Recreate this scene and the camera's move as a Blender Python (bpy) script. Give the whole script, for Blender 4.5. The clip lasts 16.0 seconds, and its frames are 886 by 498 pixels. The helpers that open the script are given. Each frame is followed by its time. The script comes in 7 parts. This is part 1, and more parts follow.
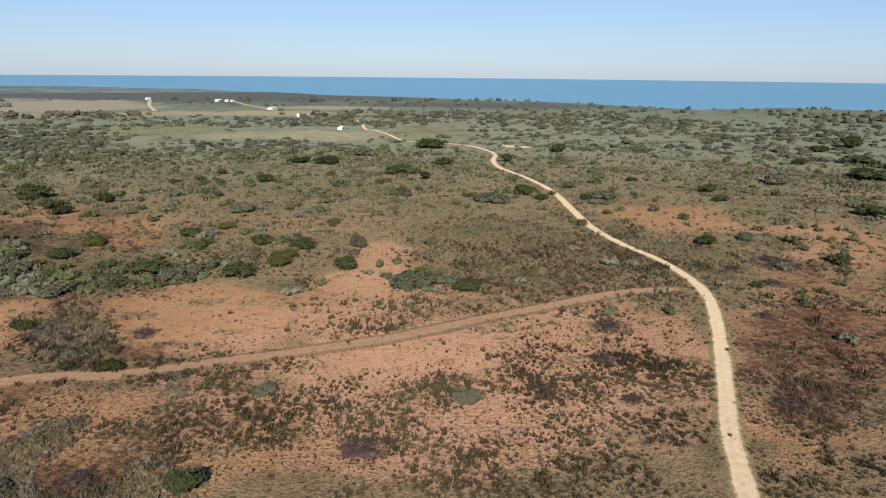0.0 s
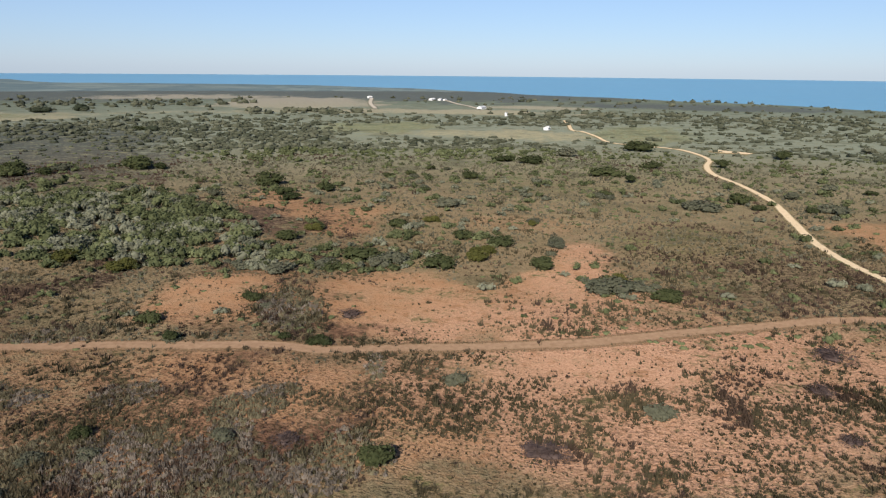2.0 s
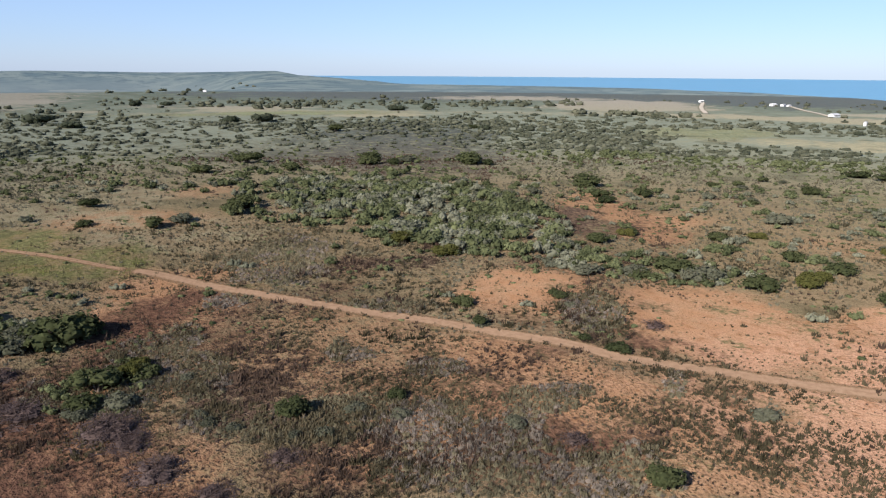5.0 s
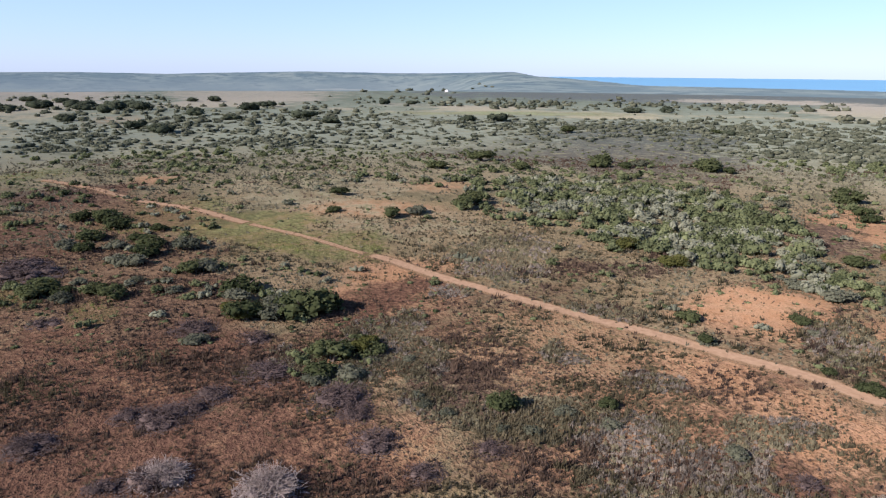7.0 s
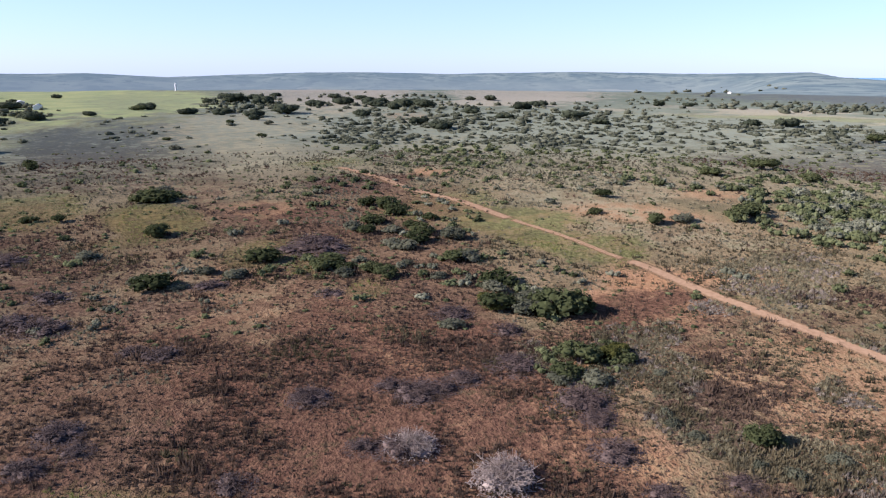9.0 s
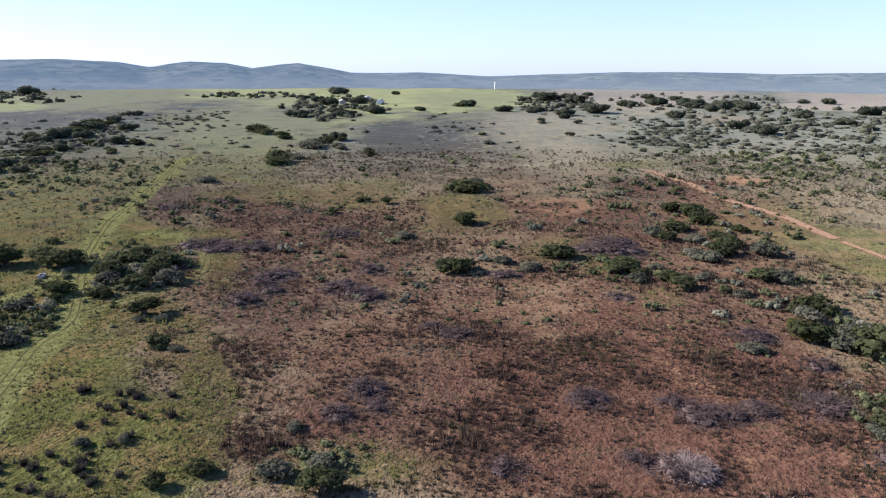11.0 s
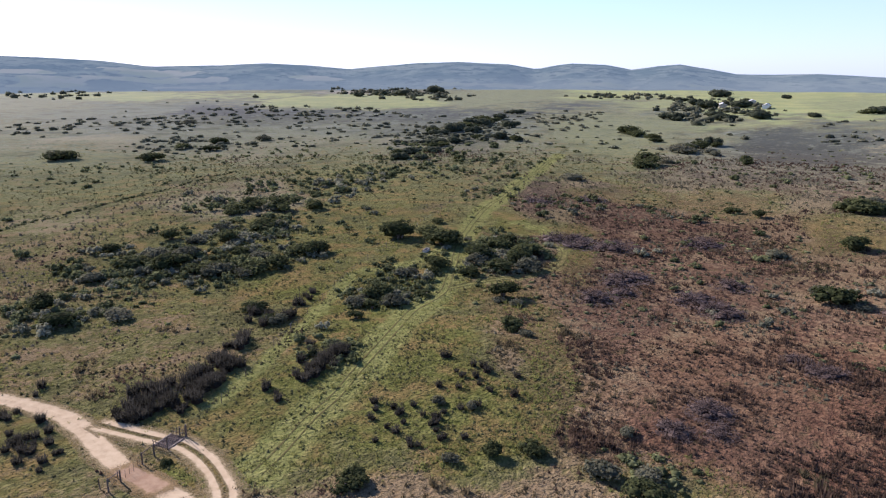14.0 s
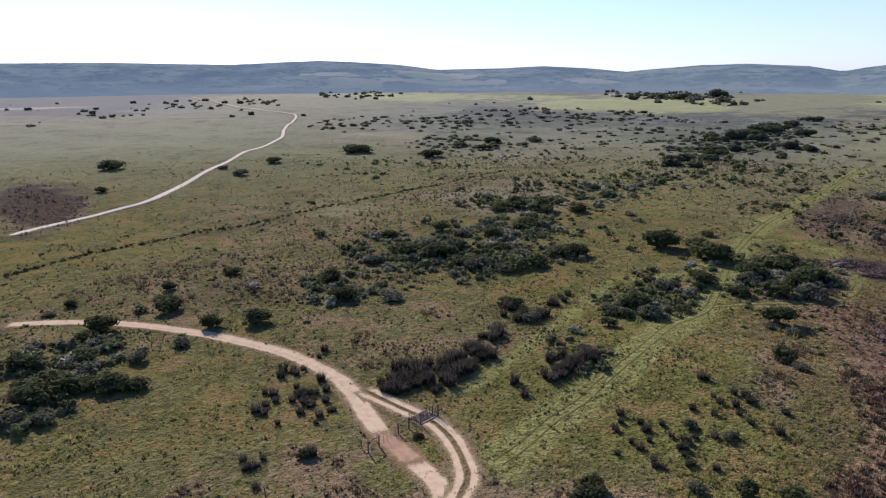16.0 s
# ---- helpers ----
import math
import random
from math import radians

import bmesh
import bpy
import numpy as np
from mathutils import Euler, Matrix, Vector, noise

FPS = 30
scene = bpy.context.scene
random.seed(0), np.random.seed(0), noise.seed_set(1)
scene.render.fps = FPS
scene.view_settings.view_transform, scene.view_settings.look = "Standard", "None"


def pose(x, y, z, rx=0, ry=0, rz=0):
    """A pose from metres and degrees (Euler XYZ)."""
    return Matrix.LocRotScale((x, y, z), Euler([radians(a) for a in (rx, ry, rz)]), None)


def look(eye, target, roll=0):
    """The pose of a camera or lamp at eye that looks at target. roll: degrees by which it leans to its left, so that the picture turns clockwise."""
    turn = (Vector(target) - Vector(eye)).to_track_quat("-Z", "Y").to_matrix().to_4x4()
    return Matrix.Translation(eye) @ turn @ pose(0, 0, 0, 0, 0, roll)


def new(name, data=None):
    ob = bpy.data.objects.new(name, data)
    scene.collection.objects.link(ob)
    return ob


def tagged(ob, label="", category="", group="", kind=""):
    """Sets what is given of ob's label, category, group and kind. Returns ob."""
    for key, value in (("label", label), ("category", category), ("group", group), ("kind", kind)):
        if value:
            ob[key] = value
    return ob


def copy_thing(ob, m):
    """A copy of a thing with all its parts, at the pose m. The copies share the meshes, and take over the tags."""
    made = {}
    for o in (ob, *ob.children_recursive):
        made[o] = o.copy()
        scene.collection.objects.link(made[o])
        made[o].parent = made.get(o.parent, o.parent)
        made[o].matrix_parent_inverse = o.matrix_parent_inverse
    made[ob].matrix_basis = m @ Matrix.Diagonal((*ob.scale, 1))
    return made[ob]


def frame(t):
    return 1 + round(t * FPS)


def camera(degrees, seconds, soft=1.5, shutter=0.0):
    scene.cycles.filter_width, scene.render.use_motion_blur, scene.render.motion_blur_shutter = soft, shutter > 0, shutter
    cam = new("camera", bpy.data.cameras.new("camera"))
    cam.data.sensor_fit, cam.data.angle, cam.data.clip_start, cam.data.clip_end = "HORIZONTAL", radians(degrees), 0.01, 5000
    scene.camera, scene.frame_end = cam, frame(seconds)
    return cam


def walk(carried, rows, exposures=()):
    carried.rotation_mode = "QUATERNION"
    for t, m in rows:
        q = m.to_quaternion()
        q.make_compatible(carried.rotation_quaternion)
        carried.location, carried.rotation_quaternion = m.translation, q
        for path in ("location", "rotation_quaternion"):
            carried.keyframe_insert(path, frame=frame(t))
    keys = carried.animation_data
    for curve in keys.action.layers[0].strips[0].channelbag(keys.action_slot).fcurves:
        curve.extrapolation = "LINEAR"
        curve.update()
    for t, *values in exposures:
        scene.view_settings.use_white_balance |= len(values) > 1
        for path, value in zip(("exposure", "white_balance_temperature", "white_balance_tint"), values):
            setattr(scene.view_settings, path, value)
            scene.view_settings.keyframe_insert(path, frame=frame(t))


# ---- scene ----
cam = camera(64.77, 16.0, soft=1.2)

# ---- the lie of the land: azimuth in degrees, turning left from +y ----
EYE_Z = 50.0
COAST_AZ = [-180, -60, -26, -20, -12, -4, 3, 9, 15, 22, 30, 38, 45, 49, 53, 60, 180]
COAST_R = [1150, 1150, 1200, 1060, 1180, 1270, 1380, 1480, 1720, 1980, 2250, 2350, 2450, 3000, 3100, 4900, 4900]
HILL_AZ = [-180, -177, -173.5, -165, -150, -130, 44, 46, 49, 53, 58, 66, 71.5, 78, 82, 88, 93, 99, 103.5, 106, 109, 112, 114.5, 116.5, 118.5, 120, 122, 124, 126.6, 128, 129.3, 131.5, 135.5, 138.5, 141.5, 144, 147, 150.3, 154, 158.8, 162, 165, 168, 170.5, 175, 180]
HILL_Z = [93, 96, 96, 88, 40, 0, 0, -2, 0, 9, 12, 24, 30, 20, 12, 20, 18, 2, -12, -2, 11, 6, 8, 38, 64, 54, 33, 62, 70, 56, 37, 66, 80, 74, 56, 37, 58, 72, 60, 53, 85, 98, 108, 100, 85, 93]


def sstep(a, b, v):
    k = np.clip((v - a) / (b - a), 0, 1)
    return k * k * (3 - 2 * k)


def ground_z(x, y):
    """Height of the land at (x, y), in metres; takes numbers or arrays."""
    x, y = np.asarray(x, float), np.asarray(y, float)
    r = np.hypot(x, y) + 1e-6
    az = np.degrees(np.arctan2(-x, y))
    z = 0.7 * np.sin(x / 31 + 0.6) * np.sin(y / 27 + 1.1) + 0.45 * np.sin(x / 13.0 + y / 17.0)
    z = z + 1.1 * np.sin(x / 83 - y / 61 + 0.4)
    # the shallow valley beyond the fence
    d = (x + 0.62 * y + 60) / 1.18
    z = z - 7 * sstep(10, 130, d) * sstep(560, 260, d) * sstep(-40, -140, y)
    z = z * (1 - 0.6 * sstep(500, 1200, r))
    # the plain ends at a wide valley with hills behind it, and at the coast
    inland = sstep(43, 46, az) + sstep(-130, -150, az)
    vale = sstep(56, 66, az) + sstep(-130, -150, az)
    hill = np.interp(az, HILL_AZ, HILL_Z)
    rise = sstep(2900, 4500, r)
    z = z - 110 * sstep(1650, 2700, r) * vale * (1 - rise) + hill * rise * inland
    ridge = np.interp(az, [44, 47, 49.4, 53, 55], [0, 2, 6, 23, 24]) * sstep(2100, 2950, r) * sstep(66, 54, az)
    z = z + ridge * (az > 0)
    z = z - 34 * sstep(4560, 4850, r)
    coast = np.interp(az, COAST_AZ, COAST_R)
    return z - 26 * sstep(1.0, 1.16, r / coast) * sstep(55.5, 53.5, az) * sstep(-150, -120, az)

# ---- lines of the tracks and fences, and places of the shrubs: x, y, half width ----
SANDY_TRACK = [(-88.4, 737.6), (-77.3, 676.1), (-66.2, 604.2), (-56, 592.4), (-42.1, 565.3), (-28.4, 528.4), (-5.3, 513.2), (16.9, 497), (30, 468.8), (33.4, 438.9), (29.1, 398.2), (30.2, 363.4), (39.5, 329), (46.6, 295.6), (49, 261), (51.1, 229.6), (55.5, 205.6), (60.8, 189), (63, 169.1), (61.9, 153.4), (57.6, 136.7), (51.5, 117.9), (45.8, 101.6), (41.4, 88.5), (30, 45), (22, 15), (8, -15), (-8, -41), (-17, -53), (-23.5, -61.5), (-26.4, -66.6), (-26.9, -70.4), (-26.2, -75), (-24.6, -81.9), (-24, -91.1), (-23.8, -100.7), (-22, -108.5), (-16.4, -120.3), (-7.5, -131.5), (2.5, -141.3), (13.1, -149.3), (23.9, -154.2), (34.2, -156.6)]
DAMP_PATCH = [(-24.2, -86.4), (-24.3, -84.6), (-24.7, -81.7), (-25.4, -78.8), (-25.9, -76.2), (-26.2, -74.4)]
GATE_LOOP = [(-21.5, -57.5), (-28.3, -66.5), (-30.7, -69.7), (-31.9, -73.5), (-32.7, -79.5), (-32.1, -85.3), (-29.8, -90.1), (-27.2, -96), (-25.4, -100.6)]
RED_TRACK = [(58.9, 159.9), (50, 159.5), (40, 157.2), (28.4, 151.9), (14.8, 143.8), (2.3, 135.2), (-8.9, 128.8), (-19.4, 124.9), (-29.4, 121.1), (-38.6, 116.8), (-46.9, 112.2), (-54.8, 108.1), (-64.3, 107), (-77.2, 103.5), (-94.3, 99.7), (-111.9, 92.5), (-125.9, 87.3), (-144.2, 82.8), (-167.3, 78.1), (-176.5, 73.7)]
RED_FAINT = [(-176.5, 73.7), (-186.3, 69), (-213, 60.2), (-230.3, 53.8)]
RED_TRACK_FAR = [(-230.3, 53.8), (-241.4, 48.9), (-274.7, 35.3), (-306.1, 18.5), (-347.9, -0.8), (-355.4, -7.3)]
FAR_ROAD = [(50.9, -250.9), (37.3, -269.7), (20.2, -286.3), (6.4, -300.7), (-8, -343.4), (-27.4, -396.4), (-54.1, -467.7), (-81.9, -536.1), (-103.7, -648.6), (-142.1, -808.5), (-136.8, -870), (-103, -1059), (-60, -1483)]
GRASS_TRACK = [(-368.9, -273.4), (-283.4, -224.6), (-212.4, -186.1), (-168, -160), (-143.4, -143.2), (-120.1, -123.4), (-104.2, -110.4), (-90.8, -104.8), (-74.9, -94.4), (-63, -87), (-55.3, -82.4), (-48.2, -79), (-40.1, -74.1), (-35.9, -71.9)]
GRASS_LOOP = [(-160.3, -155.2), (-168.7, -148), (-169.7, -134.6), (-152.5, -112.9), (-137.1, -104.2), (-127.4, -104.7), (-118.8, -108.2), (-106.6, -111.1)]
FENCE_WALK = [(-135.8, -140.7), (-118.5, -131.3), (-109.2, -131.5), (-97.4, -136), (-82.2, -123.4), (-67, -110.3), (-51.7, -99.1), (-39.7, -93)]
FENCE_LINE = [(-7.2, -75), (-16.3, -79.4), (-20.7, -81.8), (-23, -82.5)]
FENCE_LINE_UP = [(-32.9, -87.4), (-41.5, -92.6), (-57.5, -104.7), (-87.9, -129.8), (-106.1, -141), (-128.4, -153.4), (-148.4, -166.3), (-161.8, -172.2)]
SAND_PATCH = [(38.5, 492.6), (45.8, 485.6), (55.1, 481), (62.2, 476.5)]
THIN_PATH = [(117.7, 282.5), (141.2, 288), (171.4, 299.8), (194.2, 301.9)]
FARM_ROAD = [(-332.5, 1129.7), (-293.9, 1048.4), (-249.3, 956.4), (-212.8, 882.6)]
FARM_LANE = [(-461.2, 1125.4), (-413.3, 1003), (-376.4, 919.8), (-336.1, 831.7)]
FIELD_EDGE = [(42.5, -202.3), (29.4, -213.2), (12.5, -226.1), (-7.6, -238.6), (-30, -241.6), (-61.6, -265.9), (-88.9, -278.5), (-124.5, -302.1), (-161.2, -316)]
SHRUBS_A = [(-80.9, 316.1, 4.4), (-131.9, 267.2, 3.9), (-132.5, 239.4, 4.3), (-69.5, 239.9, 5.1), (-76.8, 208.4, 2.9), (-101.6, 180.7, 3.9), (-99.8, 197.6, 2.3), (-52.8, 199, 3.5), (-40, 194.9, 4.2), (-24.3, 199.7, 3.3), (-25, 176.1, 3.7), (-51.4, 170.1, 4.7), (-18.9, 346.1, 8.7), (-7.2, 324.5, 3.4), (0.8, 383.5, 6.5), (6, 159.5, 3.2), (33.6, 286.9, 4.7), (40.2, 278.1, 3.2), (35.8, 393.2, 4.5), (56.3, 309.5, 3.8), (73.4, 450.2, 6.5), (96.4, 215.1, 3.8), (111.7, 189, 3.6), (115.1, 297.6, 4.6), (112.6, 278.4, 3.7), (158.3, 251.4, 5.6), (158.5, 327.8, 7)]
SHRUBS_B = [(201.9, 394.1, 5.1), (281.7, 487.9, 10.6), (212.9, 345.1, 11.2), (242.1, 405.3, 9.8), (247.3, 459.8, 6.3), (-162.8, 273.1, 7.2), (-117.5, 306.4, 3.2), (-107.1, 313.4, 3.1), (-89.9, 275.3, 2.7), (-104.4, 270.1, 2.7), (-81.5, 129, 2.1), (-56.6, 110.9, 2.3), (-31, 76.2, 2.9), (82, 210, 3.8), (-48.9, 424.9, 8.6), (-64.1, 390.8, 7.9), (-81, 396.5, 6.4), (-8.7, 476.8, 11.5), (134.5, 511.4, 5.3), (74.9, 331.5, 4), (88.9, 323.1, 2.6), (-95.4, 111.8, 2.8), (-56.1, 110.7, 1.9), (-82.5, 56.6, 3), (-54.3, 75.7, 2)]
SHRUBS_C = [(-101.6, 180.2, 3.3), (-76.5, 207.6, 3.1), (-221.7, 135.9, 5.6), (-162.1, 271.4, 5.2), (-74.5, 71.1, 1.7), (-74, 170.8, 5.4), (-64.4, 171.7, 4.6), (-87.2, 150.3, 4.4), (-76.4, 159.9, 3.7), (-67.1, 166.4, 3.7), (-138.4, 43.7, 6.7), (-138.9, 37.1, 4.2), (-140.4, 30.9, 4.1), (-140.3, 48.9, 3.8), (-214.1, 21.8, 4.6), (-206.4, 30, 4.9), (-216.5, 4.2, 3.5), (-178.5, -8, 4.3), (-170, -2.4, 3.1), (-166.2, 7.7, 3.6), (-178.1, 27.4, 3.8), (-158.1, 34.7, 4.6), (-111.7, 39.6, 3.9), (-110.6, 46.9, 2.8)]
SHRUBS_D = [(-81.8, 56.8, 2.8), (-84.5, 104.6, 2), (-195.3, 15.3, 3.7), (-216.4, 12.2, 3.3), (-212.4, 97.3, 3.8), (-260.2, 97.1, 4), (-231, 83.9, 3), (-214.2, 107.8, 4.9), (-216.2, 128.5, 4.8), (-341.3, 213.9, 8.1), (-296.9, 210.3, 5.3), (-320.3, 174.6, 6.5), (-287, 255.1, 6.1), (-275, 262, 4.5), (-254, 300, 9), (-222.5, -61, 4.6), (-166.4, -47.9, 4.9), (-169.2, -52.2, 2.8), (-277.3, -76.3, 7.9), (-299.2, -77.2, 4.9), (-321.5, -189.4, 6.5), (-396.3, -209.9, 9.5), (-431.2, -215.9, 6.9), (-107, 35.3, 3.1), (-243.9, 14.6, 5), (-229.6, 6.2, 4.8), (-203.9, 19.1, 4.3), (-210.8, 30.3, 4.4), (-182.2, -6.5, 3.8)]
SHRUBS_E = [(-172.4, 4.7, 3.2), (-176.2, -2.6, 3), (-178.5, 30.5, 3.8), (-187.5, -24.7, 4.7), (-241.1, -96.2, 3), (-242.6, -106.6, 3), (-127.5, -154, 6.2), (-131.2, -139.4, 5.5), (-137, -151.3, 4.2), (-129.4, -123.7, 4.5), (-140.1, -125.1, 3.9), (-140.1, -116.1, 4.6), (-130.9, -107.5, 4.3), (-124.5, -111.3, 3.5), (-117, -114.8, 3), (-115.2, -123.7, 3.1), (-105.4, -125, 3.4), (-91.1, -117.8, 3.7), (-83.1, -115.1, 2.9), (-89.3, -110, 2.9), (-98.7, -110.9, 2.1), (-101.1, -157.4, 4.4), (-87.1, -154.3, 3.4), (-104.2, -193.2, 5), (-110.3, -191.3, 3.4), (-74.1, -162.8, 4), (-74, -179.7, 5), (-69.9, -165.1, 3.3), (-77.7, -154.2, 3.3), (-64.9, -116.2, 2.6)]
SHRUBS_F = [(-65.9, -127, 2.8), (-281.6, -77.1, 6.7), (-481.8, -300.8, 10), (-325, -191.7, 6.1), (-859.4, -242.6, 9.9), (-65, -69.9, 1.3), (-67.7, -65.5, 1.2), (-67.9, -42.9, 2.6), (-71.3, -38.2, 2.5), (-66.9, -35.7, 2.8), (-65.4, -52.1, 1.9), (-61, -55.2, 1.6), (-96.5, -82.9, 2.2), (-95.7, -78.7, 1.6), (-44.3, -62.8, 1.7), (-118.8, -226, 3.8), (-113.4, -226.8, 3.2), (-123.2, -219.5, 3.8), (-135, -209.4, 3.1), (-55.6, -57.6, 1.4), (-79, -46.2, 1.5), (-132.6, -139.3, 4.9), (2.3, -153.1, 3.1), (-12.8, -176.6, 2.6), (-5.4, -138.8, 2.6), (-13.6, -137.9, 3.4), (0.6, -131.3, 2.2), (15.4, -144.9, 3.7), (7.8, -125.8, 2.2), (16.5, -129, 3)]
SHRUBS_G = [(19.6, -117.5, 3.6), (22.9, -118.9, 2.7), (11.7, -114.6, 3.1), (25.9, -128.4, 2.9), (15.4, -116, 2.7), (23.6, -108.3, 2.9), (19.8, -106.7, 2.5), (-63.9, -117.8, 2.3), (-13.2, -82.4, 1.1), (-28.7, -81.9, 0.9), (-33.9, -144.8, 3.8), (-34.2, -160.1, 3.4), (-43.3, -141.3, 3.8), (-73.6, -159.3, 4.4), (-81.3, -155, 4.4), (-99.2, -159.5, 4.6), (-68.1, -173.5, 4.7), (-60.6, -180.4, 4.8), (-49.6, -176.5, 3.8), (-61.6, -199.5, 3.1), (-107.3, -193.5, 5.5), (-135.1, -209, 3.4), (-119.6, -229.2, 4.2), (-125.3, -218, 4.5), (-151.7, -399.8, 6.9), (-112.7, -433.3, 10.7), (-33.8, -358.5, 4.8), (-27.4, -379.3, 2.9), (-56.3, -397.9, 4.4), (27.5, -404.6, 7.4)]
SHRUBS_H = [(26.3, -323.5, 2.9), (-42.9, -61.8, 2.4), (-112.2, -99.2, 3.4), (-95.6, -82.4, 1.8)]
SHRUBS_J = [(-220.4, 0, 3.7), (-220.5, 19.5, 3.4), (-182.2, 27.2, 3.1), (-152.1, 31.9, 3.5), (-146.3, 38, 3.7), (-115, 43.1, 2.4), (-254.6, 12.7, 5.4), (-264.2, 6.3, 4.4), (-233.8, 26, 2.8), (-288.3, -72.3, 5), (-289.7, -80.5, 4), (-332.2, -195.9, 8.3), (-476.3, -291, 6.5), (-462, -268.1, 6.2), (-404.6, -195.4, 5.2), (-447.2, -212.8, 4.1), (-384.8, -165.4, 4.2), (-373, -406.5, 7.3), (-425.7, -422, 9.9), (-458.9, -437.2, 9.4), (-460.8, -423.3, 6.7), (-305.1, -325.3, 4.4), (-352.3, -338.8, 4.9), (-364.7, -314.5, 4.8), (-263.8, -319.2, 4.8), (-298.7, -326.1, 4.4), (-263.9, -266.7, 3.7), (-470.1, -285.6, 6.4), (-437.7, -251.8, 5.4), (-405.5, -210.2, 5.3)]
SHRUBS_K = [(-399, -189.4, 4.4), (-346.4, -191.6, 4.3), (-369.4, -157.9, 3.3), (-508.8, -126.6, 3.5), (-638.4, -71.8, 5.3), (-511.4, -62.5, 3.8), (-635.9, -103.3, 4.3), (-188.9, -446.5, 5.2), (-199.4, -426.7, 5.5), (-255.3, -459, 7.8), (-218.6, -455, 5.9), (-260.9, -595, 7.5), (-125, -212.8, 3.1), (-109.8, -223.7, 2.9), (-90.2, -185.7, 3.5), (-68.2, -183.2, 4.3), (-79, -200.5, 3.3), (-82.1, -191.1, 2.8), (-95.2, -202, 2.8), (-86.7, -171.9, 3), (-149.9, -161.4, 2.4), (-117, -128.7, 2.2), (-111.4, -121.6, 1.8), (-125.2, -119.7, 3.6), (-133.8, -113.7, 3.6), (-147.8, -129.8, 2.7), (-86.9, -118.1, 1.8), (-84.4, -111.2, 1.6), (-77.7, -107.8, 1.8), (-90.4, -113.1, 1.6)]
SHRUBS_L = [(-98.9, -121.4, 1.5), (-304.8, 272.7, 6.8), (-275.8, 274, 5.8), (-258.8, 308.5, 8), (-241.4, 302, 3.9), (-87.6, 269.5, 2.4), (-25, 203.5, 3.1), (-16.1, 283.7, 3.1), (-22.7, 358.9, 3.3), (6.8, 162.9, 2.8), (-127.2, 261.4, 2.7), (-141, 250, 3.8), (-163, 234.5, 3.3), (-168.1, 224.8, 2.8), (-64.1, 110.9, 1.5), (-84.1, 130.9, 1.5), (55, 304.4, 3.4), (57.9, 278.1, 2.6), (-398.8, 478.8, 6.7), (-453.6, 368.2, 7.3), (-109.3, 345.2, 2.4), (-100.2, 345.2, 2.4), (-111.9, 321.6, 2.6), (3.3, -158.8, 2.7), (2, -168.6, 2), (17.5, -140.8, 2.1), (22.1, -113.4, 3.9), (7.9, -113.5, 2.3), (16.1, -123.7, 2.4), (13.7, -133.7, 1.5)]
SHRUBS_M = [(-33.9, -164.7, 2.3), (-34.8, -148.1, 2.2), (22.4, -165.5, 1.7)]
SHRUBS = SHRUBS_J + SHRUBS_K + SHRUBS_L + SHRUBS_M + SHRUBS_A + SHRUBS_B + SHRUBS_C + SHRUBS_D + SHRUBS_E + SHRUBS_F + SHRUBS_G + SHRUBS_H
GREY_SHRUBS_J = [(-199.6, 12.2, 4.8), (-132.1, 19.3, 3.1), (-88.4, 45.9, 1.5), (-84.5, 47.8, 1.4), (-91.3, 46.4, 1.3), (-76.4, 64.2, 2), (-74, 56.1, 1.6), (-76.5, 52.8, 1.2), (-69.7, 67.3, 1.8), (-108.2, 45.8, 1.7), (-104.7, 51.5, 1.5), (-178.3, 14.2, 2.5), (-163.1, 20.5, 2.6), (-165.9, -42.6, 2.7), (-259.9, -190, 6.5), (-177.3, -37.7, 3.1), (-173.7, -29.5, 3.6), (-196.1, -73.2, 3.9), (-96.5, -165.8, 2.1), (-87.3, -163.6, 3.5), (-108.4, -97.1, 1.7), (-109.5, -92.9, 1.8), (-450.5, -108.2, 4.6), (-24.5, 190.5, 2), (35, 291.8, 3.9), (3.7, 168.9, 1.7), (-76.5, 125.6, 1.5), (-43.6, -146.4, 2.1), (26.1, -159.9, 1.7), (17.1, -108.8, 1.6)]
GREY_SHRUBS = GREY_SHRUBS_J + [(-6.2, 161.7, 6.3), (-0.8, 165.2, 4.2), (19.9, 276, 8.4), (-28.5, 104.9, 2.5), (4.7, 103.9, 2.9), (-79.3, 160.7, 4.5), (-98.1, 150.9, 3.8), (-18.8, 280.3, 3.4), (-15, 278.6, 3.7), (-36, 229.8, 2.7), (-105.2, 34.2, 2.9), (-103.6, 39.7, 3.2), (65.1, 280.6, 6.9), (-84.6, 104.9, 2.4), (-151.9, 210.9, 3.2)]
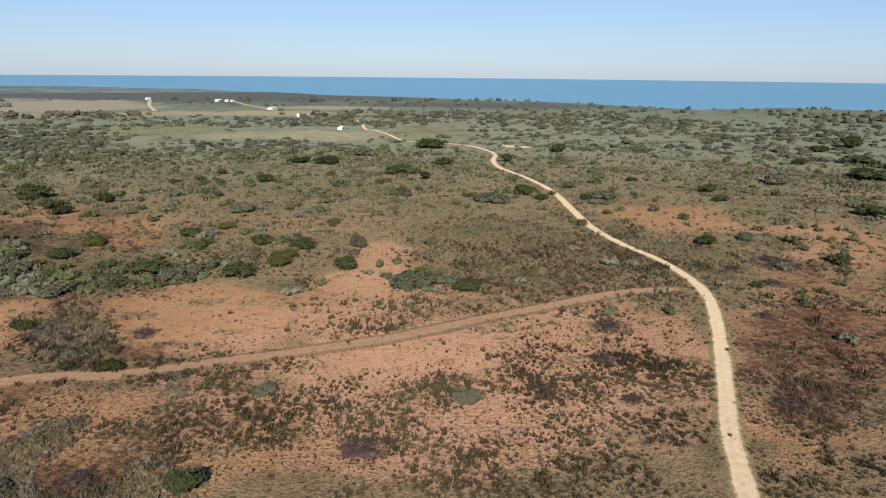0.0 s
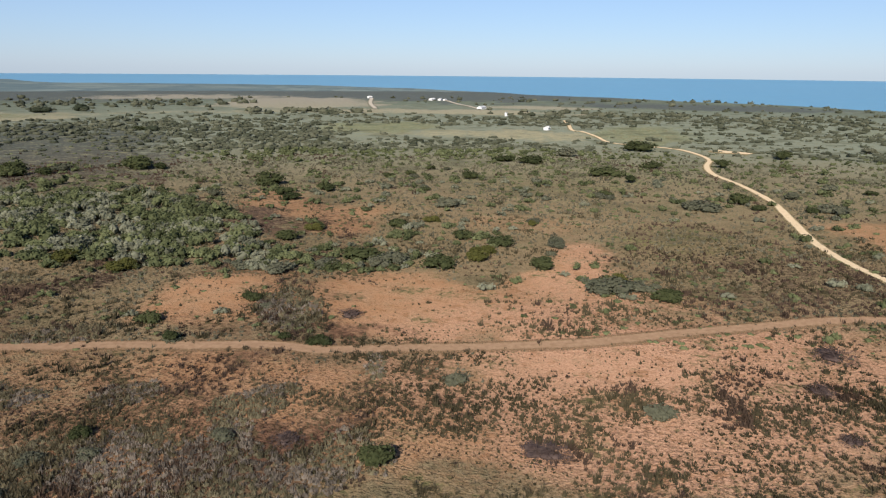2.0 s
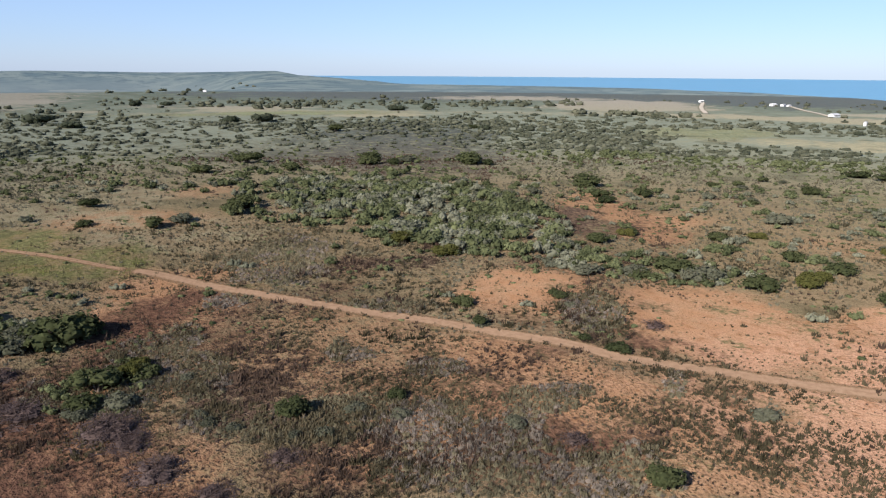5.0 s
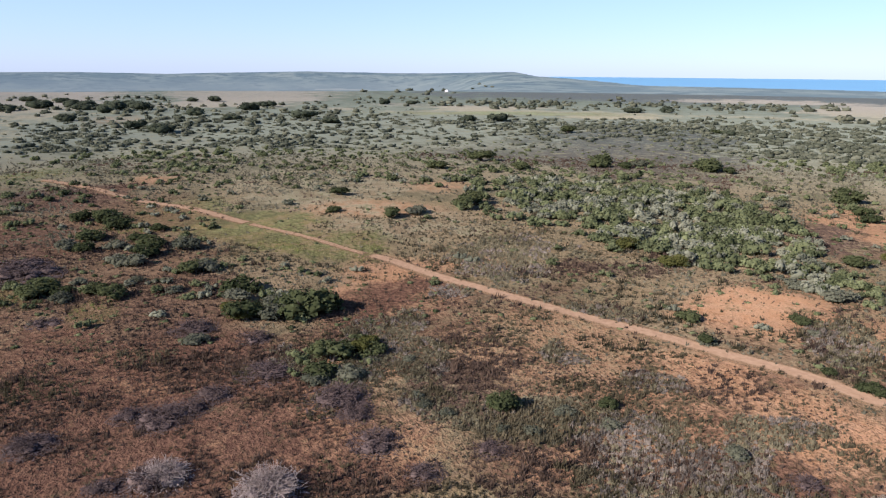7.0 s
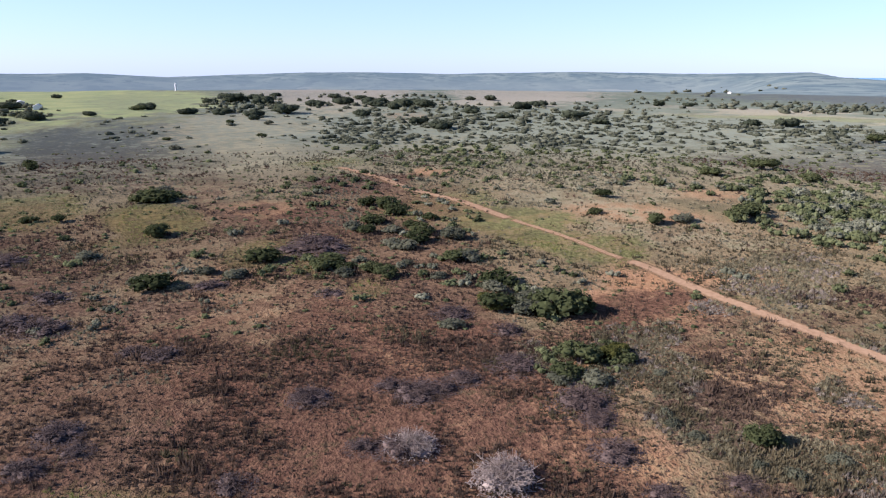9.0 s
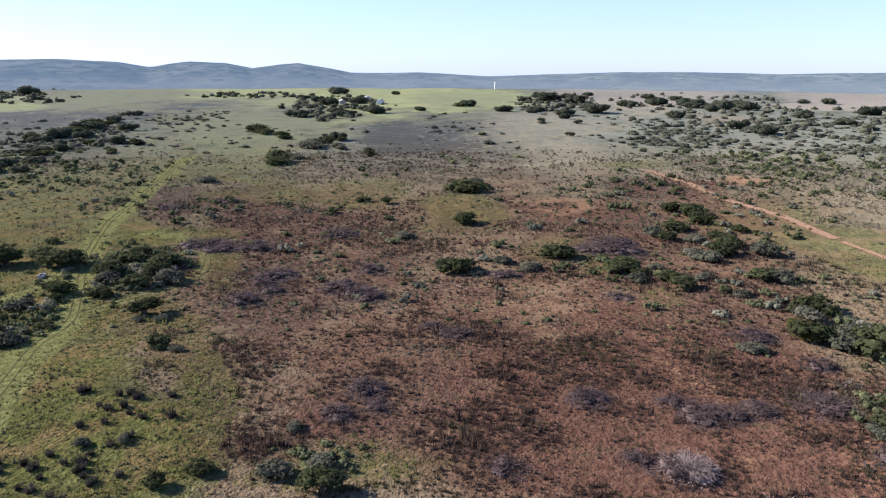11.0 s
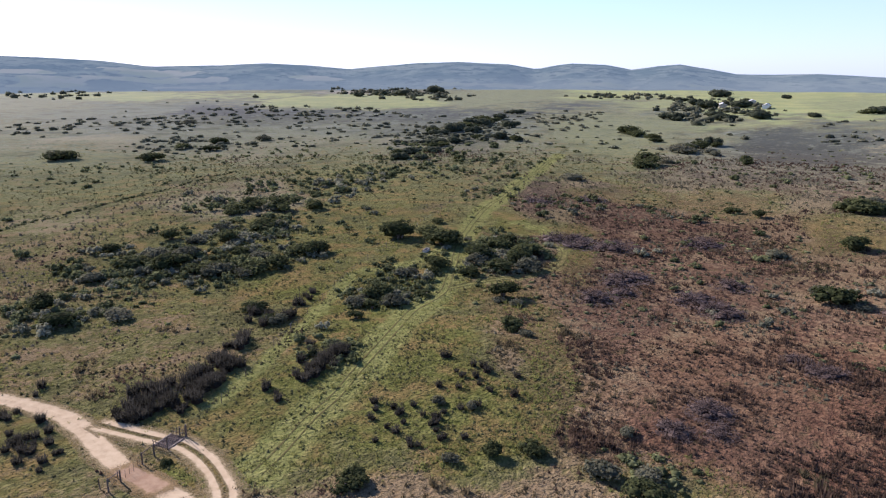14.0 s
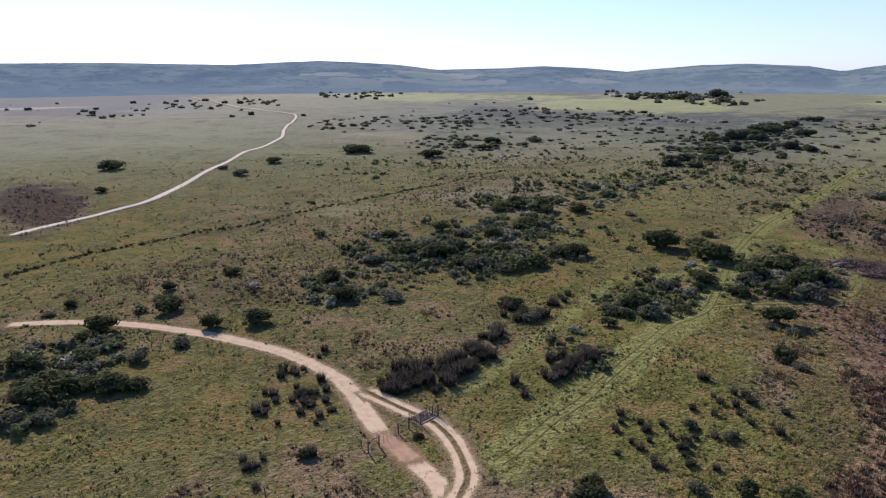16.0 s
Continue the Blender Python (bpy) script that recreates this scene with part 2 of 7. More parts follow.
DEAD_SHRUBS_A = [(30.2, 120.4, 2.1), (36, 137.4, 3.2), (-10.9, 87.4, 2.9), (-45.3, 77.9, 1.9), (79.3, 182.2, 2.8), (83.6, 169.2, 2.7), (93.9, 190, 5.3), (69.9, 142, 1.9), (55.4, 102.4, 2.1), (-58.5, 128.1, 2.3), (31.1, 103, 1.7), (-103.8, 9.7, 3.2), (-95.9, 34.7, 4.3), (-81.7, 34.8, 3), (-86.7, 6.1, 3.5), (-104, -7.9, 3), (-139, 20, 3.7), (-89.8, 35.1, 1.9), (-112.6, 28, 4.1), (-72, 37.4, 2.2), (-129.5, 29.9, 2.8), (-108.8, 18.2, 2.6), (-87.9, 0.3, 2.1), (-154.7, -5.7, 2.8), (-104.5, -8.1, 2.5), (-93.4, -41.5, 2.9), (-89.1, -37.8, 2), (-139.9, -61.5, 4.2), (-135.3, -83.4, 3.4), (-121.7, -34.3, 2.8)]
DEAD_SHRUBS_B = [(-124, -40.2, 2.1), (-196.5, -9.4, 6.6), (-194.6, -93.8, 4.8), (-79.8, -15.8, 2.5), (-85, -42.3, 2.3), (-105, 9.5, 3.1), (-107.7, 5, 2.4), (-108.4, 17.9, 2.4), (-138.5, 19.3, 3.3), (-114.5, 28.4, 3), (-97.6, 36.1, 3.5), (-91.4, 35.7, 2.3), (-126.7, -84.9, 4.1), (-139.9, -63.1, 4.1), (-159.4, -68.5, 3.8), (-123.6, -40.5, 2.1), (-94.1, -42, 2.8), (-191.8, -92.3, 4.7), (-139.4, -87.7, 3.5), (-167, -34.8, 3.5), (-121.4, -36, 2.6), (-197.5, -16.3, 4.9), (-104.6, -8.1, 2.4), (-84.9, -43, 2.1), (-160.9, -115, 4.9), (-162, -124.2, 4.2), (-203.8, -164.3, 5.4), (-225.9, -156.1, 5.6)]
DEAD_SHRUBS_C = [(-205, -11.4, 6.1), (-73, 48.5, 2.2), (-105.8, 13.3, 2.9), (-145, -88.1, 4.7), (-143.6, -70.2, 4.7), (-167.5, -107.1, 6.1), (-166.6, -119.9, 4.2)]
DEAD_SHRUBS = DEAD_SHRUBS_C + DEAD_SHRUBS_A + DEAD_SHRUBS_B
PALE_DEAD_SHRUBS_A = [(-77.8, 18.2, 3.5), (-86.9, 7.3, 3.5), (-76.8, 18.2, 4)]
PALE_DEAD_SHRUBS = PALE_DEAD_SHRUBS_A
TREES_A = [(-1026.3, -16.3, 14.1), (-1157, 17.5, 16.2), (-933.5, 36.6, 16.6), (-871.7, 53.4, 15.7), (-756.7, 14.2, 11.7), (-1000.7, 91.8, 21.9), (-653.3, 62.6, 12), (-602.1, 78.3, 13.6), (-784.9, 134.4, 15), (-708.5, 155.6, 11.1), (-882, 215, 17.4), (-946.8, 253.5, 16.6), (-697, 226.2, 17.2), (-622.7, 226.2, 11.5), (-939.2, 423.4, 12.2), (-926, 462.3, 12.3), (-605.8, 365.3, 11.3), (-593.5, 390.9, 14.1), (-620.1, 652.8, 13.7), (-630, 607.3, 13.4), (-382.6, 473.7, 6.8), (-1114, 188.4, 12.7), (-1107.1, 219.8, 14.5), (-1221.6, -25.6, 14.2), (-657.5, -361.8, 15.6), (-832.4, -410.7, 19.6), (-679.5, -315.3, 16.1), (-713.7, -297.3, 14.1), (-1175.9, -559.4, 23), (-886.1, -395.4, 17.4)]
TREES_B = [(-1203.9, -460.5, 11.3), (-761, -263, 9), (-878, -237.4, 17.3), (-801.8, -176.2, 14), (-1067, -166.4, 25.3), (-991.7, -115.7, 23.5), (-811.9, -69.3, 19.3), (-771.9, -102.7, 15.3), (-819.5, -141.3, 13), (-945.4, -43.1, 18.7), (-992.9, -9.9, 19.7), (-995.1, 33.5, 23.7), (-923.2, 67.8, 22), (-940.3, 99, 18.7), (-399.3, -408.6, 11.3), (-443.8, -419.5, 12.1), (-367.3, -394.1, 9.4), (-393.1, -383.8, 8.7), (-444.9, -388.5, 9.4), (-364, -328.4, 8.6), (-273.1, -317.7, 7.3), (-287, -313.5, 6.7), (-324, -332.1, 6.6), (-245.8, -295.3, 6.1), (-251.1, -283.4, 5.4), (-417.4, -216.5, 9.3), (-452.9, -217.5, 7.9), (-831.9, -989.3, 19.9), (-960.9, -1041.9, 27.6), (-743, -998.5, 14.2)]
TREES_C = [(-802.7, -1014.7, 14.9), (-391.3, -403, 10.4), (-439.2, -429.1, 11.2), (-308.6, -334.9, 8.6), (-272.8, -317.5, 8), (-509, -460.2, 9.8), (-576.4, -496, 10.8)]
TREES_D = [(-978.8, -525.6, 14.7), (-916, -469.2, 15.3), (-711.4, -343.3, 11.8), (-765.3, -320.8, 8.2), (-647.7, -350.2, 7.3), (-1035.5, -195.2, 13.1), (-1210, -201.8, 16.2), (-1144.8, -147.8, 15.3), (-1077.9, -119.3, 12.5), (-776.8, -137.4, 7.8), (-709.7, -93.4, 8.3), (-978.3, -262.2, 8.4), (-933.2, -433.9, 11.9), (-1048.9, -459.5, 9.5), (-1277.8, -127.6, 14.8)]
TREES = TREES_D + TREES_A + TREES_B + TREES_C
BRIGHT_SHRUBS_A = [(-43, 179.1, 4.4), (-5.7, 167, 3.5), (-126.7, 140.2, 3.8), (-142.1, 30.8, 3.6), (-68.1, 216.3, 2.8), (-100.7, 195.3, 2.7), (-112.5, 45.4, 2.6), (-144.4, 140.9, 4.1), (-113.2, 47.1, 2.5)]
BRIGHT_SHRUBS = BRIGHT_SHRUBS_A + [(-145.5, 29.2, 2.8), (-115.7, 48.5, 2.2), (-43.2, 185.1, 3.6), (-35.8, 224.3, 1.7)]
REEDS_A = [(-28.8, -98.1, 1), (-29.3, -97.4, 1.1), (-30.1, -97.4, 1.1), (-31.5, -99.5, 0.9), (-31.3, -96.5, 1), (-32.1, -96.5, 0.7), (-33.3, -97.6, 0.8), (-33.9, -97.2, 0.9), (-35.2, -98.7, 0.8), (-35.7, -97.7, 1.1), (-35.9, -96.1, 0.7), (-35.9, -94.2, 0.7), (-37, -95.2, 0.7), (-38.6, -97.6, 1.1), (-39.2, -97.5, 0.8), (-39.1, -95.6, 1.1), (-40.9, -98.2, 1.2), (-41.5, -98, 1), (-42.9, -99.5, 1.2), (-43.1, -98.5, 1.2), (-43.8, -98.3, 0.8), (-45.5, -100.6, 0.8), (-46.8, -101.8, 0.7), (-47.5, -101.9, 1), (-49, -103.5, 1.1), (-49.5, -102.9, 0.9), (-49.7, -101.9, 1), (-56.3, -91.7, 0.9), (-56.6, -90.9, 0.7), (-57.1, -90.5, 0.7)]
REEDS_B = [(-58.5, -91.5, 1.1), (-60.8, -94, 1.1), (-61.2, -93.4, 1), (-62.9, -94.9, 0.7), (-63.7, -94.8, 1.2), (-64.7, -95.2, 1.1), (-64.2, -93.3, 1.2), (-28.9, -100.1, 0.9), (-31.1, -101.7, 1.1), (-29.8, -96, 0.5), (-32.6, -101.9, 0.7), (-30, -96, 0.7), (-32.2, -98.6, 0.7), (-32, -102.5, 0.5), (-30.7, -98.7, 1.2), (-32.8, -104, 1.3), (-33.4, -100.8, 0.7), (-32.8, -97.5, 0.8), (-35, -104.1, 1.2), (-33.1, -101.1, 1.1), (-33.2, -99.2, 1.2), (-34.8, -98.3, 0.5), (-36.6, -103.8, 1.2), (-35.8, -101.6, 1.3), (-36.3, -96.9, 0.8), (-36.4, -99.4, 0.9), (-37.4, -102.4, 0.6), (-36.3, -97.8, 1.2), (-38.9, -101.4, 0.8), (-38.6, -104.1, 1.1)]
REEDS_C = [(-41, -102.5, 1.1), (-40.2, -100.1, 1), (-41.7, -102.9, 1.1), (-40.4, -102.7, 1.1), (-42.7, -103.8, 1.3), (-42.1, -101.6, 0.5), (-43.5, -104.7, 1.1), (-41.8, -100.2, 1), (-44.9, -103.9, 1), (-43.6, -100.3, 0.8), (-44.3, -100.1, 1), (-44.9, -99.4, 0.9), (-47.2, -107.1, 1.2), (-47.7, -104, 1.1), (-46.7, -102.4, 0.6), (-48.1, -104, 1.1), (-47.4, -104.4, 1.2), (-48.3, -103.5, 0.5), (-48.6, -107, 1.1), (-48.4, -105, 1), (-49.4, -107.6, 0.7), (-51.6, -111.2, 0.8), (-52.4, -110.9, 0.6), (-53, -108.9, 1.1), (-54.8, -110.6, 1.4), (-52.8, -110, 0.8), (-56.2, -113, 1.3), (-54.4, -92.4, 0.8), (-54, -91.1, 0.7), (-54.4, -89.6, 0.9)]
REEDS_D = [(-55.2, -90.3, 0.8), (-57.1, -92.6, 0.8), (-56.5, -90, 0.9), (-58.5, -92.2, 0.9), (-59.1, -93.4, 0.8), (-60.4, -93.1, 0.8), (-60.9, -92.4, 0.8), (-61.2, -93.2, 1), (-60.7, -90.9, 0.9), (-63.2, -93.5, 1), (-63.6, -93.1, 0.7), (-64.7, -92.8, 0.7), (-65.8, -94.6, 0.9), (-68.8, -118.3, 0.8), (-69.6, -118.2, 1), (-74.2, -124.6, 0.9), (-75.3, -125, 1.1), (-75.4, -123.7, 0.8), (-79.4, -128.8, 0.8), (-78.7, -126.2, 0.8), (-82.2, -130.3, 0.9), (-16.2, -98.2, 0.8), (-9.9, -97.1, 0.6), (-16.1, -104.7, 0.6), (-15.5, -101.7, 0.6), (-17.4, -97.9, 0.5), (-12.3, -103.3, 0.9), (-19.2, -98.3, 0.5), (-18.5, -101.4, 0.7), (-16.8, -97.1, 0.7)]
REEDS_E = [(-20.3, -101.8, 0.7), (-20.5, -106.3, 0.7), (-21, -109.8, 0.9), (-17.5, -101.6, 0.6), (-16.5, -91.4, 0.5), (-14.6, -100.1, 0.7), (-14.4, -110.1, 0.8), (-20.7, -109.6, 0.6), (-17.4, -93.5, 0.7), (-9, -98.4, 0.9), (-19.8, -94.5, 0.5), (-20.3, -105.9, 0.8), (-19.2, -94.5, 0.5), (-11.3, -93.2, 0.5), (-16.6, -102.5, 0.6), (-18.5, -111.4, 0.6), (-15.3, -112, 0.6), (-15, -95.5, 0.8), (-11.1, -104.4, 0.6), (-16.2, -100.8, 0.9), (-15.3, -112.5, 0.9), (-10.6, -99.8, 0.7), (-19.4, -98, 0.7), (-12.2, -100.9, 0.6), (-17.8, -99.5, 0.5), (-18.3, -114.8, 0.8), (-17, -110, 0.7), (-16.5, -111, 0.5), (-16.9, -111.8, 0.6), (-22.6, -111, 0.6)]
REEDS_F = [(-23.5, -117.9, 0.8), (-17.5, -118.7, 0.9), (-22, -115.5, 0.5), (-68, -117.4, 1.2), (-61.2, -120.9, 0.9), (-64.3, -125, 1.1), (-64.9, -123.9, 0.8), (-66.9, -118.3, 1.2), (-62.1, -116.7, 1), (-65.4, -120.1, 1.2), (-67.6, -128.1, 0.8), (-48.9, -92.1, 0.9), (-48.4, -87.7, 0.5), (-47.9, -87.1, 0.7), (-48.9, -89.3, 0.5), (-48.3, -91.5, 0.7), (-54.8, -64.8, 0.4), (-58.4, -71.4, 0.4), (-59, -71.5, 0.6), (-51.5, -68, 0.5), (-61.1, -60.5, 0.6), (-55, -63.2, 0.4), (-62, -66.8, 0.6), (-63.6, -67.2, 0.5), (-56.7, -74.6, 0.4), (-54.2, -63.8, 0.5), (-57.4, -69.1, 0.5), (-59, -62.4, 0.4), (-55.1, -68, 0.7), (-60.6, -65.8, 0.7)]
REEDS_G = [(-57.9, -76.4, 0.7), (-61.7, -71.8, 0.6), (-77.6, -74.9, 0.6), (-76.6, -81, 0.8), (-74, -75.3, 0.5), (-77.2, -80.3, 0.6), (-75, -71.8, 0.7), (-78.5, -72.7, 0.5), (-80.2, -67.5, 0.7), (-73.4, -67.1, 0.5), (-77.8, -71.9, 0.8), (-75.1, -63.7, 0.8), (-78.6, -73.6, 0.8), (-61.1, -95, 0.7), (-60.9, -92.5, 0.9), (-61, -97.7, 0.9), (-62.9, -101.9, 0.7), (-57.7, -96.1, 0.9), (-63.2, -101, 0.6), (-5.6, -84.7, 0.6), (-7.2, -82.6, 0.4), (-8.1, -84, 0.5), (-5.6, -82.2, 0.4), (-6.4, -82.4, 0.7), (-6.4, -77.6, 0.6), (-14.1, -83.2, 0.6), (-14.2, -82.6, 0.8), (-13.9, -82.5, 0.6), (-61.7, -67.3, 0.4), (-54.8, -72.8, 0.5)]
REEDS_H = [(-60.9, -68.8, 0.4), (-59.9, -66, 0.4), (-54.9, -73.4, 0.5), (-58.3, -62.4, 0.5), (-54.9, -69.7, 0.5), (-59, -73.2, 0.6), (-59.4, -64.4, 0.4), (-73.5, -73.4, 0.7), (-66.2, -66.4, 0.6), (-68.5, -73.6, 0.7), (-70.4, -71.1, 0.6), (-68.8, -65.3, 0.6), (-73.5, -67.6, 0.4), (-73.7, -69.8, 0.4)]
REEDS = REEDS_A + REEDS_B + REEDS_C + REEDS_D + REEDS_E + REEDS_F + REEDS_G + REEDS_H
# covers: azimuth, distance, half width in degrees, half depth as a logarithm, amount
SOIL_A = [(16.4, 94, 22.7, 0.16, 0.8), (-3.1, 113, 20.4, 0.31, 0.8), (-15.5, 130, 7.8, 0.135, 0.75), (21.1, 151, 7.7, 0.152, 0.85), (4.8, 181, 3.3, 0.089, 0.85), (7.7, 163, 3.3, 0.06, 0.85), (25.7, 243, 5.4, 0.049, 0.7), (10.4, 228, 5.5, 0.05, 0.5), (-19, 262, 5.5, 0.081, 0.75), (-30.2, 248, 3.2, 0.121, 0.85), (-30.1, 157, 5.6, 0.261, 0.75), (-29.1, 108, 5.9, 0.133, 0.75), (-1, 118, 9.9, 0.082, 0.75), (30.1, 249, 3.3, 0.07, 0.75), (36.9, 157, 4.3, 0.076, 0.85), (20.4, 153, 6.7, 0.122, 0.85), (47.5, 119, 14.7, 0.09, 0.8), (8.5, 149, 6.9, 0.104, 0.75), (5.1, 191, 2.8, 0.067, 0.8)]
SOIL_B = [(25.4, 222, 2.8, 0.04, 0.7), (59.1, 182, 4.7, 0.038, 0.7), (35.6, 103, 12.3, 0.094, 0.8), (50.5, 84, 6.8, 0.061, 0.75), (85.9, 125, 11.1, 0.112, 0.75), (65, 174, 3.8, 0.087, 0.8), (70.3, 88, 12.9, 0.118, 0.75), (35.1, 155, 6.7, 0.11, 0.85), (50.2, 120, 7.7, 0.094, 0.72), (32.1, 107, 6.7, 0.069, 0.8), (30.3, 265, 2.5, 0.129, 0.75), (68.6, 254, 3.7, 0.05, 0.65), (85.6, 742, 2.3, 0.096, 0.5), (83.3, 335, 2, 0.036, 0.7), (61.6, 299, 2.8, 0.073, 0.6), (97.7, 138, 10.5, 0.153, 0.75), (105, 115, 11, 0.12, 0.72), (66.1, 150, 5.8, 0.125, 0.8), (77.6, 89, 12.3, 0.157, 0.72)]
SOIL_C = [(97.4, 258, 5.1, 0.073, 0.7), (65.6, 248, 4, 0.049, 0.65), (96, 89, 12, 0.158, 0.74), (114.2, 119, 10.8, 0.203, 0.46), (99.1, 142, 6.2, 0.287, 0.52), (102.4, 306, 3.9, 0.145, 0.5), (116.3, 92, 4.4, 0.05, 0.7), (143.4, 135, 13.5, 0.401, 0.05), (152.6, 416, 9.8, 0.362, 0), (171.6, 248, 25.4, 0.372, 0), (-178.4, 107, 12.8, 0.215, 0.12), (42, 99, 12.5, 0.183, 0.8), (166.7, 1322, 32.1, 1.082, 0.1), (144.3, 880, 20.2, 0.624, 0.12), (-9.2, 125, 13.4, 0.131, 0.85), (53.4, 122, 11.7, 0.204, 0.56), (86.5, 101, 16.6, 0.274, 0.85)]
SOIL = SOIL_A + SOIL_B + SOIL_C
GRASS_A = [(173.9, 377, 32.2, 1.196, 0.74), (172.5, 108, 30.5, 0.365, 0.72), (147.1, 287, 16.5, 0.693, 0.74), (156, 749, 10.6, 0.471, 0.45), (21.1, 620, 4.4, 0.113, 0.7), (0.6, 589, 3.7, 0.123, 0.65), (7.5, 317, 10, 0.14, 0.42), (12.9, 373, 13.1, 0.136, 0.36), (-17.6, 692, 3.3, 0.096, 0.45), (-3.3, 220, 4.7, 0.093, 0.42), (81.1, 242, 6.7, 0.053, 0.66), (72.4, 204, 4.6, 0.05, 0.66), (89.1, 156, 1.8, 0.057, 0.6), (93.2, 182, 2.1, 0.051, 0.6), (91.5, 373, 2.8, 0.038, 0.6), (117.1, 283, 4.8, 0.068, 0.72), (104.2, 244, 2.6, 0.065, 0.75), (97, 199, 3.3, 0.069, 0.6), (107.3, 224, 3, 0.039, 0.55)]
GRASS_B = [(109.8, 1149, 10.2, 0.281, 0.85), (118.9, 638, 4.1, 0.106, 0.6), (78.2, 234, 5.9, 0.068, 0.68), (71.7, 204, 3.1, 0.063, 0.68), (115.8, 553, 4.4, 0.091, 0.6), (144.4, 127, 11.7, 0.338, 0.88), (150.7, 97, 11.2, 0.187, 0.8), (134.1, 93, 9.5, 0.212, 0.84), (116.1, 81, 10, 0.081, 0.62), (146, 188, 3.9, 0.183, 0.75), (129.8, 219, 4.7, 0.074, 0.85), (125.6, 193, 1.9, 0.162, 0.75), (127.5, 111, 3, 0.171, 0.7), (113.6, 282, 4, 0.14, 0.62), (106.2, 256, 2.9, 0.12, 0.75), (130.3, 358, 5.1, 0.286, 0.6), (136.9, 205, 4.2, 0.17, 0.7), (122, 2064, 12.4, 0.552, 1), (107, 1146, 7.2, 0.274, 1)]
GRASS_C = [(142.1, 1039, 10.1, 0.144, 1), (115.3, 705, 5.7, 0.133, 0.85), (134.7, 1238, 5.3, 0.118, 0.95), (143.4, 1151, 7.2, 0.137, 1), (153.1, 2414, 6.7, 0.407, 0.9), (56.6, 839, 10.3, 0.034, 0.75), (115.3, 782, 5.2, 0.131, 0.6), (147.4, 127, 6.2, 0.199, 0.9), (159.7, 83, 4.1, 0.089, 0.9), (140.5, 107, 7.8, 0.256, 0.88), (161.5, 139, 9.2, 0.163, 0.66), (179.4, 104, 13.1, 0.157, 0.72), (-179.7, 226, 17, 0.256, 0.76), (169.1, 415, 14.1, 0.299, 0.74), (173.2, 1071, 10.5, 0.248, 0.5), (152.9, 282, 6.9, 0.185, 0.42), (160.5, 176, 2.9, 0.048, 0.7), (163.3, 78, 3.1, 0.068, 0.8), (-170.9, 304, 3.8, 0.125, 0.2)]
GRASS_D = [(-175, 1218, 10.1, 0.19, 0.2), (136, 946, 9.7, 0.303, 0.25), (150.8, 931, 6.7, 0.215, 0.3), (148.7, 847, 6.7, 0.11, 0.2), (155.4, 555, 6.4, 0.124, 0.38), (126.5, 694, 3.7, 0.281, 0.25), (108.8, 564, 5, 0.219, 0.3), (137.5, 502, 5.3, 0.243, 0.4), (128.4, 259, 2.1, 0.185, 0.3), (155.3, 576, 11.7, 0.207, 0.4), (143.4, 1151, 7.2, 0.137, 1), (142.1, 1035, 10.1, 0.119, 1)]
GRASS_E = [(150, 1373, 2.9, 0.078, 0.9), (164.4, 1389, 13.2, 0.208, 0.86), (152.1, 503, 8, 0.244, 0.52), (123.3, 574, 5.9, 0.529, 0.74), (109.1, 1217, 8.1, 0.505, 0.95), (128.8, 1262, 11.2, 0.13, 0.9), (-175.6, 1497, 6, 0.456, 0.2), (-171.1, 306, 2.3, 0.139, 0.15), (175.2, 179, 12, 0.17, 0.5), (169.7, 247, 10.9, 0.206, 0.52), (160.6, 127, 12.6, 0.135, 0.56)]
GRASS_F = [(81.5, 261, 3.7, 0.095, 0.57), (75.6, 225, 4, 0.081, 0.6), (69.4, 200, 4, 0.078, 0.57)]
GRASS_G = [(144.1, 1035, 6.8, 0.196, 0.85), (133.5, 1163, 3.9, 0.266, 0.74), (169.5, 1199, 6, 0.25, 0.7), (131.4, 1450, 5.2, 0.541, 0.74), (120.2, 1044, 3.2, 0.177, 0.8), (105.8, 1129, 4.9, 0.281, 0.8)]
GRASS_H = [(144.4, 312, 3.6, 0.115, 0.78)]
GRASS = GRASS_A + GRASS_B + GRASS_C + GRASS_D + GRASS_E + GRASS_F + GRASS_G + GRASS_H
STRAW_A = [(172.2, 166, 36.8, 0.826, 0.08), (147.5, 273, 18.8, 1.13, 0.1), (150.6, 535, 11.6, 0.459, 0.05), (157.6, 751, 21.8, 0.639, 0.05), (8.1, 313, 12.2, 0.289, 0.38), (5.6, 210, 10, 0.124, 0.34), (3.8, 273, 13.8, 0.221, 0.34), (51.1, 511, 17.4, 0.313, 0.34), (27.8, 1039, 6, 0.097, 1), (19.8, 859, 12, 0.043, 1), (10.1, 989, 2.6, 0.024, 0.9), (12.8, 561, 11.2, 0.06, 0.6), (-2.2, 483, 4.1, 0.041, 0.35), (27.7, 1163, 4.6, 0.073, 0.9), (28.4, 1011, 5, 0.106, 0.85), (8.7, 965, 4.8, 0.036, 0.7), (57.6, 949, 4.9, 0.074, 0.75), (32.9, 851, 13.4, 0.031, 0.5), (55.7, 846, 11.6, 0.048, 0.7)]
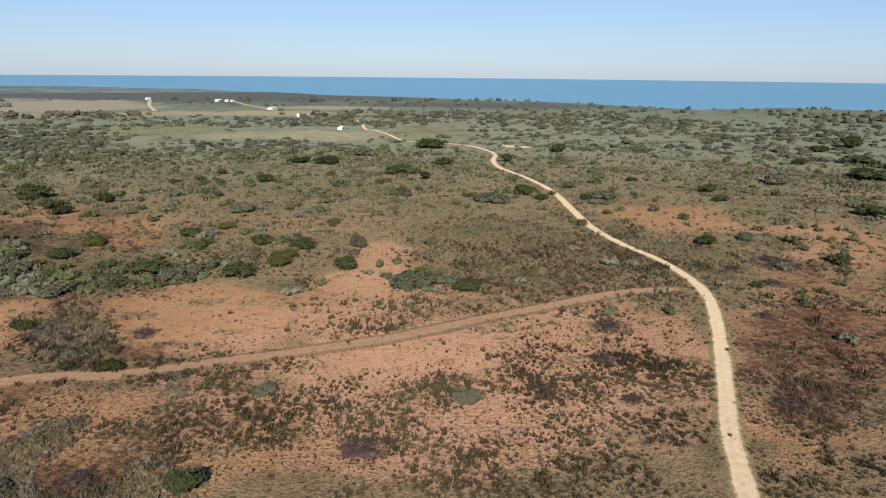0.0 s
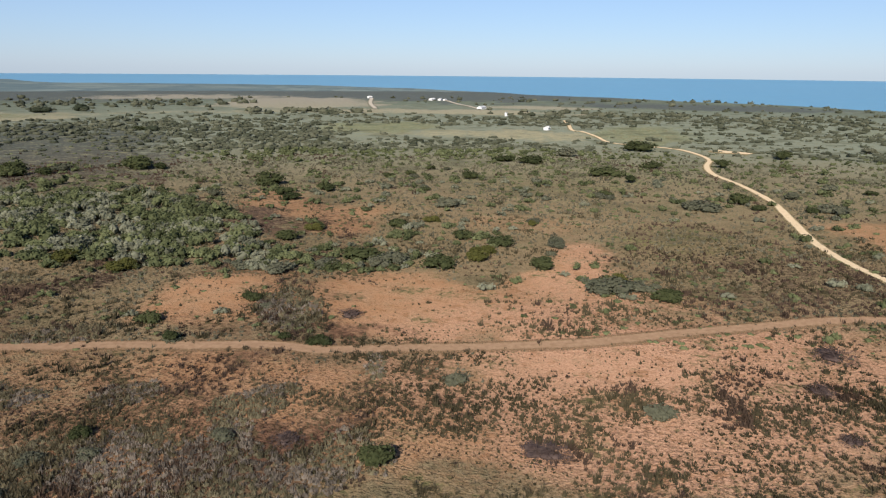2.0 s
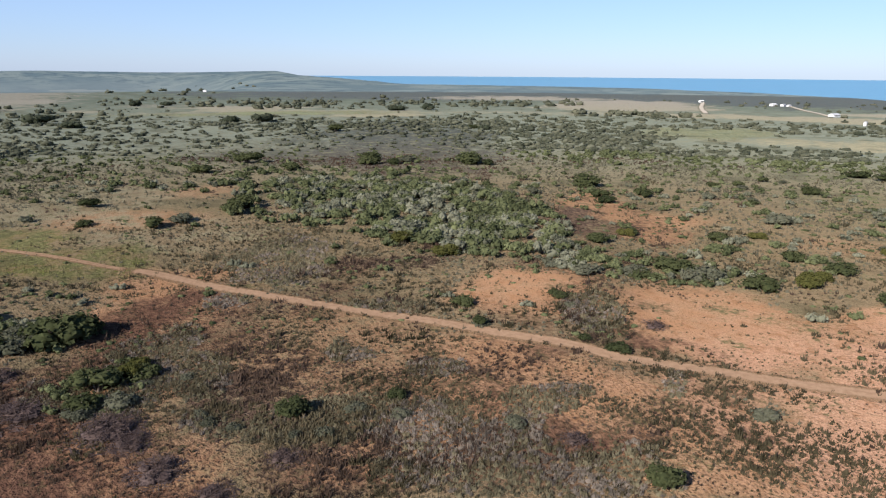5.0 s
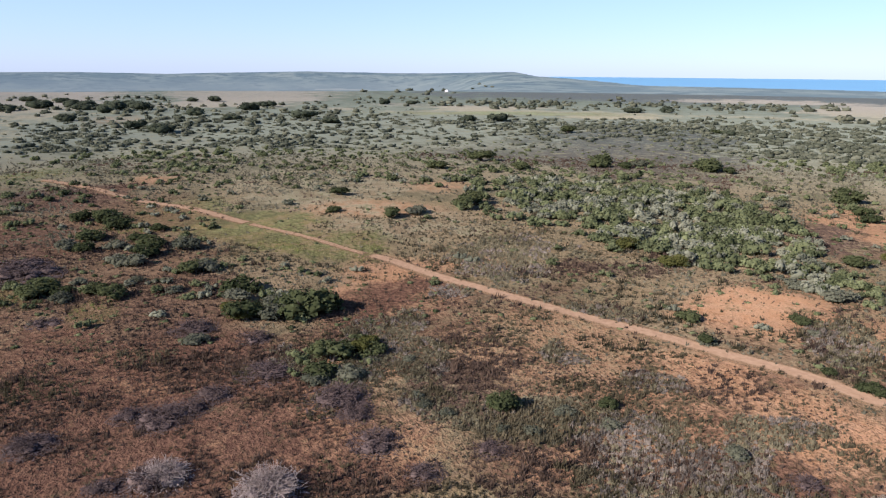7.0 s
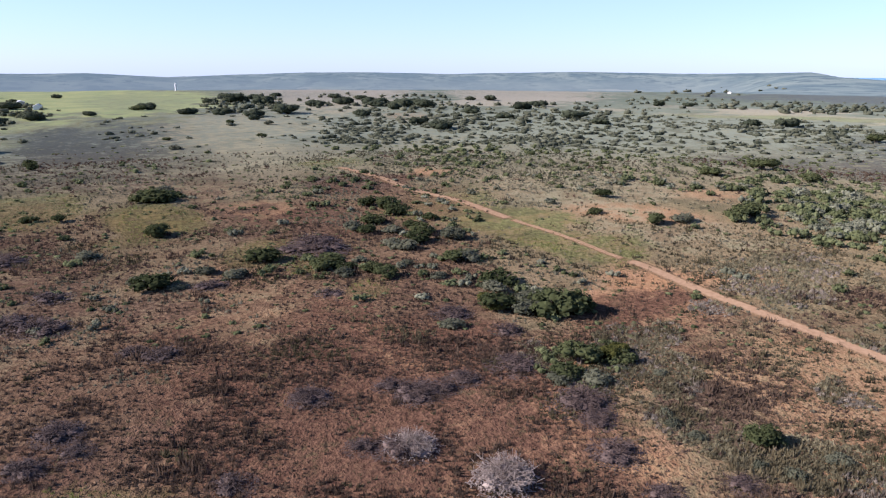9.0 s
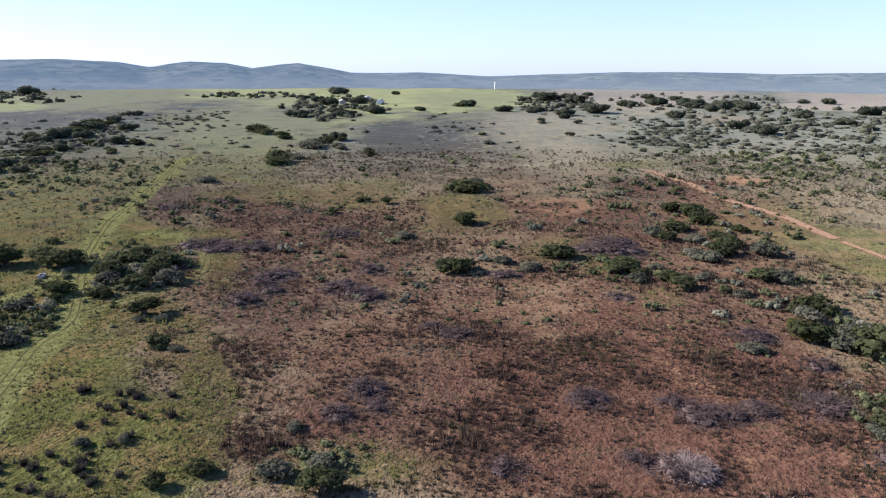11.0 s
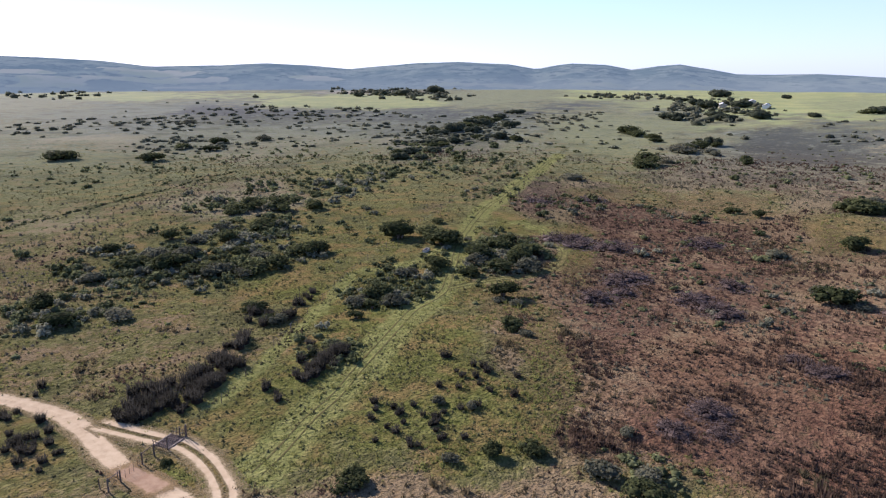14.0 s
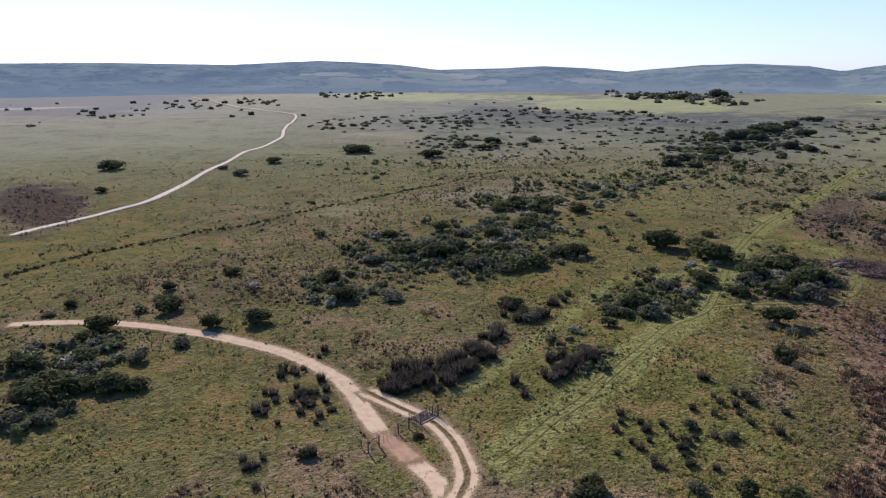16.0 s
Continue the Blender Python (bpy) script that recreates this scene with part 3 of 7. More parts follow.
STRAW_B = [(64.8, 1026, 2.7, 0.056, 0.5), (78, 1047, 4.6, 0.076, 0.9), (64.9, 224, 8, 0.107, 0.42), (75, 264, 7.1, 0.049, 0.45), (82.3, 467, 6.4, 0.235, 0.4), (47.7, 801, 3.9, 0.033, 0.8), (71.3, 321, 7.2, 0.121, 0.4), (99, 525, 4, 0.311, 0.36), (93.6, 413, 4.6, 0.165, 0.34), (69.9, 293, 9.2, 0.187, 0.45), (97.2, 624, 5.4, 0.224, 0.36), (78.2, 1064, 3.9, 0.058, 0.85), (142.1, 1008, 10.1, 0.175, 0.3), (101, 626, 4.1, 0.363, 0.5), (134.7, 1078, 5.3, 0.13, 0.3), (165.7, 1213, 8.9, 0.227, 0.4)]
STRAW_C = [(-171.8, 1148, 3.1, 0.034, 0.7)]
STRAW_D = [(156.4, 1526, 2.8, 0.093, 0.8), (142.3, 1480, 4.8, 0.085, 0.7), (92.2, 1556, 6.7, 0.607, 0.8), (76, 1502, 7, 0.382, 0.6), (76, 1205, 4.9, 0.083, 0.7), (36, 1301, 7.2, 0.077, 0.7), (69.3, 923, 1.8, 0.031, 0.6), (98.1, 563, 3.1, 0.44, 0.5), (155, 1176, 4.3, 0.139, 0.4)]
STRAW_E = [(163.8, 449, 5.5, 0.303, 0.7), (166.1, 286, 3.6, 0.21, 0.6), (152.7, 262, 8, 0.158, 0.56), (147.4, 403, 11.1, 0.333, 0.54)]
STRAW_F = [(94.7, 1381, 6.1, 0.134, 0.6), (96.9, 630, 5, 0.189, 0.5), (121.1, 1179, 3.7, 0.23, 0.55)]
STRAW = STRAW_A + STRAW_B + STRAW_C + STRAW_D + STRAW_E + STRAW_F
# the zones past 1000 m towards the coast paint haze as heath colour
HEATH_A = [(122.5, 201, 4.7, 0.591, 0.6), (106, 468, 8.4, 0.34, 0.5), (102.7, 311, 7, 0.204, 0.46), (148.7, 847, 6.7, 0.11, 0.75), (155.4, 564, 7.2, 0.168, 0.5), (126.5, 694, 3.7, 0.281, 0.7), (150.5, 611, 11.6, 0.326, 0.42), (150.8, 593, 13.3, 0.354, 0.42), (-178.5, 654, 9.7, 0.385, 0.36), (20.9, 1406, 15.6, 0.205, 0.8), (-3, 1081, 11.2, 0.08, 0.7), (43.9, 1553, 18.5, 0.276, 0.75), (10.9, 1768, 12.1, 0.395, 0.75), (-13.2, 188, 7.7, 0.124, 0.42), (29.9, 227, 3.9, 0.097, 0.5), (30.2, 494, 6.9, 0.11, 0.36), (-26.8, 360, 7.4, 0.159, 0.4), (-30.5, 128, 4.1, 0.114, 0.5), (52, 185, 11.8, 0.077, 0.58)]
HEATH_B = [(52.4, 454, 10.5, 0.178, 0.6), (59.3, 104, 5.8, 0.115, 0.6), (35.8, 232, 2.8, 0.067, 0.5), (48.1, 89, 7.4, 0.064, 0.5), (90.3, 309, 3.9, 0.077, 0.72), (92.1, 232, 3.2, 0.194, 0.66), (76.2, 122, 2.8, 0.063, 0.6), (55.4, 198, 8.9, 0.109, 0.2), (82.2, 143, 3.8, 0.043, 0.55), (55.7, 518, 15.6, 0.116, 0.42), (83.4, 155, 6.7, 0.147, 0.5), (110, 610, 6, 0.379, 0.68), (116.6, 223, 6.4, 0.126, 0.58), (119.5, 156, 4.7, 0.143, 0.6), (110, 92, 11.6, 0.098, 0.5), (112.3, 368, 7.8, 0.14, 0.5), (106, 154, 4.5, 0.083, 0.5), (121.8, 228, 5.2, 0.2, 0.62), (117, 183, 7.4, 0.184, 0.52)]
HEATH_C = [(108.8, 564, 5, 0.219, 0.7), (153, 739, 7, 0.148, 0.6), (137.5, 511, 7.1, 0.335, 0.55), (129.4, 261, 3.3, 0.108, 0.66), (122, 548, 7.3, 0.215, 0.5), (98.2, 234, 4.4, 0.198, 0.5), (130.2, 921, 5.9, 0.269, 0.7), (156.3, 183, 6.3, 0.102, 0.4), (135.4, 113, 2.9, 0.043, 0.55), (-170.9, 310, 3.5, 0.103, 0.75), (-173.9, 1245, 9.2, 0.153, 0.65), (136, 946, 9.7, 0.303, 0.6), (150.8, 1005, 6.7, 0.201, 0.5), (128.5, 289, 2.5, 0.177, 0.6), (159.9, 3896, 32.2, 0.057, 0.5)]
HEATH_D = [(45.2, 496, 8, 0.404, 0.65), (31.3, 238, 2.3, 0.101, 0.7), (-8.3, 181, 5.2, 0.111, 0.45), (148.8, 743, 7.5, 0.127, 0.6), (137.3, 435, 6, 0.254, 0.5), (-175.6, 1497, 6, 0.456, 0.75), (-170.8, 791, 1.2, 0.218, 0.6), (-171.1, 306, 2.3, 0.139, 0.8), (169.7, 242, 10.9, 0.222, 0.34)]
HEATH_E = [(-173.7, 1072, 4.1, 0.785, 0.62), (178.4, 1058, 3, 0.194, 0.4), (165.3, 698, 5.8, 0.201, 0.5)]
HEATH_F = [(154.1, 882, 3.1, 0.151, 0.75), (129.4, 939, 4.3, 0.225, 0.7), (128.4, 946, 4.9, 0.19, 0.7), (106.3, 601, 3.9, 0.221, 0.6)]
HEATH = HEATH_A + HEATH_B + HEATH_C + HEATH_D + HEATH_E + HEATH_F
DENSE_A = [(-9.2, 125, 13.4, 0.109, 0.5), (53.4, 122, 11.7, 0.183, 0.62), (6.8, 126, 11.1, 0.138, 0.35), (36.7, 128, 9.1, 0.126, 0.35), (36.3, 109, 6.3, 0.073, 0.3), (96, 89, 14.9, 0.176, 0.4), (109.6, 138, 14.7, 0.469, 0.24), (172.1, 141, 22.2, 0.097, 0.35), (11, 97, 13.1, 0.063, 0.85), (-3.6, 107, 6.5, 0.068, 0.75), (-11.4, 114, 5.3, 0.071, 0.85), (-19.8, 122, 3.1, 0.074, 1), (-7.9, 84, 13, 0.098, 0.8), (19.3, 114, 4.5, 0.052, 0.8), (-17.2, 147, 4.9, 0.098, 0.8), (-0, 141, 6.3, 0.078, 0.9), (-14.1, 195, 7.2, 0.178, 0.9), (29.2, 146, 3.8, 0.103, 0.9), (-31.7, 124, 4.4, 0.111, 0.7)]
DENSE_B = [(21.1, 151, 6.8, 0.127, 0.12), (5.8, 175, 4.3, 0.107, 0.12), (1.5, 118, 8.9, 0.04, 0.2), (13.8, 112, 4.7, 0.04, 0.3), (60, 122, 8.9, 0.17, 0.9), (43.2, 89, 12.5, 0.099, 1.1), (59.3, 105, 5.8, 0.105, 1), (52, 184, 11.8, 0.082, 1), (17.9, 93, 8.4, 0.05, 0.95), (46.2, 149, 4, 0.039, 0.95), (29.1, 141, 3.2, 0.067, 0.95), (21.8, 148, 4.3, 0.107, 0.12), (35.9, 158, 2.9, 0.054, 0.15), (47.5, 120, 13.4, 0.061, 0.35), (20.2, 116, 3.9, 0.065, 0.6), (52.4, 98, 7.9, 0.081, 0.85), (55.4, 198, 9.4, 0.128, 0.72), (43.8, 182, 4.8, 0.044, 0.8), (45.3, 146, 3.6, 0.039, 0.9)]
DENSE_C = [(35.1, 159, 4.8, 0.075, 0.15), (69.9, 130, 5.8, 0.141, 0.8), (79.9, 237, 6.4, 0.064, 0.1), (99.7, 118, 5.8, 0.122, 0.85), (110.8, 211, 4.1, 0.087, 0.9), (97.5, 181, 2.8, 0.057, 1), (97.2, 524, 6.7, 0.324, 0.25), (110.3, 206, 3.1, 0.077, 1), (102.6, 124, 4.1, 0.083, 0.9), (97.8, 183, 3.3, 0.065, 0.9), (143.5, 126, 11.8, 0.338, 0.55), (179.4, 105, 13.1, 0.177, 0.6), (164.8, 181, 19.3, 0.356, 0.55), (171.6, 246, 21.6, 0.328, 0.15)]
DENSE_D = [(48.9, 118, 6.4, 0.093, 0.85), (44.7, 93, 12, 0.106, 1.1), (50.7, 175, 3.5, 0.086, 1), (46.2, 147, 3.6, 0.04, 1), (29.7, 146, 3.3, 0.105, 1), (2.4, 140, 3.6, 0.051, 0.9), (-6.7, 170, 7.1, 0.157, 1), (-171.1, 306, 2.3, 0.139, 0.9), (171.8, 177, 13.5, 0.167, 0.7), (29.4, 105, 14.5, 0.126, 0.75)]
DENSE = DENSE_A + DENSE_B + DENSE_C + DENSE_D
# dark red-brown soil zones; shade among the tufts is painted in with them
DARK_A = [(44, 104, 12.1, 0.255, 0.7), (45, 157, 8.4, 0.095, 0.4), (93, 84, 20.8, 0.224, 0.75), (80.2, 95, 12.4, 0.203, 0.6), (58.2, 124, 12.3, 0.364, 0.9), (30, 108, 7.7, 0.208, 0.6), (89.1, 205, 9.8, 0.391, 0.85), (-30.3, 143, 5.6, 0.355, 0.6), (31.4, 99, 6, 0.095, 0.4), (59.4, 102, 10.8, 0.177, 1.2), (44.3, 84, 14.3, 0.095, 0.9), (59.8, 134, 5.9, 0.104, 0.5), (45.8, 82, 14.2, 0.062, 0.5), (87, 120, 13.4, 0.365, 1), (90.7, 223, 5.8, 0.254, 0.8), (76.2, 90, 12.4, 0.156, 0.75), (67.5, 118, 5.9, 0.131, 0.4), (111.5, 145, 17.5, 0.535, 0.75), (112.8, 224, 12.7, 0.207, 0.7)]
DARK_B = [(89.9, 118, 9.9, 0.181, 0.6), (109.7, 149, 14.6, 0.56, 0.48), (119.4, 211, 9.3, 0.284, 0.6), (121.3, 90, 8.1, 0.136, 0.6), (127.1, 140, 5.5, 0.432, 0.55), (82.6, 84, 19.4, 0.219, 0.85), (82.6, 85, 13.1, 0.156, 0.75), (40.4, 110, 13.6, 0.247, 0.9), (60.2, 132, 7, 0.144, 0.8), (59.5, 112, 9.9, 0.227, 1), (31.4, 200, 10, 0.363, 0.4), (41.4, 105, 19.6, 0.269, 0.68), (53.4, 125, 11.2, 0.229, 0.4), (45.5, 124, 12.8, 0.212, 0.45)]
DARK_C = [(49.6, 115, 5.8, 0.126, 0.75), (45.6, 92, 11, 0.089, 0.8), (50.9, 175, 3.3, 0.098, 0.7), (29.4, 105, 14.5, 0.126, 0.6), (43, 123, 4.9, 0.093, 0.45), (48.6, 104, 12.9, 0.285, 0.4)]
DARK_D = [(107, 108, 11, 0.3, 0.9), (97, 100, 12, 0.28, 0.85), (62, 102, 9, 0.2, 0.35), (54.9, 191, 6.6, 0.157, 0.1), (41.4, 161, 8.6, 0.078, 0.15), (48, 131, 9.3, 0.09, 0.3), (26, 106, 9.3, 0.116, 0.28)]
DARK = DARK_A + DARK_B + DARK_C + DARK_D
GREYISH = [(53.9, 96, 10, 0.097, 1), (57.6, 120, 7.4, 0.14, 0.5), (49.3, 93, 14.8, 0.135, 1)]
BRUSH_A = [(56.1, 189, 7.1, 0.088, 0.8), (46.2, 148, 3.5, 0.038, 0.9), (29.3, 146, 3.1, 0.106, 0.85), (30.9, 106, 1.9, 0.021, 0.8), (22.5, 113, 1, 0.052, 0.7), (59.9, 157, 1.8, 0.039, 0.7), (64.2, 138, 2.1, 0.045, 0.7), (64.6, 124, 3.8, 0.04, 0.7), (67.9, 116, 2.2, 0.064, 0.8), (51.3, 123, 1.4, 0.042, 0.6), (42.8, 115, 2.5, 0.036, 0.6), (35.1, 101, 2.3, 0.07, 0.6), (54.1, 97, 10.1, 0.051, 1), (49.3, 100, 5.7, 0.049, 0.95), (34.5, 84, 10.5, 0.112, 1)]
BRUSH_B = [(55.4, 185, 4.7, 0.123, 0.72), (47.2, 147, 2.8, 0.037, 0.8), (62.6, 115, 2.5, 0.094, 0.75), (65.5, 134, 4.4, 0.05, 0.7), (62.8, 101, 2.8, 0.037, 0.8), (74.5, 123, 2.6, 0.065, 0.75), (69.1, 110, 2.5, 0.036, 0.9), (52.2, 96, 7.7, 0.075, 1), (45.8, 86, 2.4, 0.09, 1), (35.4, 85, 16.1, 0.109, 1), (54.4, 96, 5.9, 0.054, 1), (46.6, 99, 6.6, 0.047, 0.9), (49.8, 121, 2.3, 0.034, 0.75), (42.9, 114, 2.5, 0.034, 0.75), (33.1, 101, 2.6, 0.037, 0.9), (52.2, 88, 5.4, 0.025, 0), (29.9, 92, 3.3, 0.052, 0)]
BRUSH = BRUSH_A + BRUSH_B
ROSY = [(-6, 108, 24, 0.42, 1.0), (-26, 180, 9, 0.3, 0.7), (2, 185, 6, 0.16, 0.7)]
# pale fields on the slopes of the hills
HILL_FIELDS_A = [(167.2, 3866, 2.4, 0.019, 0.9), (158.5, 4049, 3.6, 0.023, 0.9), (157.8, 3793, 4.7, 0.019, 0.9), (165.5, 3722, 2.9, 0.014, 0.8), (146.3, 3855, 1.9, 0.019, 0.8), (171.3, 3602, 2.2, 0.012, 0.8), (165.1, 3651, 2.1, 0.012, 0.8), (146.7, 3783, 1.4, 0.012, 0.8), (91.7, 3642, 2.6, 0.014, 0.8), (83.2, 3671, 1.4, 0.014, 0.8), (68.8, 3592, 2.3, 0.016, 0.8), (131.5, 3583, 2.2, 0.016, 0.8), (115.7, 3661, 2.7, 0.018, 0.8)]
HILL_FIELDS_B = [(158.8, 4005, 3.4, 0.026, 0.9), (165.8, 3583, 2.6, 0.014, 0.8), (154.2, 3793, 1.1, 0.019, 0.8), (147, 3824, 1.6, 0.02, 0.9), (136.1, 3573, 3, 0.018, 0.65), (124.2, 3622, 3.1, 0.026, 0.65), (174.7, 3563, 2.8, 0.019, 0.6), (155.3, 3632, 4.4, 0.016, 0.6)]
HILL_FIELDS = HILL_FIELDS_A + HILL_FIELDS_B
# thickets: azimuth, distance, half width in degrees, half depth as a logarithm, number, half width of a bush
THICKETS_A = [(157.6, 191, 10.4, 0.157, 110, 1.1), (165.3, 164, 5.2, 0.118, 40, 1), (148.2, 226, 6.4, 0.141, 60, 1.1), (133.7, 191, 4.4, 0.122, 50, 1), (139.8, 159, 4.4, 0.102, 50, 0.9), (156.5, 202, 5.9, 0.146, 70, 1.1), (133.7, 186, 5.2, 0.157, 60, 0.9), (141.8, 150, 4.1, 0.098, 40, 0.8), (-170.7, 128, 5.5, 0.106, 50, 1), (118.7, 83, 5.6, 0.049, 26, 0.8), (152.6, 432, 8.3, 0.139, 60, 1.6), (147.7, 288, 4.5, 0.139, 40, 1.6), (143.8, 329, 3.4, 0.123, 40, 1.8), (156.2, 497, 4.6, 0.072, 50, 1.8), (126.5, 684, 3.2, 0.212, 60, 2), (141.1, 355, 3.1, 0.096, 40, 2)]
THICKETS_B = [(134, 295, 2.8, 0.154, 26, 1), (146.1, 316, 7.1, 0.12, 70, 1.7), (162.2, 378, 7.4, 0.115, 40, 1.6), (133.6, 348, 6.2, 0.136, 60, 1.6), (56.5, 312, 4.2, 0.215, 70, 2.4), (49.5, 279, 6.8, 0.266, 170, 2.5), (42.8, 244, 7.3, 0.237, 230, 2.5), (36.8, 215, 5.2, 0.155, 130, 2.3), (32, 191, 3.3, 0.067, 30, 1.5), (54.7, 293, 6.9, 0.226, 70, 1.9), (30.1, 178, 2.9, 0.066, 16, 1.6), (23.9, 187, 5.2, 0.08, 40, 1.5), (16.1, 211, 5.4, 0.061, 14, 1.5), (84.9, 240, 5.6, 0.16, 40, 1.3), (78, 170, 6.6, 0.11, 40, 1.3), (72.7, 151, 3.7, 0.064, 22, 1.4)]
THICKETS_C = [(70, 119, 4.4, 0.088, 26, 1.1), (91.8, 180, 3.2, 0.068, 22, 1.3), (89.1, 526, 4.3, 0.204, 50, 2.4), (82.4, 404, 5.6, 0.168, 60, 2.3), (73, 514, 5.3, 0.203, 60, 2.4), (51.2, 657, 11.4, 0.13, 120, 3), (36.6, 679, 9.8, 0.144, 130, 3), (32.7, 505, 5.7, 0.096, 70, 2.4), (67.2, 362, 9.1, 0.167, 40, 2), (74.6, 806, 10.7, 0.246, 50, 4), (87.7, 1065, 6.2, 0.318, 60, 4), (40.7, 1076, 9.9, 0.072, 60, 4.5), (63, 2157, 5.9, 0.487, 40, 6), (28.7, 559, 5.3, 0.133, 110, 2.6), (20.1, 452, 10.5, 0.084, 120, 2.2), (6.6, 444, 6.4, 0.099, 50, 2.2)]
THICKETS_D = [(10.1, 718, 11.4, 0.112, 150, 3.2), (-28.3, 522, 4.7, 0.182, 45, 2.6), (-24.4, 687, 6.5, 0.174, 90, 3), (-12, 769, 9.5, 0.105, 120, 3.2), (30.3, 439, 4.1, 0.083, 50, 2.2), (-0.8, 826, 13.4, 0.093, 120, 4), (-29, 949, 4.2, 0.102, 60, 4), (2, 170, 3.9, 0.078, 22, 1.3), (-4.1, 288, 3.3, 0.06, 14, 1.8), (27.5, 841, 5, 0.033, 40, 5), (-12.8, 292, 3.6, 0.075, 16, 1.5), (24.1, 185, 5.6, 0.073, 40, 1.4), (31.3, 186, 2.8, 0.068, 26, 1.4), (156.6, 188, 5.2, 0.092, 60, 1.5), (151.6, 223, 3.6, 0.096, 36, 1.5), (149.5, 181, 3.3, 0.068, 22, 1.4)]
THICKETS_E = [(137.5, 448, 4, 0.128, 40, 2.4), (133.4, 545, 5, 0.154, 50, 2.6), (131.8, 182, 4.1, 0.112, 50, 1.3), (142.3, 148, 3, 0.077, 30, 1.1), (115.3, 887, 3.9, 0.17, 45, 3.6), (98.3, 1042, 3.5, 0.211, 50, 3.8), (146.7, 117, 3.6, 0.085, 16, 1), (138.2, 1254, 3.9, 0.147, 40, 5), (122, 506, 7.3, 0.192, 30, 1.8), (150.5, 566, 10.1, 0.2, 60, 1.9), (157.6, 198, 9, 0.149, 80, 1.6), (167.2, 159, 3.8, 0.096, 26, 1.4), (-171.5, 129, 4.9, 0.091, 46, 1.3), (-168.8, 112, 2.9, 0.049, 22, 1.2), (130.9, 187, 3.6, 0.078, 46, 1.3), (141.1, 154, 4, 0.083, 40, 1.2)]
THICKETS_F = [(135.8, 509, 5.5, 0.195, 60, 2.2), (152.9, 267, 4.2, 0.067, 24, 1.9), (162.2, 674, 7.7, 0.178, 60, 2.6), (148.6, 821, 8.8, 0.136, 70, 3), (146.3, 113, 3.3, 0.063, 18, 0.9), (142.2, 2414, 10.3, 0.42, 60, 6), (179.4, 942, 9.9, 0.129, 20, 3.5)]
THICKETS_G = [(115.8, 891, 3.9, 0.279, 60, 4.5), (98.2, 999, 2.9, 0.285, 60, 4.2), (135.7, 476, 5.4, 0.329, 70, 2.6), (140.4, 1383, 3.9, 0.123, 40, 5), (81.7, 795, 9.9, 0.321, 110, 3.6), (88.6, 539, 2.7, 0.165, 50, 2.6), (81.4, 411, 3.9, 0.155, 60, 2.4), (74.1, 512, 2.8, 0.085, 40, 2.8), (55.8, 1071, 4.5, 0.121, 40, 4), (54.5, 1019, 7.9, 0.128, 60, 4.2), (29.1, 460, 9.2, 0.087, 90, 2.4), (14.6, 461, 4.1, 0.118, 50, 2.2), (33.7, 609, 7.5, 0.178, 80, 2.8), (157.5, 2140, 4, 0.163, 50, 5), (141, 1438, 4.5, 0.11, 50, 5), (165, 1510, 3.4, 0.154, 40, 4.5), (175.3, 1183, 5, 0.135, 40, 3.6), (122.2, 1256, 4.3, 0.102, 40, 5)]
THICKETS = THICKETS_G + THICKETS_A + THICKETS_B + THICKETS_C + THICKETS_D + THICKETS_E + THICKETS_F
BARE_A = [(-178.1, 443, 17.4, 0.776, 1), (173.3, 783, 9.8, 0.669, 0.9), (135.6, 1027, 11.4, 0.245, 0.9), (109.8, 1159, 10.2, 0.309, 0.85), (97.2, 539, 5.4, 0.417, 0.8), (101, 648, 4.4, 0.454, 0.8), (150.9, 330, 8.6, 0.204, 0.2), (23, 956, 12.6, 0.143, 0.9), (165.7, 1790, 9.7, 0.657, 1), (161.5, 139, 8.7, 0.163, 0.9), (55.7, 844, 11.6, 0.072, 0.9), (78, 1047, 4.6, 0.076, 0.8), (12.8, 563, 11.2, 0.084, 0.8), (0.6, 589, 3.7, 0.123, 0.9), (150, 137, 12.6, 0.327, 0.9), (6.3, 182, 4.7, 0.155, 0.9), (21.1, 151, 7.7, 0.152, 0.95), (21.8, 150, 5.8, 0.122, 0.9), (177.2, 103, 13.5, 0.178, 0.9), (62.6, 224, 11.7, 0.246, 0.6), (54.3, 272, 11.4, 0.266, 0.5), (57.1, 162, 12.8, 0.203, 0.5)]
BARE = BARE_A

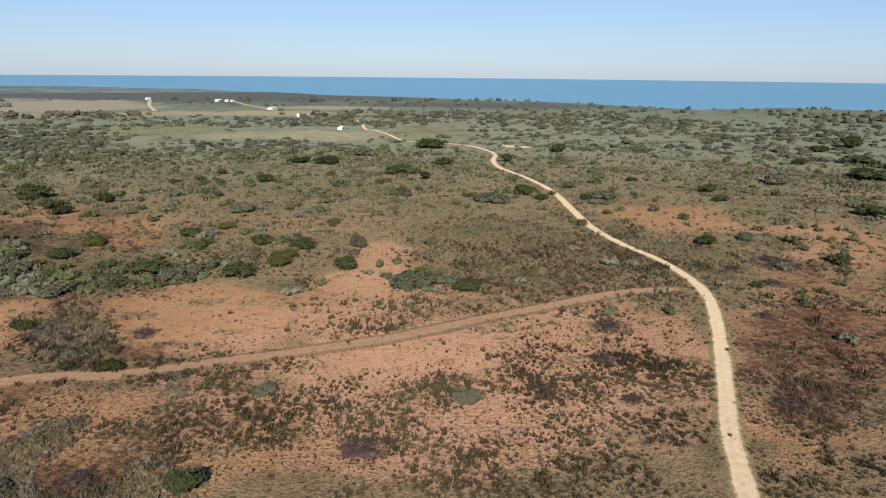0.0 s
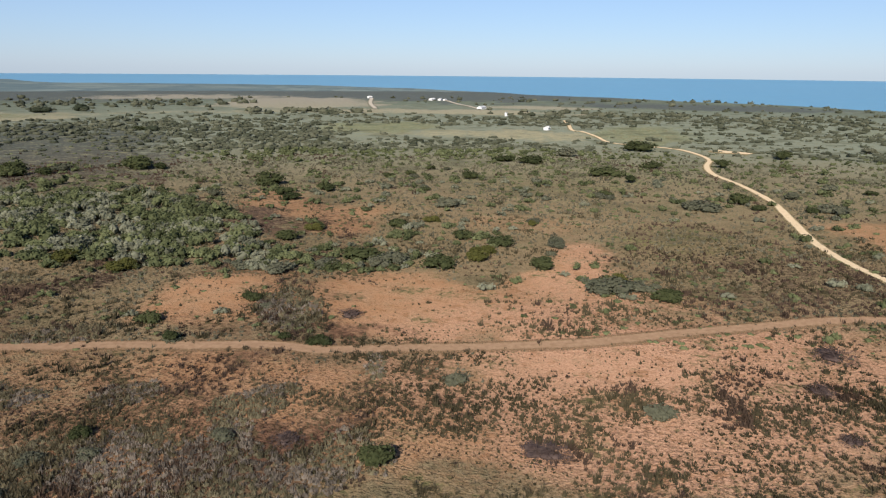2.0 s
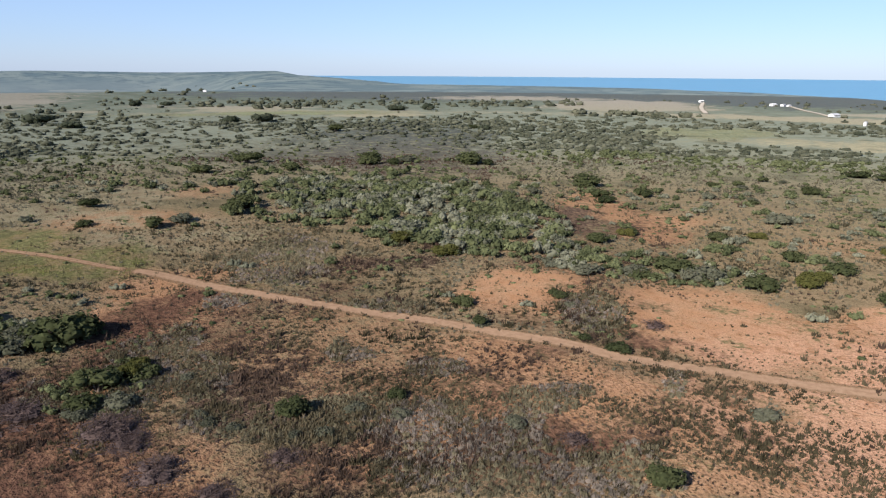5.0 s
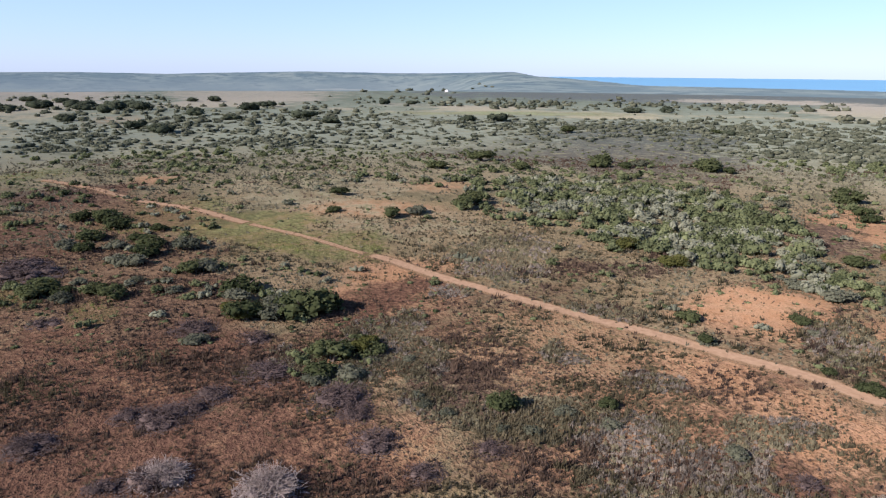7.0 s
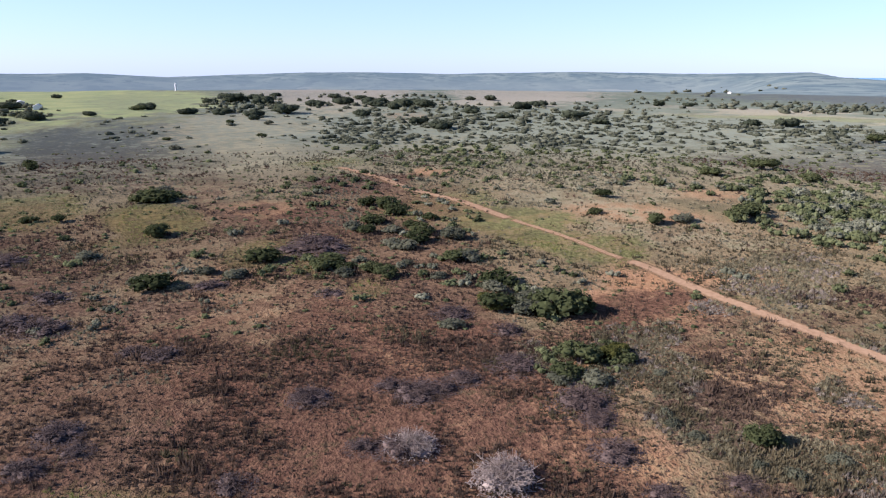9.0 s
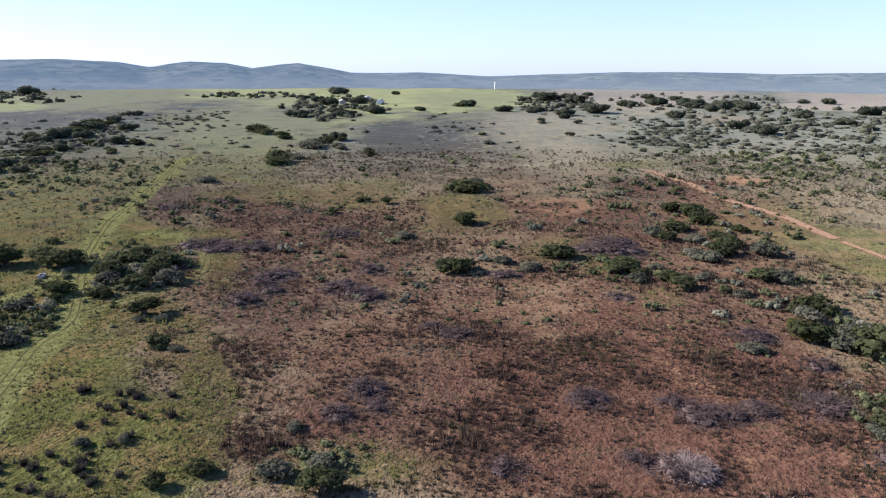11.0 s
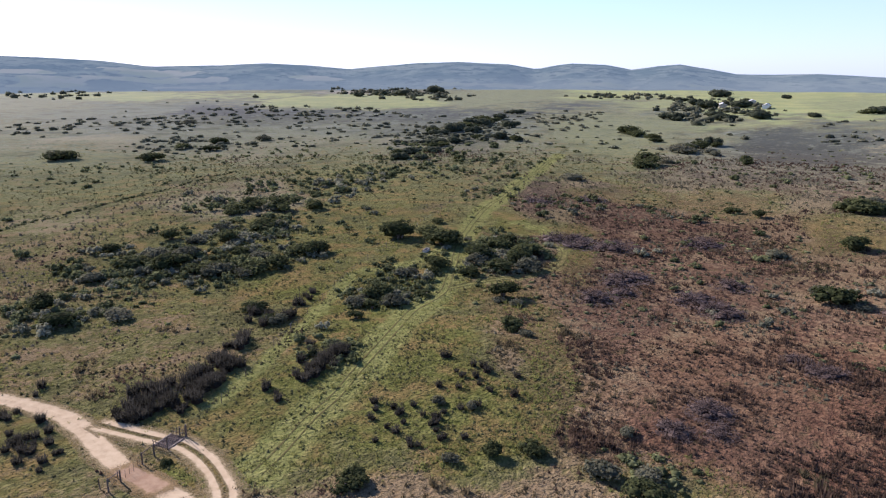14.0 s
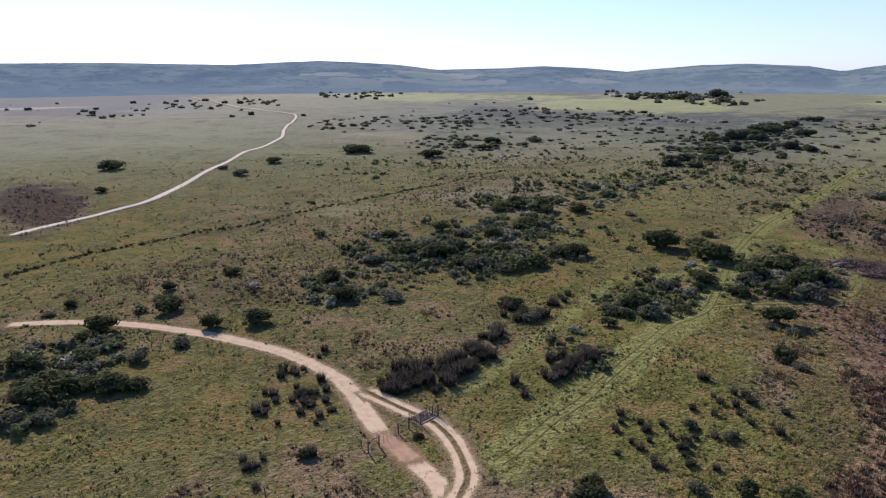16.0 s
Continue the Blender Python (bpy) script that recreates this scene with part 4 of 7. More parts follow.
# ---- camera ----
PATH = [
    (0.0, pose(0, 0, EYE_Z, 75.70, -0.55, 0.00)),
    (0.5, pose(0, 0, EYE_Z, 75.65, -0.59, 4.60)),
    (1.0, pose(0, 0, EYE_Z, 75.60, -0.58, 8.73)),
    (1.5, pose(0, 0, EYE_Z, 75.59, -0.53, 12.70)),
    (2.0, pose(0, 0, EYE_Z, 75.56, -0.52, 16.60)),
    (2.5, pose(0, 0, EYE_Z, 75.56, -0.54, 20.48)),
    (3.0, pose(0, 0, EYE_Z, 75.56, -0.45, 24.71)),
    (3.5, pose(0, 0, EYE_Z, 75.57, -0.46, 29.10)),
    (4.0, pose(0, 0, EYE_Z, 75.59, -0.41, 33.49)),
    (6.5, pose(0, 0, EYE_Z, 75.54, -0.39, 56.21)),
    (7.0, pose(0, 0, EYE_Z, 75.55, -0.38, 61.04)),
    (7.5, pose(0, 0, EYE_Z, 75.53, -0.34, 65.92)),
    (8.0, pose(0, 0, EYE_Z, 75.50, -0.29, 71.22)),
    (8.5, pose(0, 0, EYE_Z, 75.47, -0.31, 76.71)),
    (9.0, pose(0, 0, EYE_Z, 75.45, -0.29, 82.58)),
    (9.5, pose(0, 0, EYE_Z, 75.44, -0.31, 88.81)),
    (10.0, pose(0, 0, EYE_Z, 75.39, -0.35, 95.21)),
    (12.5, pose(0, 0, EYE_Z, 75.35, 0.02, 122.71)),
    (13.0, pose(0, 0, EYE_Z, 75.36, -0.01, 127.28)),
    (13.5, pose(0, 0, EYE_Z, 75.37, 0.00, 131.93)),
    (14.0, pose(0, 0, EYE_Z, 75.39, 0.02, 136.67)),
    (14.5, pose(0, 0, EYE_Z, 75.44, 0.11, 141.72)),
    (15.0, pose(0, 0, EYE_Z, 75.51, 0.14, 147.09)),
    (15.5, pose(0, 0, EYE_Z, 75.58, 0.19, 152.66)),
    (16.0, pose(0, 0, EYE_Z, 75.64, 0.20, 158.32)),
]
EXPOSURES = [(0.0, 0.6, 5200, 11), (4.0, 0.78, 5060, 12), (7.0, 1.2, 4960, 19), (10.0, 1.42, 4920, 22), (13.0, 1.52, 5030, 24), (16.0, 1.2, 5060, 25)]
walk(cam, PATH, EXPOSURES)

# ---- sky and sun ----
SUN_AZ, SUN_EL = 183.5, 29.0
world = bpy.data.worlds.new("sky")
scene.world = world
world.use_nodes = True
wn = world.node_tree.nodes
wl = world.node_tree.links
sky = wn.new("ShaderNodeTexSky")
sky.sky_type = "NISHITA"
sky.sun_disc = False
sky.sun_elevation = radians(SUN_EL)
sky.sun_rotation = radians(-SUN_AZ)
sky.altitude = 100
sky.air_density = 0.95
sky.dust_density = 0.25
sky.ozone_density = 2.4
wn["Background"].inputs[1].default_value = 0.049
veil = wn.new("ShaderNodeMix")
veil.data_type = "RGBA"
veil.inputs[7].default_value = (9.6, 10.0, 11.0, 1)
wl.new(sky.outputs[0], veil.inputs[6])
way = wn.new("ShaderNodeTexCoord")
up = wn.new("ShaderNodeSeparateXYZ")
wl.new(way.outputs["Generated"], up.inputs[0])
haze = wn.new("ShaderNodeMapRange")
haze.interpolation_type = "SMOOTHSTEP"
for k, v in ((1, 0.15), (2, 0.34), (3, 0.34), (4, 0.0)):
    haze.inputs[k].default_value = v
wl.new(up.outputs["Z"], haze.inputs[0])
wl.new(haze.outputs[0], veil.inputs[0])
wl.new(veil.outputs[2], wn["Background"].inputs[0])
sun_data = bpy.data.lights.new("sun", "SUN")
sun_data.energy = 5.0
sun_data.angle = radians(0.5)
sun_data.color = (1.0, 0.8, 0.55)
sun = new("sun", sun_data)
a, e = radians(SUN_AZ), radians(SUN_EL)
sun.matrix_world = look((-200 * math.sin(a) * math.cos(e), 200 * math.cos(a) * math.cos(e), 200 * math.sin(e)), (0, 0, 0))

# ---- materials ----
def material(name, rough=0.9, spec=0.2):
    m = bpy.data.materials.new(name)
    m.use_nodes = True
    b = m.node_tree.nodes["Principled BSDF"]
    b.inputs["Roughness"].default_value = rough
    b.inputs["Specular IOR Level"].default_value = spec
    b.inputs["Diffuse Roughness"].default_value = 0.38 if rough > 0.8 else 0.2
    return m, m.node_tree, b


def tex_noise(nt, scale, detail=4.0, rough=0.6, coord=None):
    n = nt.nodes.new("ShaderNodeTexNoise")
    n.inputs["Scale"].default_value = scale
    n.inputs["Detail"].default_value = detail
    n.inputs["Roughness"].default_value = rough
    if coord:
        nt.links.new(coord, n.inputs["Vector"])
    return n.outputs["Fac"]


def ramp(nt, fac, lo, hi):
    n = nt.nodes.new("ShaderNodeMapRange")
    n.interpolation_type = "SMOOTHSTEP"
    n.inputs["From Min"].default_value = lo
    n.inputs["From Max"].default_value = hi
    nt.links.new(fac, n.inputs["Value"])
    return n.outputs["Result"]


def mixc(nt, fac, a, b):
    n = nt.nodes.new("ShaderNodeMix")
    n.data_type = "RGBA"
    for k, v in ((0, fac), (6, a), (7, b)):
        if isinstance(v, (int, float)):
            n.inputs[k].default_value = v
        elif isinstance(v, tuple):
            n.inputs[k].default_value = (*v, 1)
        else:
            nt.links.new(v, n.inputs[k])
    return n.outputs[2]


def calc(nt, op, a, b):
    n = nt.nodes.new("ShaderNodeMath")
    n.operation = op
    for k, v in ((0, a), (1, b)):
        if isinstance(v, (int, float)):
            n.inputs[k].default_value = v
        else:
            nt.links.new(v, n.inputs[k])
    return n.outputs[0]


def bump(nt, bsdf, height, strength, dist):
    n = nt.nodes.new("ShaderNodeBump")
    n.inputs["Strength"].default_value = strength
    n.inputs["Distance"].default_value = dist
    nt.links.new(height, n.inputs["Height"])
    nt.links.new(n.outputs[0], bsdf.inputs["Normal"])


def attr(nt, name):
    n = nt.nodes.new("ShaderNodeAttribute")
    n.attribute_name = name
    return n


def ground_material():
    m, nt, b = material("veld_ground", 1.0, 0.0)
    geo = nt.nodes.new("ShaderNodeNewGeometry").outputs["Position"]
    cover = attr(nt, "cover")
    sep = nt.nodes.new("ShaderNodeSeparateColor")
    nt.links.new(cover.outputs["Color"], sep.inputs[0])
    soil, grass, straw = sep.outputs[0], sep.outputs[1], sep.outputs[2]
    heath = attr(nt, "heath").outputs["Fac"]
    rough = attr(nt, "rough").outputs["Fac"]
    near_fade = attr(nt, "near_fade").outputs["Fac"]
    dark = attr(nt, "dark").outputs["Fac"]
    big = tex_noise(nt, 0.018, 5, 0.6, geo)
    mid = tex_noise(nt, 0.11, 5, 0.62, geo)
    small = tex_noise(nt, 0.75, 4, 0.65, geo)
    fine = tex_noise(nt, 3.2, 3, 0.6, geo)

    def share(amount, n, width=0.16):
        # a cover's share turned into patches with ragged edges
        d = calc(nt, "SUBTRACT", amount, n)
        return ramp(nt, d, -width, width)
    edge = calc(nt, "ADD", calc(nt, "MULTIPLY", mid, 0.6), calc(nt, "MULTIPLY", small, 0.4))
    edge = calc(nt, "ADD", calc(nt, "MULTIPLY", calc(nt, "SUBTRACT", edge, 0.5), 1.8), 0.5)
    mott = tex_noise(nt, 0.33, 5, 0.7, geo)
    scrub = mixc(nt, ramp(nt, small, 0.35, 0.65), (0.1, 0.09, 0.046), (0.195, 0.162, 0.086))
    scrub = mixc(nt, ramp(nt, big, 0.42, 0.6), scrub, (0.118, 0.115, 0.054))
    scrub = mixc(nt, calc(nt, "MULTIPLY", ramp(nt, mott, 0.5, 0.62), 0.75), scrub, (0.0676, 0.0637, 0.0276))
    scrub = mixc(nt, calc(nt, "MULTIPLY", ramp(nt, mott, 0.46, 0.36), 0.5), scrub, (0.19, 0.142, 0.075))
    # from here on, covers turn greyer with distance: haze put into their colours
    near = calc(nt, "ADD", calc(nt, "MULTIPLY", near_fade, 1.17), -0.17)
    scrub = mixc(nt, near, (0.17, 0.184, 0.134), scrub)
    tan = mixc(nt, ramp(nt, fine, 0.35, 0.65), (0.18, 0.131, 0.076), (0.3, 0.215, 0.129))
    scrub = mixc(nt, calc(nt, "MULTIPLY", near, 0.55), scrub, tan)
    scrub = mixc(nt, attr(nt, "far_haze").outputs["Fac"], scrub, mixc(nt, ramp(nt, big, 0.4, 0.6), (0.122, 0.142, 0.105), (0.092, 0.112, 0.08)))
    bushy = ramp(nt, tex_noise(nt, 0.035, 7, 0.68, geo), 0.5, 0.62)
    scrub = mixc(nt, calc(nt, "MULTIPLY", bushy, calc(nt, "SUBTRACT", 0.8, calc(nt, "MULTIPLY", near_fade, 0.45))), scrub, mixc(nt, near, (0.088, 0.092, 0.06), (0.05, 0.055, 0.029)))
    red = mixc(nt, ramp(nt, fine, 0.3, 0.7), (0.255, 0.151, 0.078), (0.375, 0.239, 0.135))
    red = mixc(nt, ramp(nt, mid, 0.42, 0.62), red, (0.315, 0.18, 0.092))
    rosy = mixc(nt, ramp(nt, fine, 0.3, 0.7), (0.33, 0.188, 0.108), (0.46, 0.286, 0.178))
    red = mixc(nt, attr(nt, "rosy").outputs["Fac"], red, rosy)
    red = mixc(nt, calc(nt, "MULTIPLY", ramp(nt, mott, 0.52, 0.66), 0.6), red, (0.225, 0.115, 0.052))
    speck = nt.nodes.new("ShaderNodeTexVoronoi")
    speck.inputs["Scale"].default_value = 1.9
    nt.links.new(geo, speck.inputs["Vector"])
    dot = calc(nt, "MULTIPLY", ramp(nt, speck.outputs["Distance"], 0.34, 0.2), ramp(nt, small, 0.4, 0.55))
    red = mixc(nt, calc(nt, "MULTIPLY", dot, 0.65), red, (0.135, 0.085, 0.045))
    # darker red soil, part of it tuft shade put into the colour
    darkened = mixc(nt, ramp(nt, small, 0.34, 0.66), (0.064, 0.035, 0.024), (0.126, 0.071, 0.045))
    red = mixc(nt, share(dark, edge, 0.25), red, darkened)
    col = mixc(nt, share(soil, edge, 0.25), scrub, red)
    hth = mixc(nt, ramp(nt, small, 0.35, 0.65), (0.0582, 0.0417, 0.0312), (0.134, 0.0933, 0.0643))
    hth = mixc(nt, near, mixc(nt, attr(nt, "far_haze").outputs["Fac"], (0.06, 0.066, 0.058), (0.074, 0.084, 0.08)), hth)
    col = mixc(nt, share(heath, edge), col, hth)
    strw = mixc(nt, ramp(nt, mid, 0.38, 0.62), (0.275, 0.248, 0.155), (0.215, 0.2, 0.122))
    strw = mixc(nt, attr(nt, "far_haze").outputs["Fac"], strw, (0.235, 0.215, 0.165))
    col = mixc(nt, share(straw, edge), col, strw)
    grs = mixc(nt, ramp(nt, small, 0.36, 0.64), (0.08, 0.092, 0.022), (0.155, 0.16, 0.046))
    grs = mixc(nt, ramp(nt, mid, 0.43, 0.62), grs, (0.192, 0.145, 0.0551))
    grs = mixc(nt, calc(nt, "MULTIPLY", ramp(nt, mott, 0.5, 0.62), 0.6), grs, (0.0815, 0.0768, 0.022))
    past = mixc(nt, ramp(nt, big, 0.35, 0.65), (0.31, 0.325, 0.135), (0.225, 0.262, 0.115))
    past = mixc(nt, ramp(nt, grass, 0.66, 0.9), (0.155, 0.175, 0.105), past)
    grs = mixc(nt, near_fade, past, grs)
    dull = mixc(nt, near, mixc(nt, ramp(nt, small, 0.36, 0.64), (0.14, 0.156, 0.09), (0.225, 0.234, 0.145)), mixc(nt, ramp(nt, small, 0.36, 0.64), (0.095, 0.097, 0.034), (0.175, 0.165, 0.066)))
    dull = mixc(nt, calc(nt, "MULTIPLY", ramp(nt, mott, 0.48, 0.62), 0.6), dull, (0.072, 0.072, 0.036))
    dull = mixc(nt, ramp(nt, mid, 0.46, 0.62), dull, (0.165, 0.132, 0.046))
    dull = mixc(nt, calc(nt, "MULTIPLY", bushy, calc(nt, "SUBTRACT", 0.7, calc(nt, "MULTIPLY", near_fade, 0.25))), dull, mixc(nt, near, (0.074, 0.08, 0.048), (0.056, 0.056, 0.03)))
    grs = mixc(nt, ramp(nt, calc(nt, "ADD", grass, calc(nt, "MULTIPLY", calc(nt, "SUBTRACT", mid, 0.5), 0.7)), 0.64, 0.84), dull, grs)
    col = mixc(nt, share(grass, edge), col, grs)
    worn = attr(nt, "worn").outputs["Fac"]
    wear = mixc(nt, ramp(nt, small, 0.35, 0.65), (0.165, 0.178, 0.054), (0.23, 0.235, 0.08))
    col = mixc(nt, calc(nt, "MULTIPLY", ramp(nt, calc(nt, "SUBTRACT", worn, calc(nt, "MULTIPLY", edge, 0.7)), -0.3, 0.4), 0.85), col, wear)
    # dark brown for the shade of tufts, put into the colour; small tufts, gravel
    shade_brown = mixc(nt, ramp(nt, small, 0.35, 0.65), (0.085, 0.047, 0.031), (0.165, 0.093, 0.056))
    col = mixc(nt, calc(nt, "MULTIPLY", ramp(nt, calc(nt, "SUBTRACT", dark, edge), -0.35, 0.35), 0.62), col, shade_brown)
    tuft = calc(nt, "MULTIPLY", ramp(nt, tex_noise(nt, 1.35, 3, 0.7, geo), 0.54, 0.63), rough)
    col = mixc(nt, calc(nt, "MULTIPLY", tuft, 0.55), col, (0.075, 0.066, 0.034))
    grit = tex_noise(nt, 9.0, 3, 0.7, geo)
    col = mixc(nt, calc(nt, "MULTIPLY", ramp(nt, grit, 0.55, 0.7), 0.3), col, (0.12, 0.075, 0.045))
    nt.links.new(col, b.inputs["Base Color"])
    # gloss that grows with distance, added to imitate a veil of haze
    nt.links.new(calc(nt, "MULTIPLY", attr(nt, "haze_gloss").outputs["Fac"], 0.06), b.inputs["Specular IOR Level"])
    high = calc(nt, "ADD", calc(nt, "MULTIPLY", small, 1.0), calc(nt, "MULTIPLY", fine, 0.35))
    high = calc(nt, "ADD", high, calc(nt, "MULTIPLY", tuft, 0.4))
    high = calc(nt, "ADD", high, calc(nt, "MULTIPLY", tex_noise(nt, 1.9, 2, 0.5, geo), 0.7))
    high = calc(nt, "MULTIPLY", high, calc(nt, "MULTIPLY", near, calc(nt, "ADD", 0.5, calc(nt, "MULTIPLY", rough, 0.5))))
    bump(nt, b, high, 1.0, 0.65)
    return m


def track_material(name, pale, dark, verge):
    m, nt, b = material(name, 1.0, 0.0)
    geo = nt.nodes.new("ShaderNodeNewGeometry").outputs["Position"]
    across = attr(nt, "across").outputs["Fac"]
    small = tex_noise(nt, 0.9, 4, 0.65, geo)
    fine = tex_noise(nt, 5.0, 3, 0.6, geo)
    col = mixc(nt, ramp(nt, small, 0.3, 0.7), pale, dark)
    col = mixc(nt, calc(nt, "MULTIPLY", ramp(nt, fine, 0.45, 0.75), 0.4), col, dark)
    rag = calc(nt, "ADD", small, fine)
    ridge = calc(nt, "ADD", across, calc(nt, "MULTIPLY", calc(nt, "SUBTRACT", rag, 1.0), 0.6))
    col = mixc(nt, ramp(nt, ridge, 0.3, 0.6), col, verge)
    nt.links.new(col, b.inputs["Base Color"])
    nt.links.new(ramp(nt, calc(nt, "ADD", ridge, calc(nt, "MULTIPLY", calc(nt, "SUBTRACT", fine, 0.5), 0.9)), 1.0, 0.5), b.inputs["Alpha"])
    bump(nt, b, fine, 0.6, 0.05)
    return m


def leaf_material(name, dark, light, tone_name=""):
    m, nt, b = material(name, 0.9, 0.02)
    tone = attr(nt, tone_name).outputs["Fac"] if tone_name else nt.nodes.new("ShaderNodeObjectInfo").outputs["Random"]
    geo = nt.nodes.new("ShaderNodeNewGeometry")
    n = tex_noise(nt, 1.1, 3, 0.6, geo.outputs["Position"])
    k = calc(nt, "ADD", calc(nt, "MULTIPLY", tone, 0.55), calc(nt, "MULTIPLY", ramp(nt, n, 0.3, 0.7), 0.3))
    k = calc(nt, "ADD", k, calc(nt, "MULTIPLY", geo.outputs["Random Per Island"], 0.3))
    col = mixc(nt, calc(nt, "MINIMUM", k, 1.0), dark, light)
    nt.links.new(col, b.inputs["Base Color"])
    glow = nt.nodes.new("ShaderNodeBsdfTranslucent")
    nt.links.new(col, glow.inputs["Color"])
    mix = nt.nodes.new("ShaderNodeMixShader")
    mix.inputs[0].default_value = 0.38
    nt.links.new(b.outputs[0], mix.inputs[1])
    nt.links.new(glow.outputs[0], mix.inputs[2])
    nt.links.new(mix.outputs[0], nt.nodes["Material Output"].inputs["Surface"])
    return m


def plain(name, a, c, scale=2.0, rough=0.8, strength=0.4):
    m, nt, b = material(name, rough, 0.2)
    co = nt.nodes.new("ShaderNodeTexCoord").outputs["Object"]
    n = tex_noise(nt, scale, 5, 0.65, co)
    nt.links.new(mixc(nt, ramp(nt, n, 0.3, 0.7), a, c), b.inputs["Base Color"])
    bump(nt, b, n, strength, 0.02)
    return m


def hill_material():
    m, nt, b = material("hazy_hills", 1.0, 0.0)
    geo = nt.nodes.new("ShaderNodeNewGeometry").outputs["Position"]
    n = tex_noise(nt, 0.004, 7, 0.65, geo)
    f = tex_noise(nt, 0.014, 5, 0.65, geo)
    col = mixc(nt, ramp(nt, n, 0.4, 0.6), (0.044, 0.058, 0.044), (0.115, 0.125, 0.088))
    col = mixc(nt, calc(nt, "MULTIPLY", ramp(nt, f, 0.5, 0.62), 0.75), col, (0.016, 0.024, 0.02))
    field = mixc(nt, ramp(nt, n, 0.42, 0.58), (0.2, 0.185, 0.12), (0.14, 0.145, 0.08))
    amount = attr(nt, "field").outputs["Fac"]
    rag = calc(nt, "ADD", calc(nt, "MULTIPLY", f, 0.5), calc(nt, "MULTIPLY", n, 0.5))
    col = mixc(nt, ramp(nt, calc(nt, "SUBTRACT", amount, rag), -0.12, 0.12), col, field)
    pos = nt.nodes.new("ShaderNodeSeparateXYZ")
    nt.links.new(geo, pos.inputs[0])
    # paler towards the foot, where low haze is put into the colour
    foot = calc(nt, "ADD", pos.outputs["Z"], calc(nt, "MULTIPLY", calc(nt, "SUBTRACT", n, 0.5), 90.0))
    col = mixc(nt, calc(nt, "MULTIPLY", ramp(nt, foot, 20.0, -50.0), 0.7), col, (0.105, 0.113, 0.088))
    nt.links.new(col, b.inputs["Base Color"])
    # even bluish glow, added to imitate haze in front of the hills
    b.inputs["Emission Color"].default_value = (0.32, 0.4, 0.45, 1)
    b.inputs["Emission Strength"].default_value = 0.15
    return m


M_GROUND = ground_material()
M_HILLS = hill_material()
M_SAND = track_material("pale_sand_track", (0.56, 0.45, 0.29), (0.47, 0.365, 0.228), (0.24, 0.19, 0.1))
# greyer copy of the track sand, with distance haze in its colour
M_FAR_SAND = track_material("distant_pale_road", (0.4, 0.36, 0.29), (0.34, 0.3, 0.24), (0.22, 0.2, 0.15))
M_PALE = track_material("pale_gravel_road", (0.66, 0.6, 0.47), (0.57, 0.51, 0.39), (0.3, 0.27, 0.18))
M_RED = track_material("red_earth_track", (0.29, 0.196, 0.12), (0.23, 0.148, 0.088), (0.2, 0.132, 0.074))
M_DAMP = track_material("damp_red_earth_track", (0.4, 0.285, 0.18), (0.3, 0.2, 0.125), (0.25, 0.18, 0.09))
M_GRASSY = track_material("grassy_wheel_track", (0.13, 0.118, 0.046), (0.1, 0.086, 0.036), (0.17, 0.17, 0.06))
M_LEAF = leaf_material("dark_shrub_leaves", (0.024, 0.032, 0.014), (0.1, 0.11, 0.046))
M_LEAF_GREY = leaf_material("grey_green_shrub_leaves", (0.05, 0.056, 0.036), (0.17, 0.168, 0.11))
M_LEAF_BRIGHT = leaf_material("yellow_green_shrub_leaves", (0.055, 0.06, 0.016), (0.14, 0.135, 0.04))
M_GRASSTUFT = leaf_material("green_grass_blades", (0.1, 0.112, 0.03), (0.235, 0.235, 0.075), "tone")
M_DWARF = leaf_material("dwarf_shrub_leaves", (0.022, 0.016, 0.012), (0.13, 0.09, 0.062), "tone")
M_REED = leaf_material("dark_reed_blades", (0.022, 0.022, 0.018), (0.078, 0.073, 0.06))
M_TUFT = leaf_material("mixed_tussock_blades", (0.017, 0.017, 0.009), (0.14, 0.115, 0.065), "tone")
M_HUMMOCK = leaf_material("olive_grass_hummocks", (0.046, 0.048, 0.018), (0.19, 0.182, 0.08), "tone")
M_HEATH = leaf_material("olive_heath_leaves", (0.028, 0.029, 0.018), (0.21, 0.19, 0.125), "tone")
M_BRUSH = leaf_material("grey_brush_twigs", (0.052, 0.044, 0.034), (0.33, 0.278, 0.215), "tone")
M_BRUSH_OLIVE = leaf_material("olive_brush_twigs", (0.05, 0.045, 0.026), (0.27, 0.235, 0.14), "tone")
M_BUSH = leaf_material("far_bush_leaves", (0.022, 0.03, 0.012), (0.21, 0.226, 0.105), "tone")
M_BUSH_GREY = leaf_material("pale_grey_bush_leaves", (0.05, 0.056, 0.036), (0.32, 0.318, 0.215), "tone")
# bush leaves for far out, greyed so that haze sits in the colour
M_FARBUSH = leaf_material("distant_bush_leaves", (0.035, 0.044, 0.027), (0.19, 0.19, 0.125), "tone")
M_TREE = leaf_material("milkwood_leaves", (0.034, 0.043, 0.027), (0.088, 0.098, 0.06))
M_TWIG = plain("dead_grey_twigs", (0.045, 0.031, 0.027), (0.115, 0.082, 0.068))
M_TWIG_PALE = plain("bleached_twigs", (0.15, 0.118, 0.1), (0.3, 0.245, 0.21))
M_BARK = plain("shrub_bark", (0.09, 0.07, 0.05), (0.17, 0.13, 0.1))
M_POST = plain("weathered_fence_post", (0.07, 0.055, 0.045), (0.15, 0.12, 0.1))
M_WIRE = plain("dull_fence_wire", (0.16, 0.15, 0.14), (0.26, 0.25, 0.23), rough=0.5)
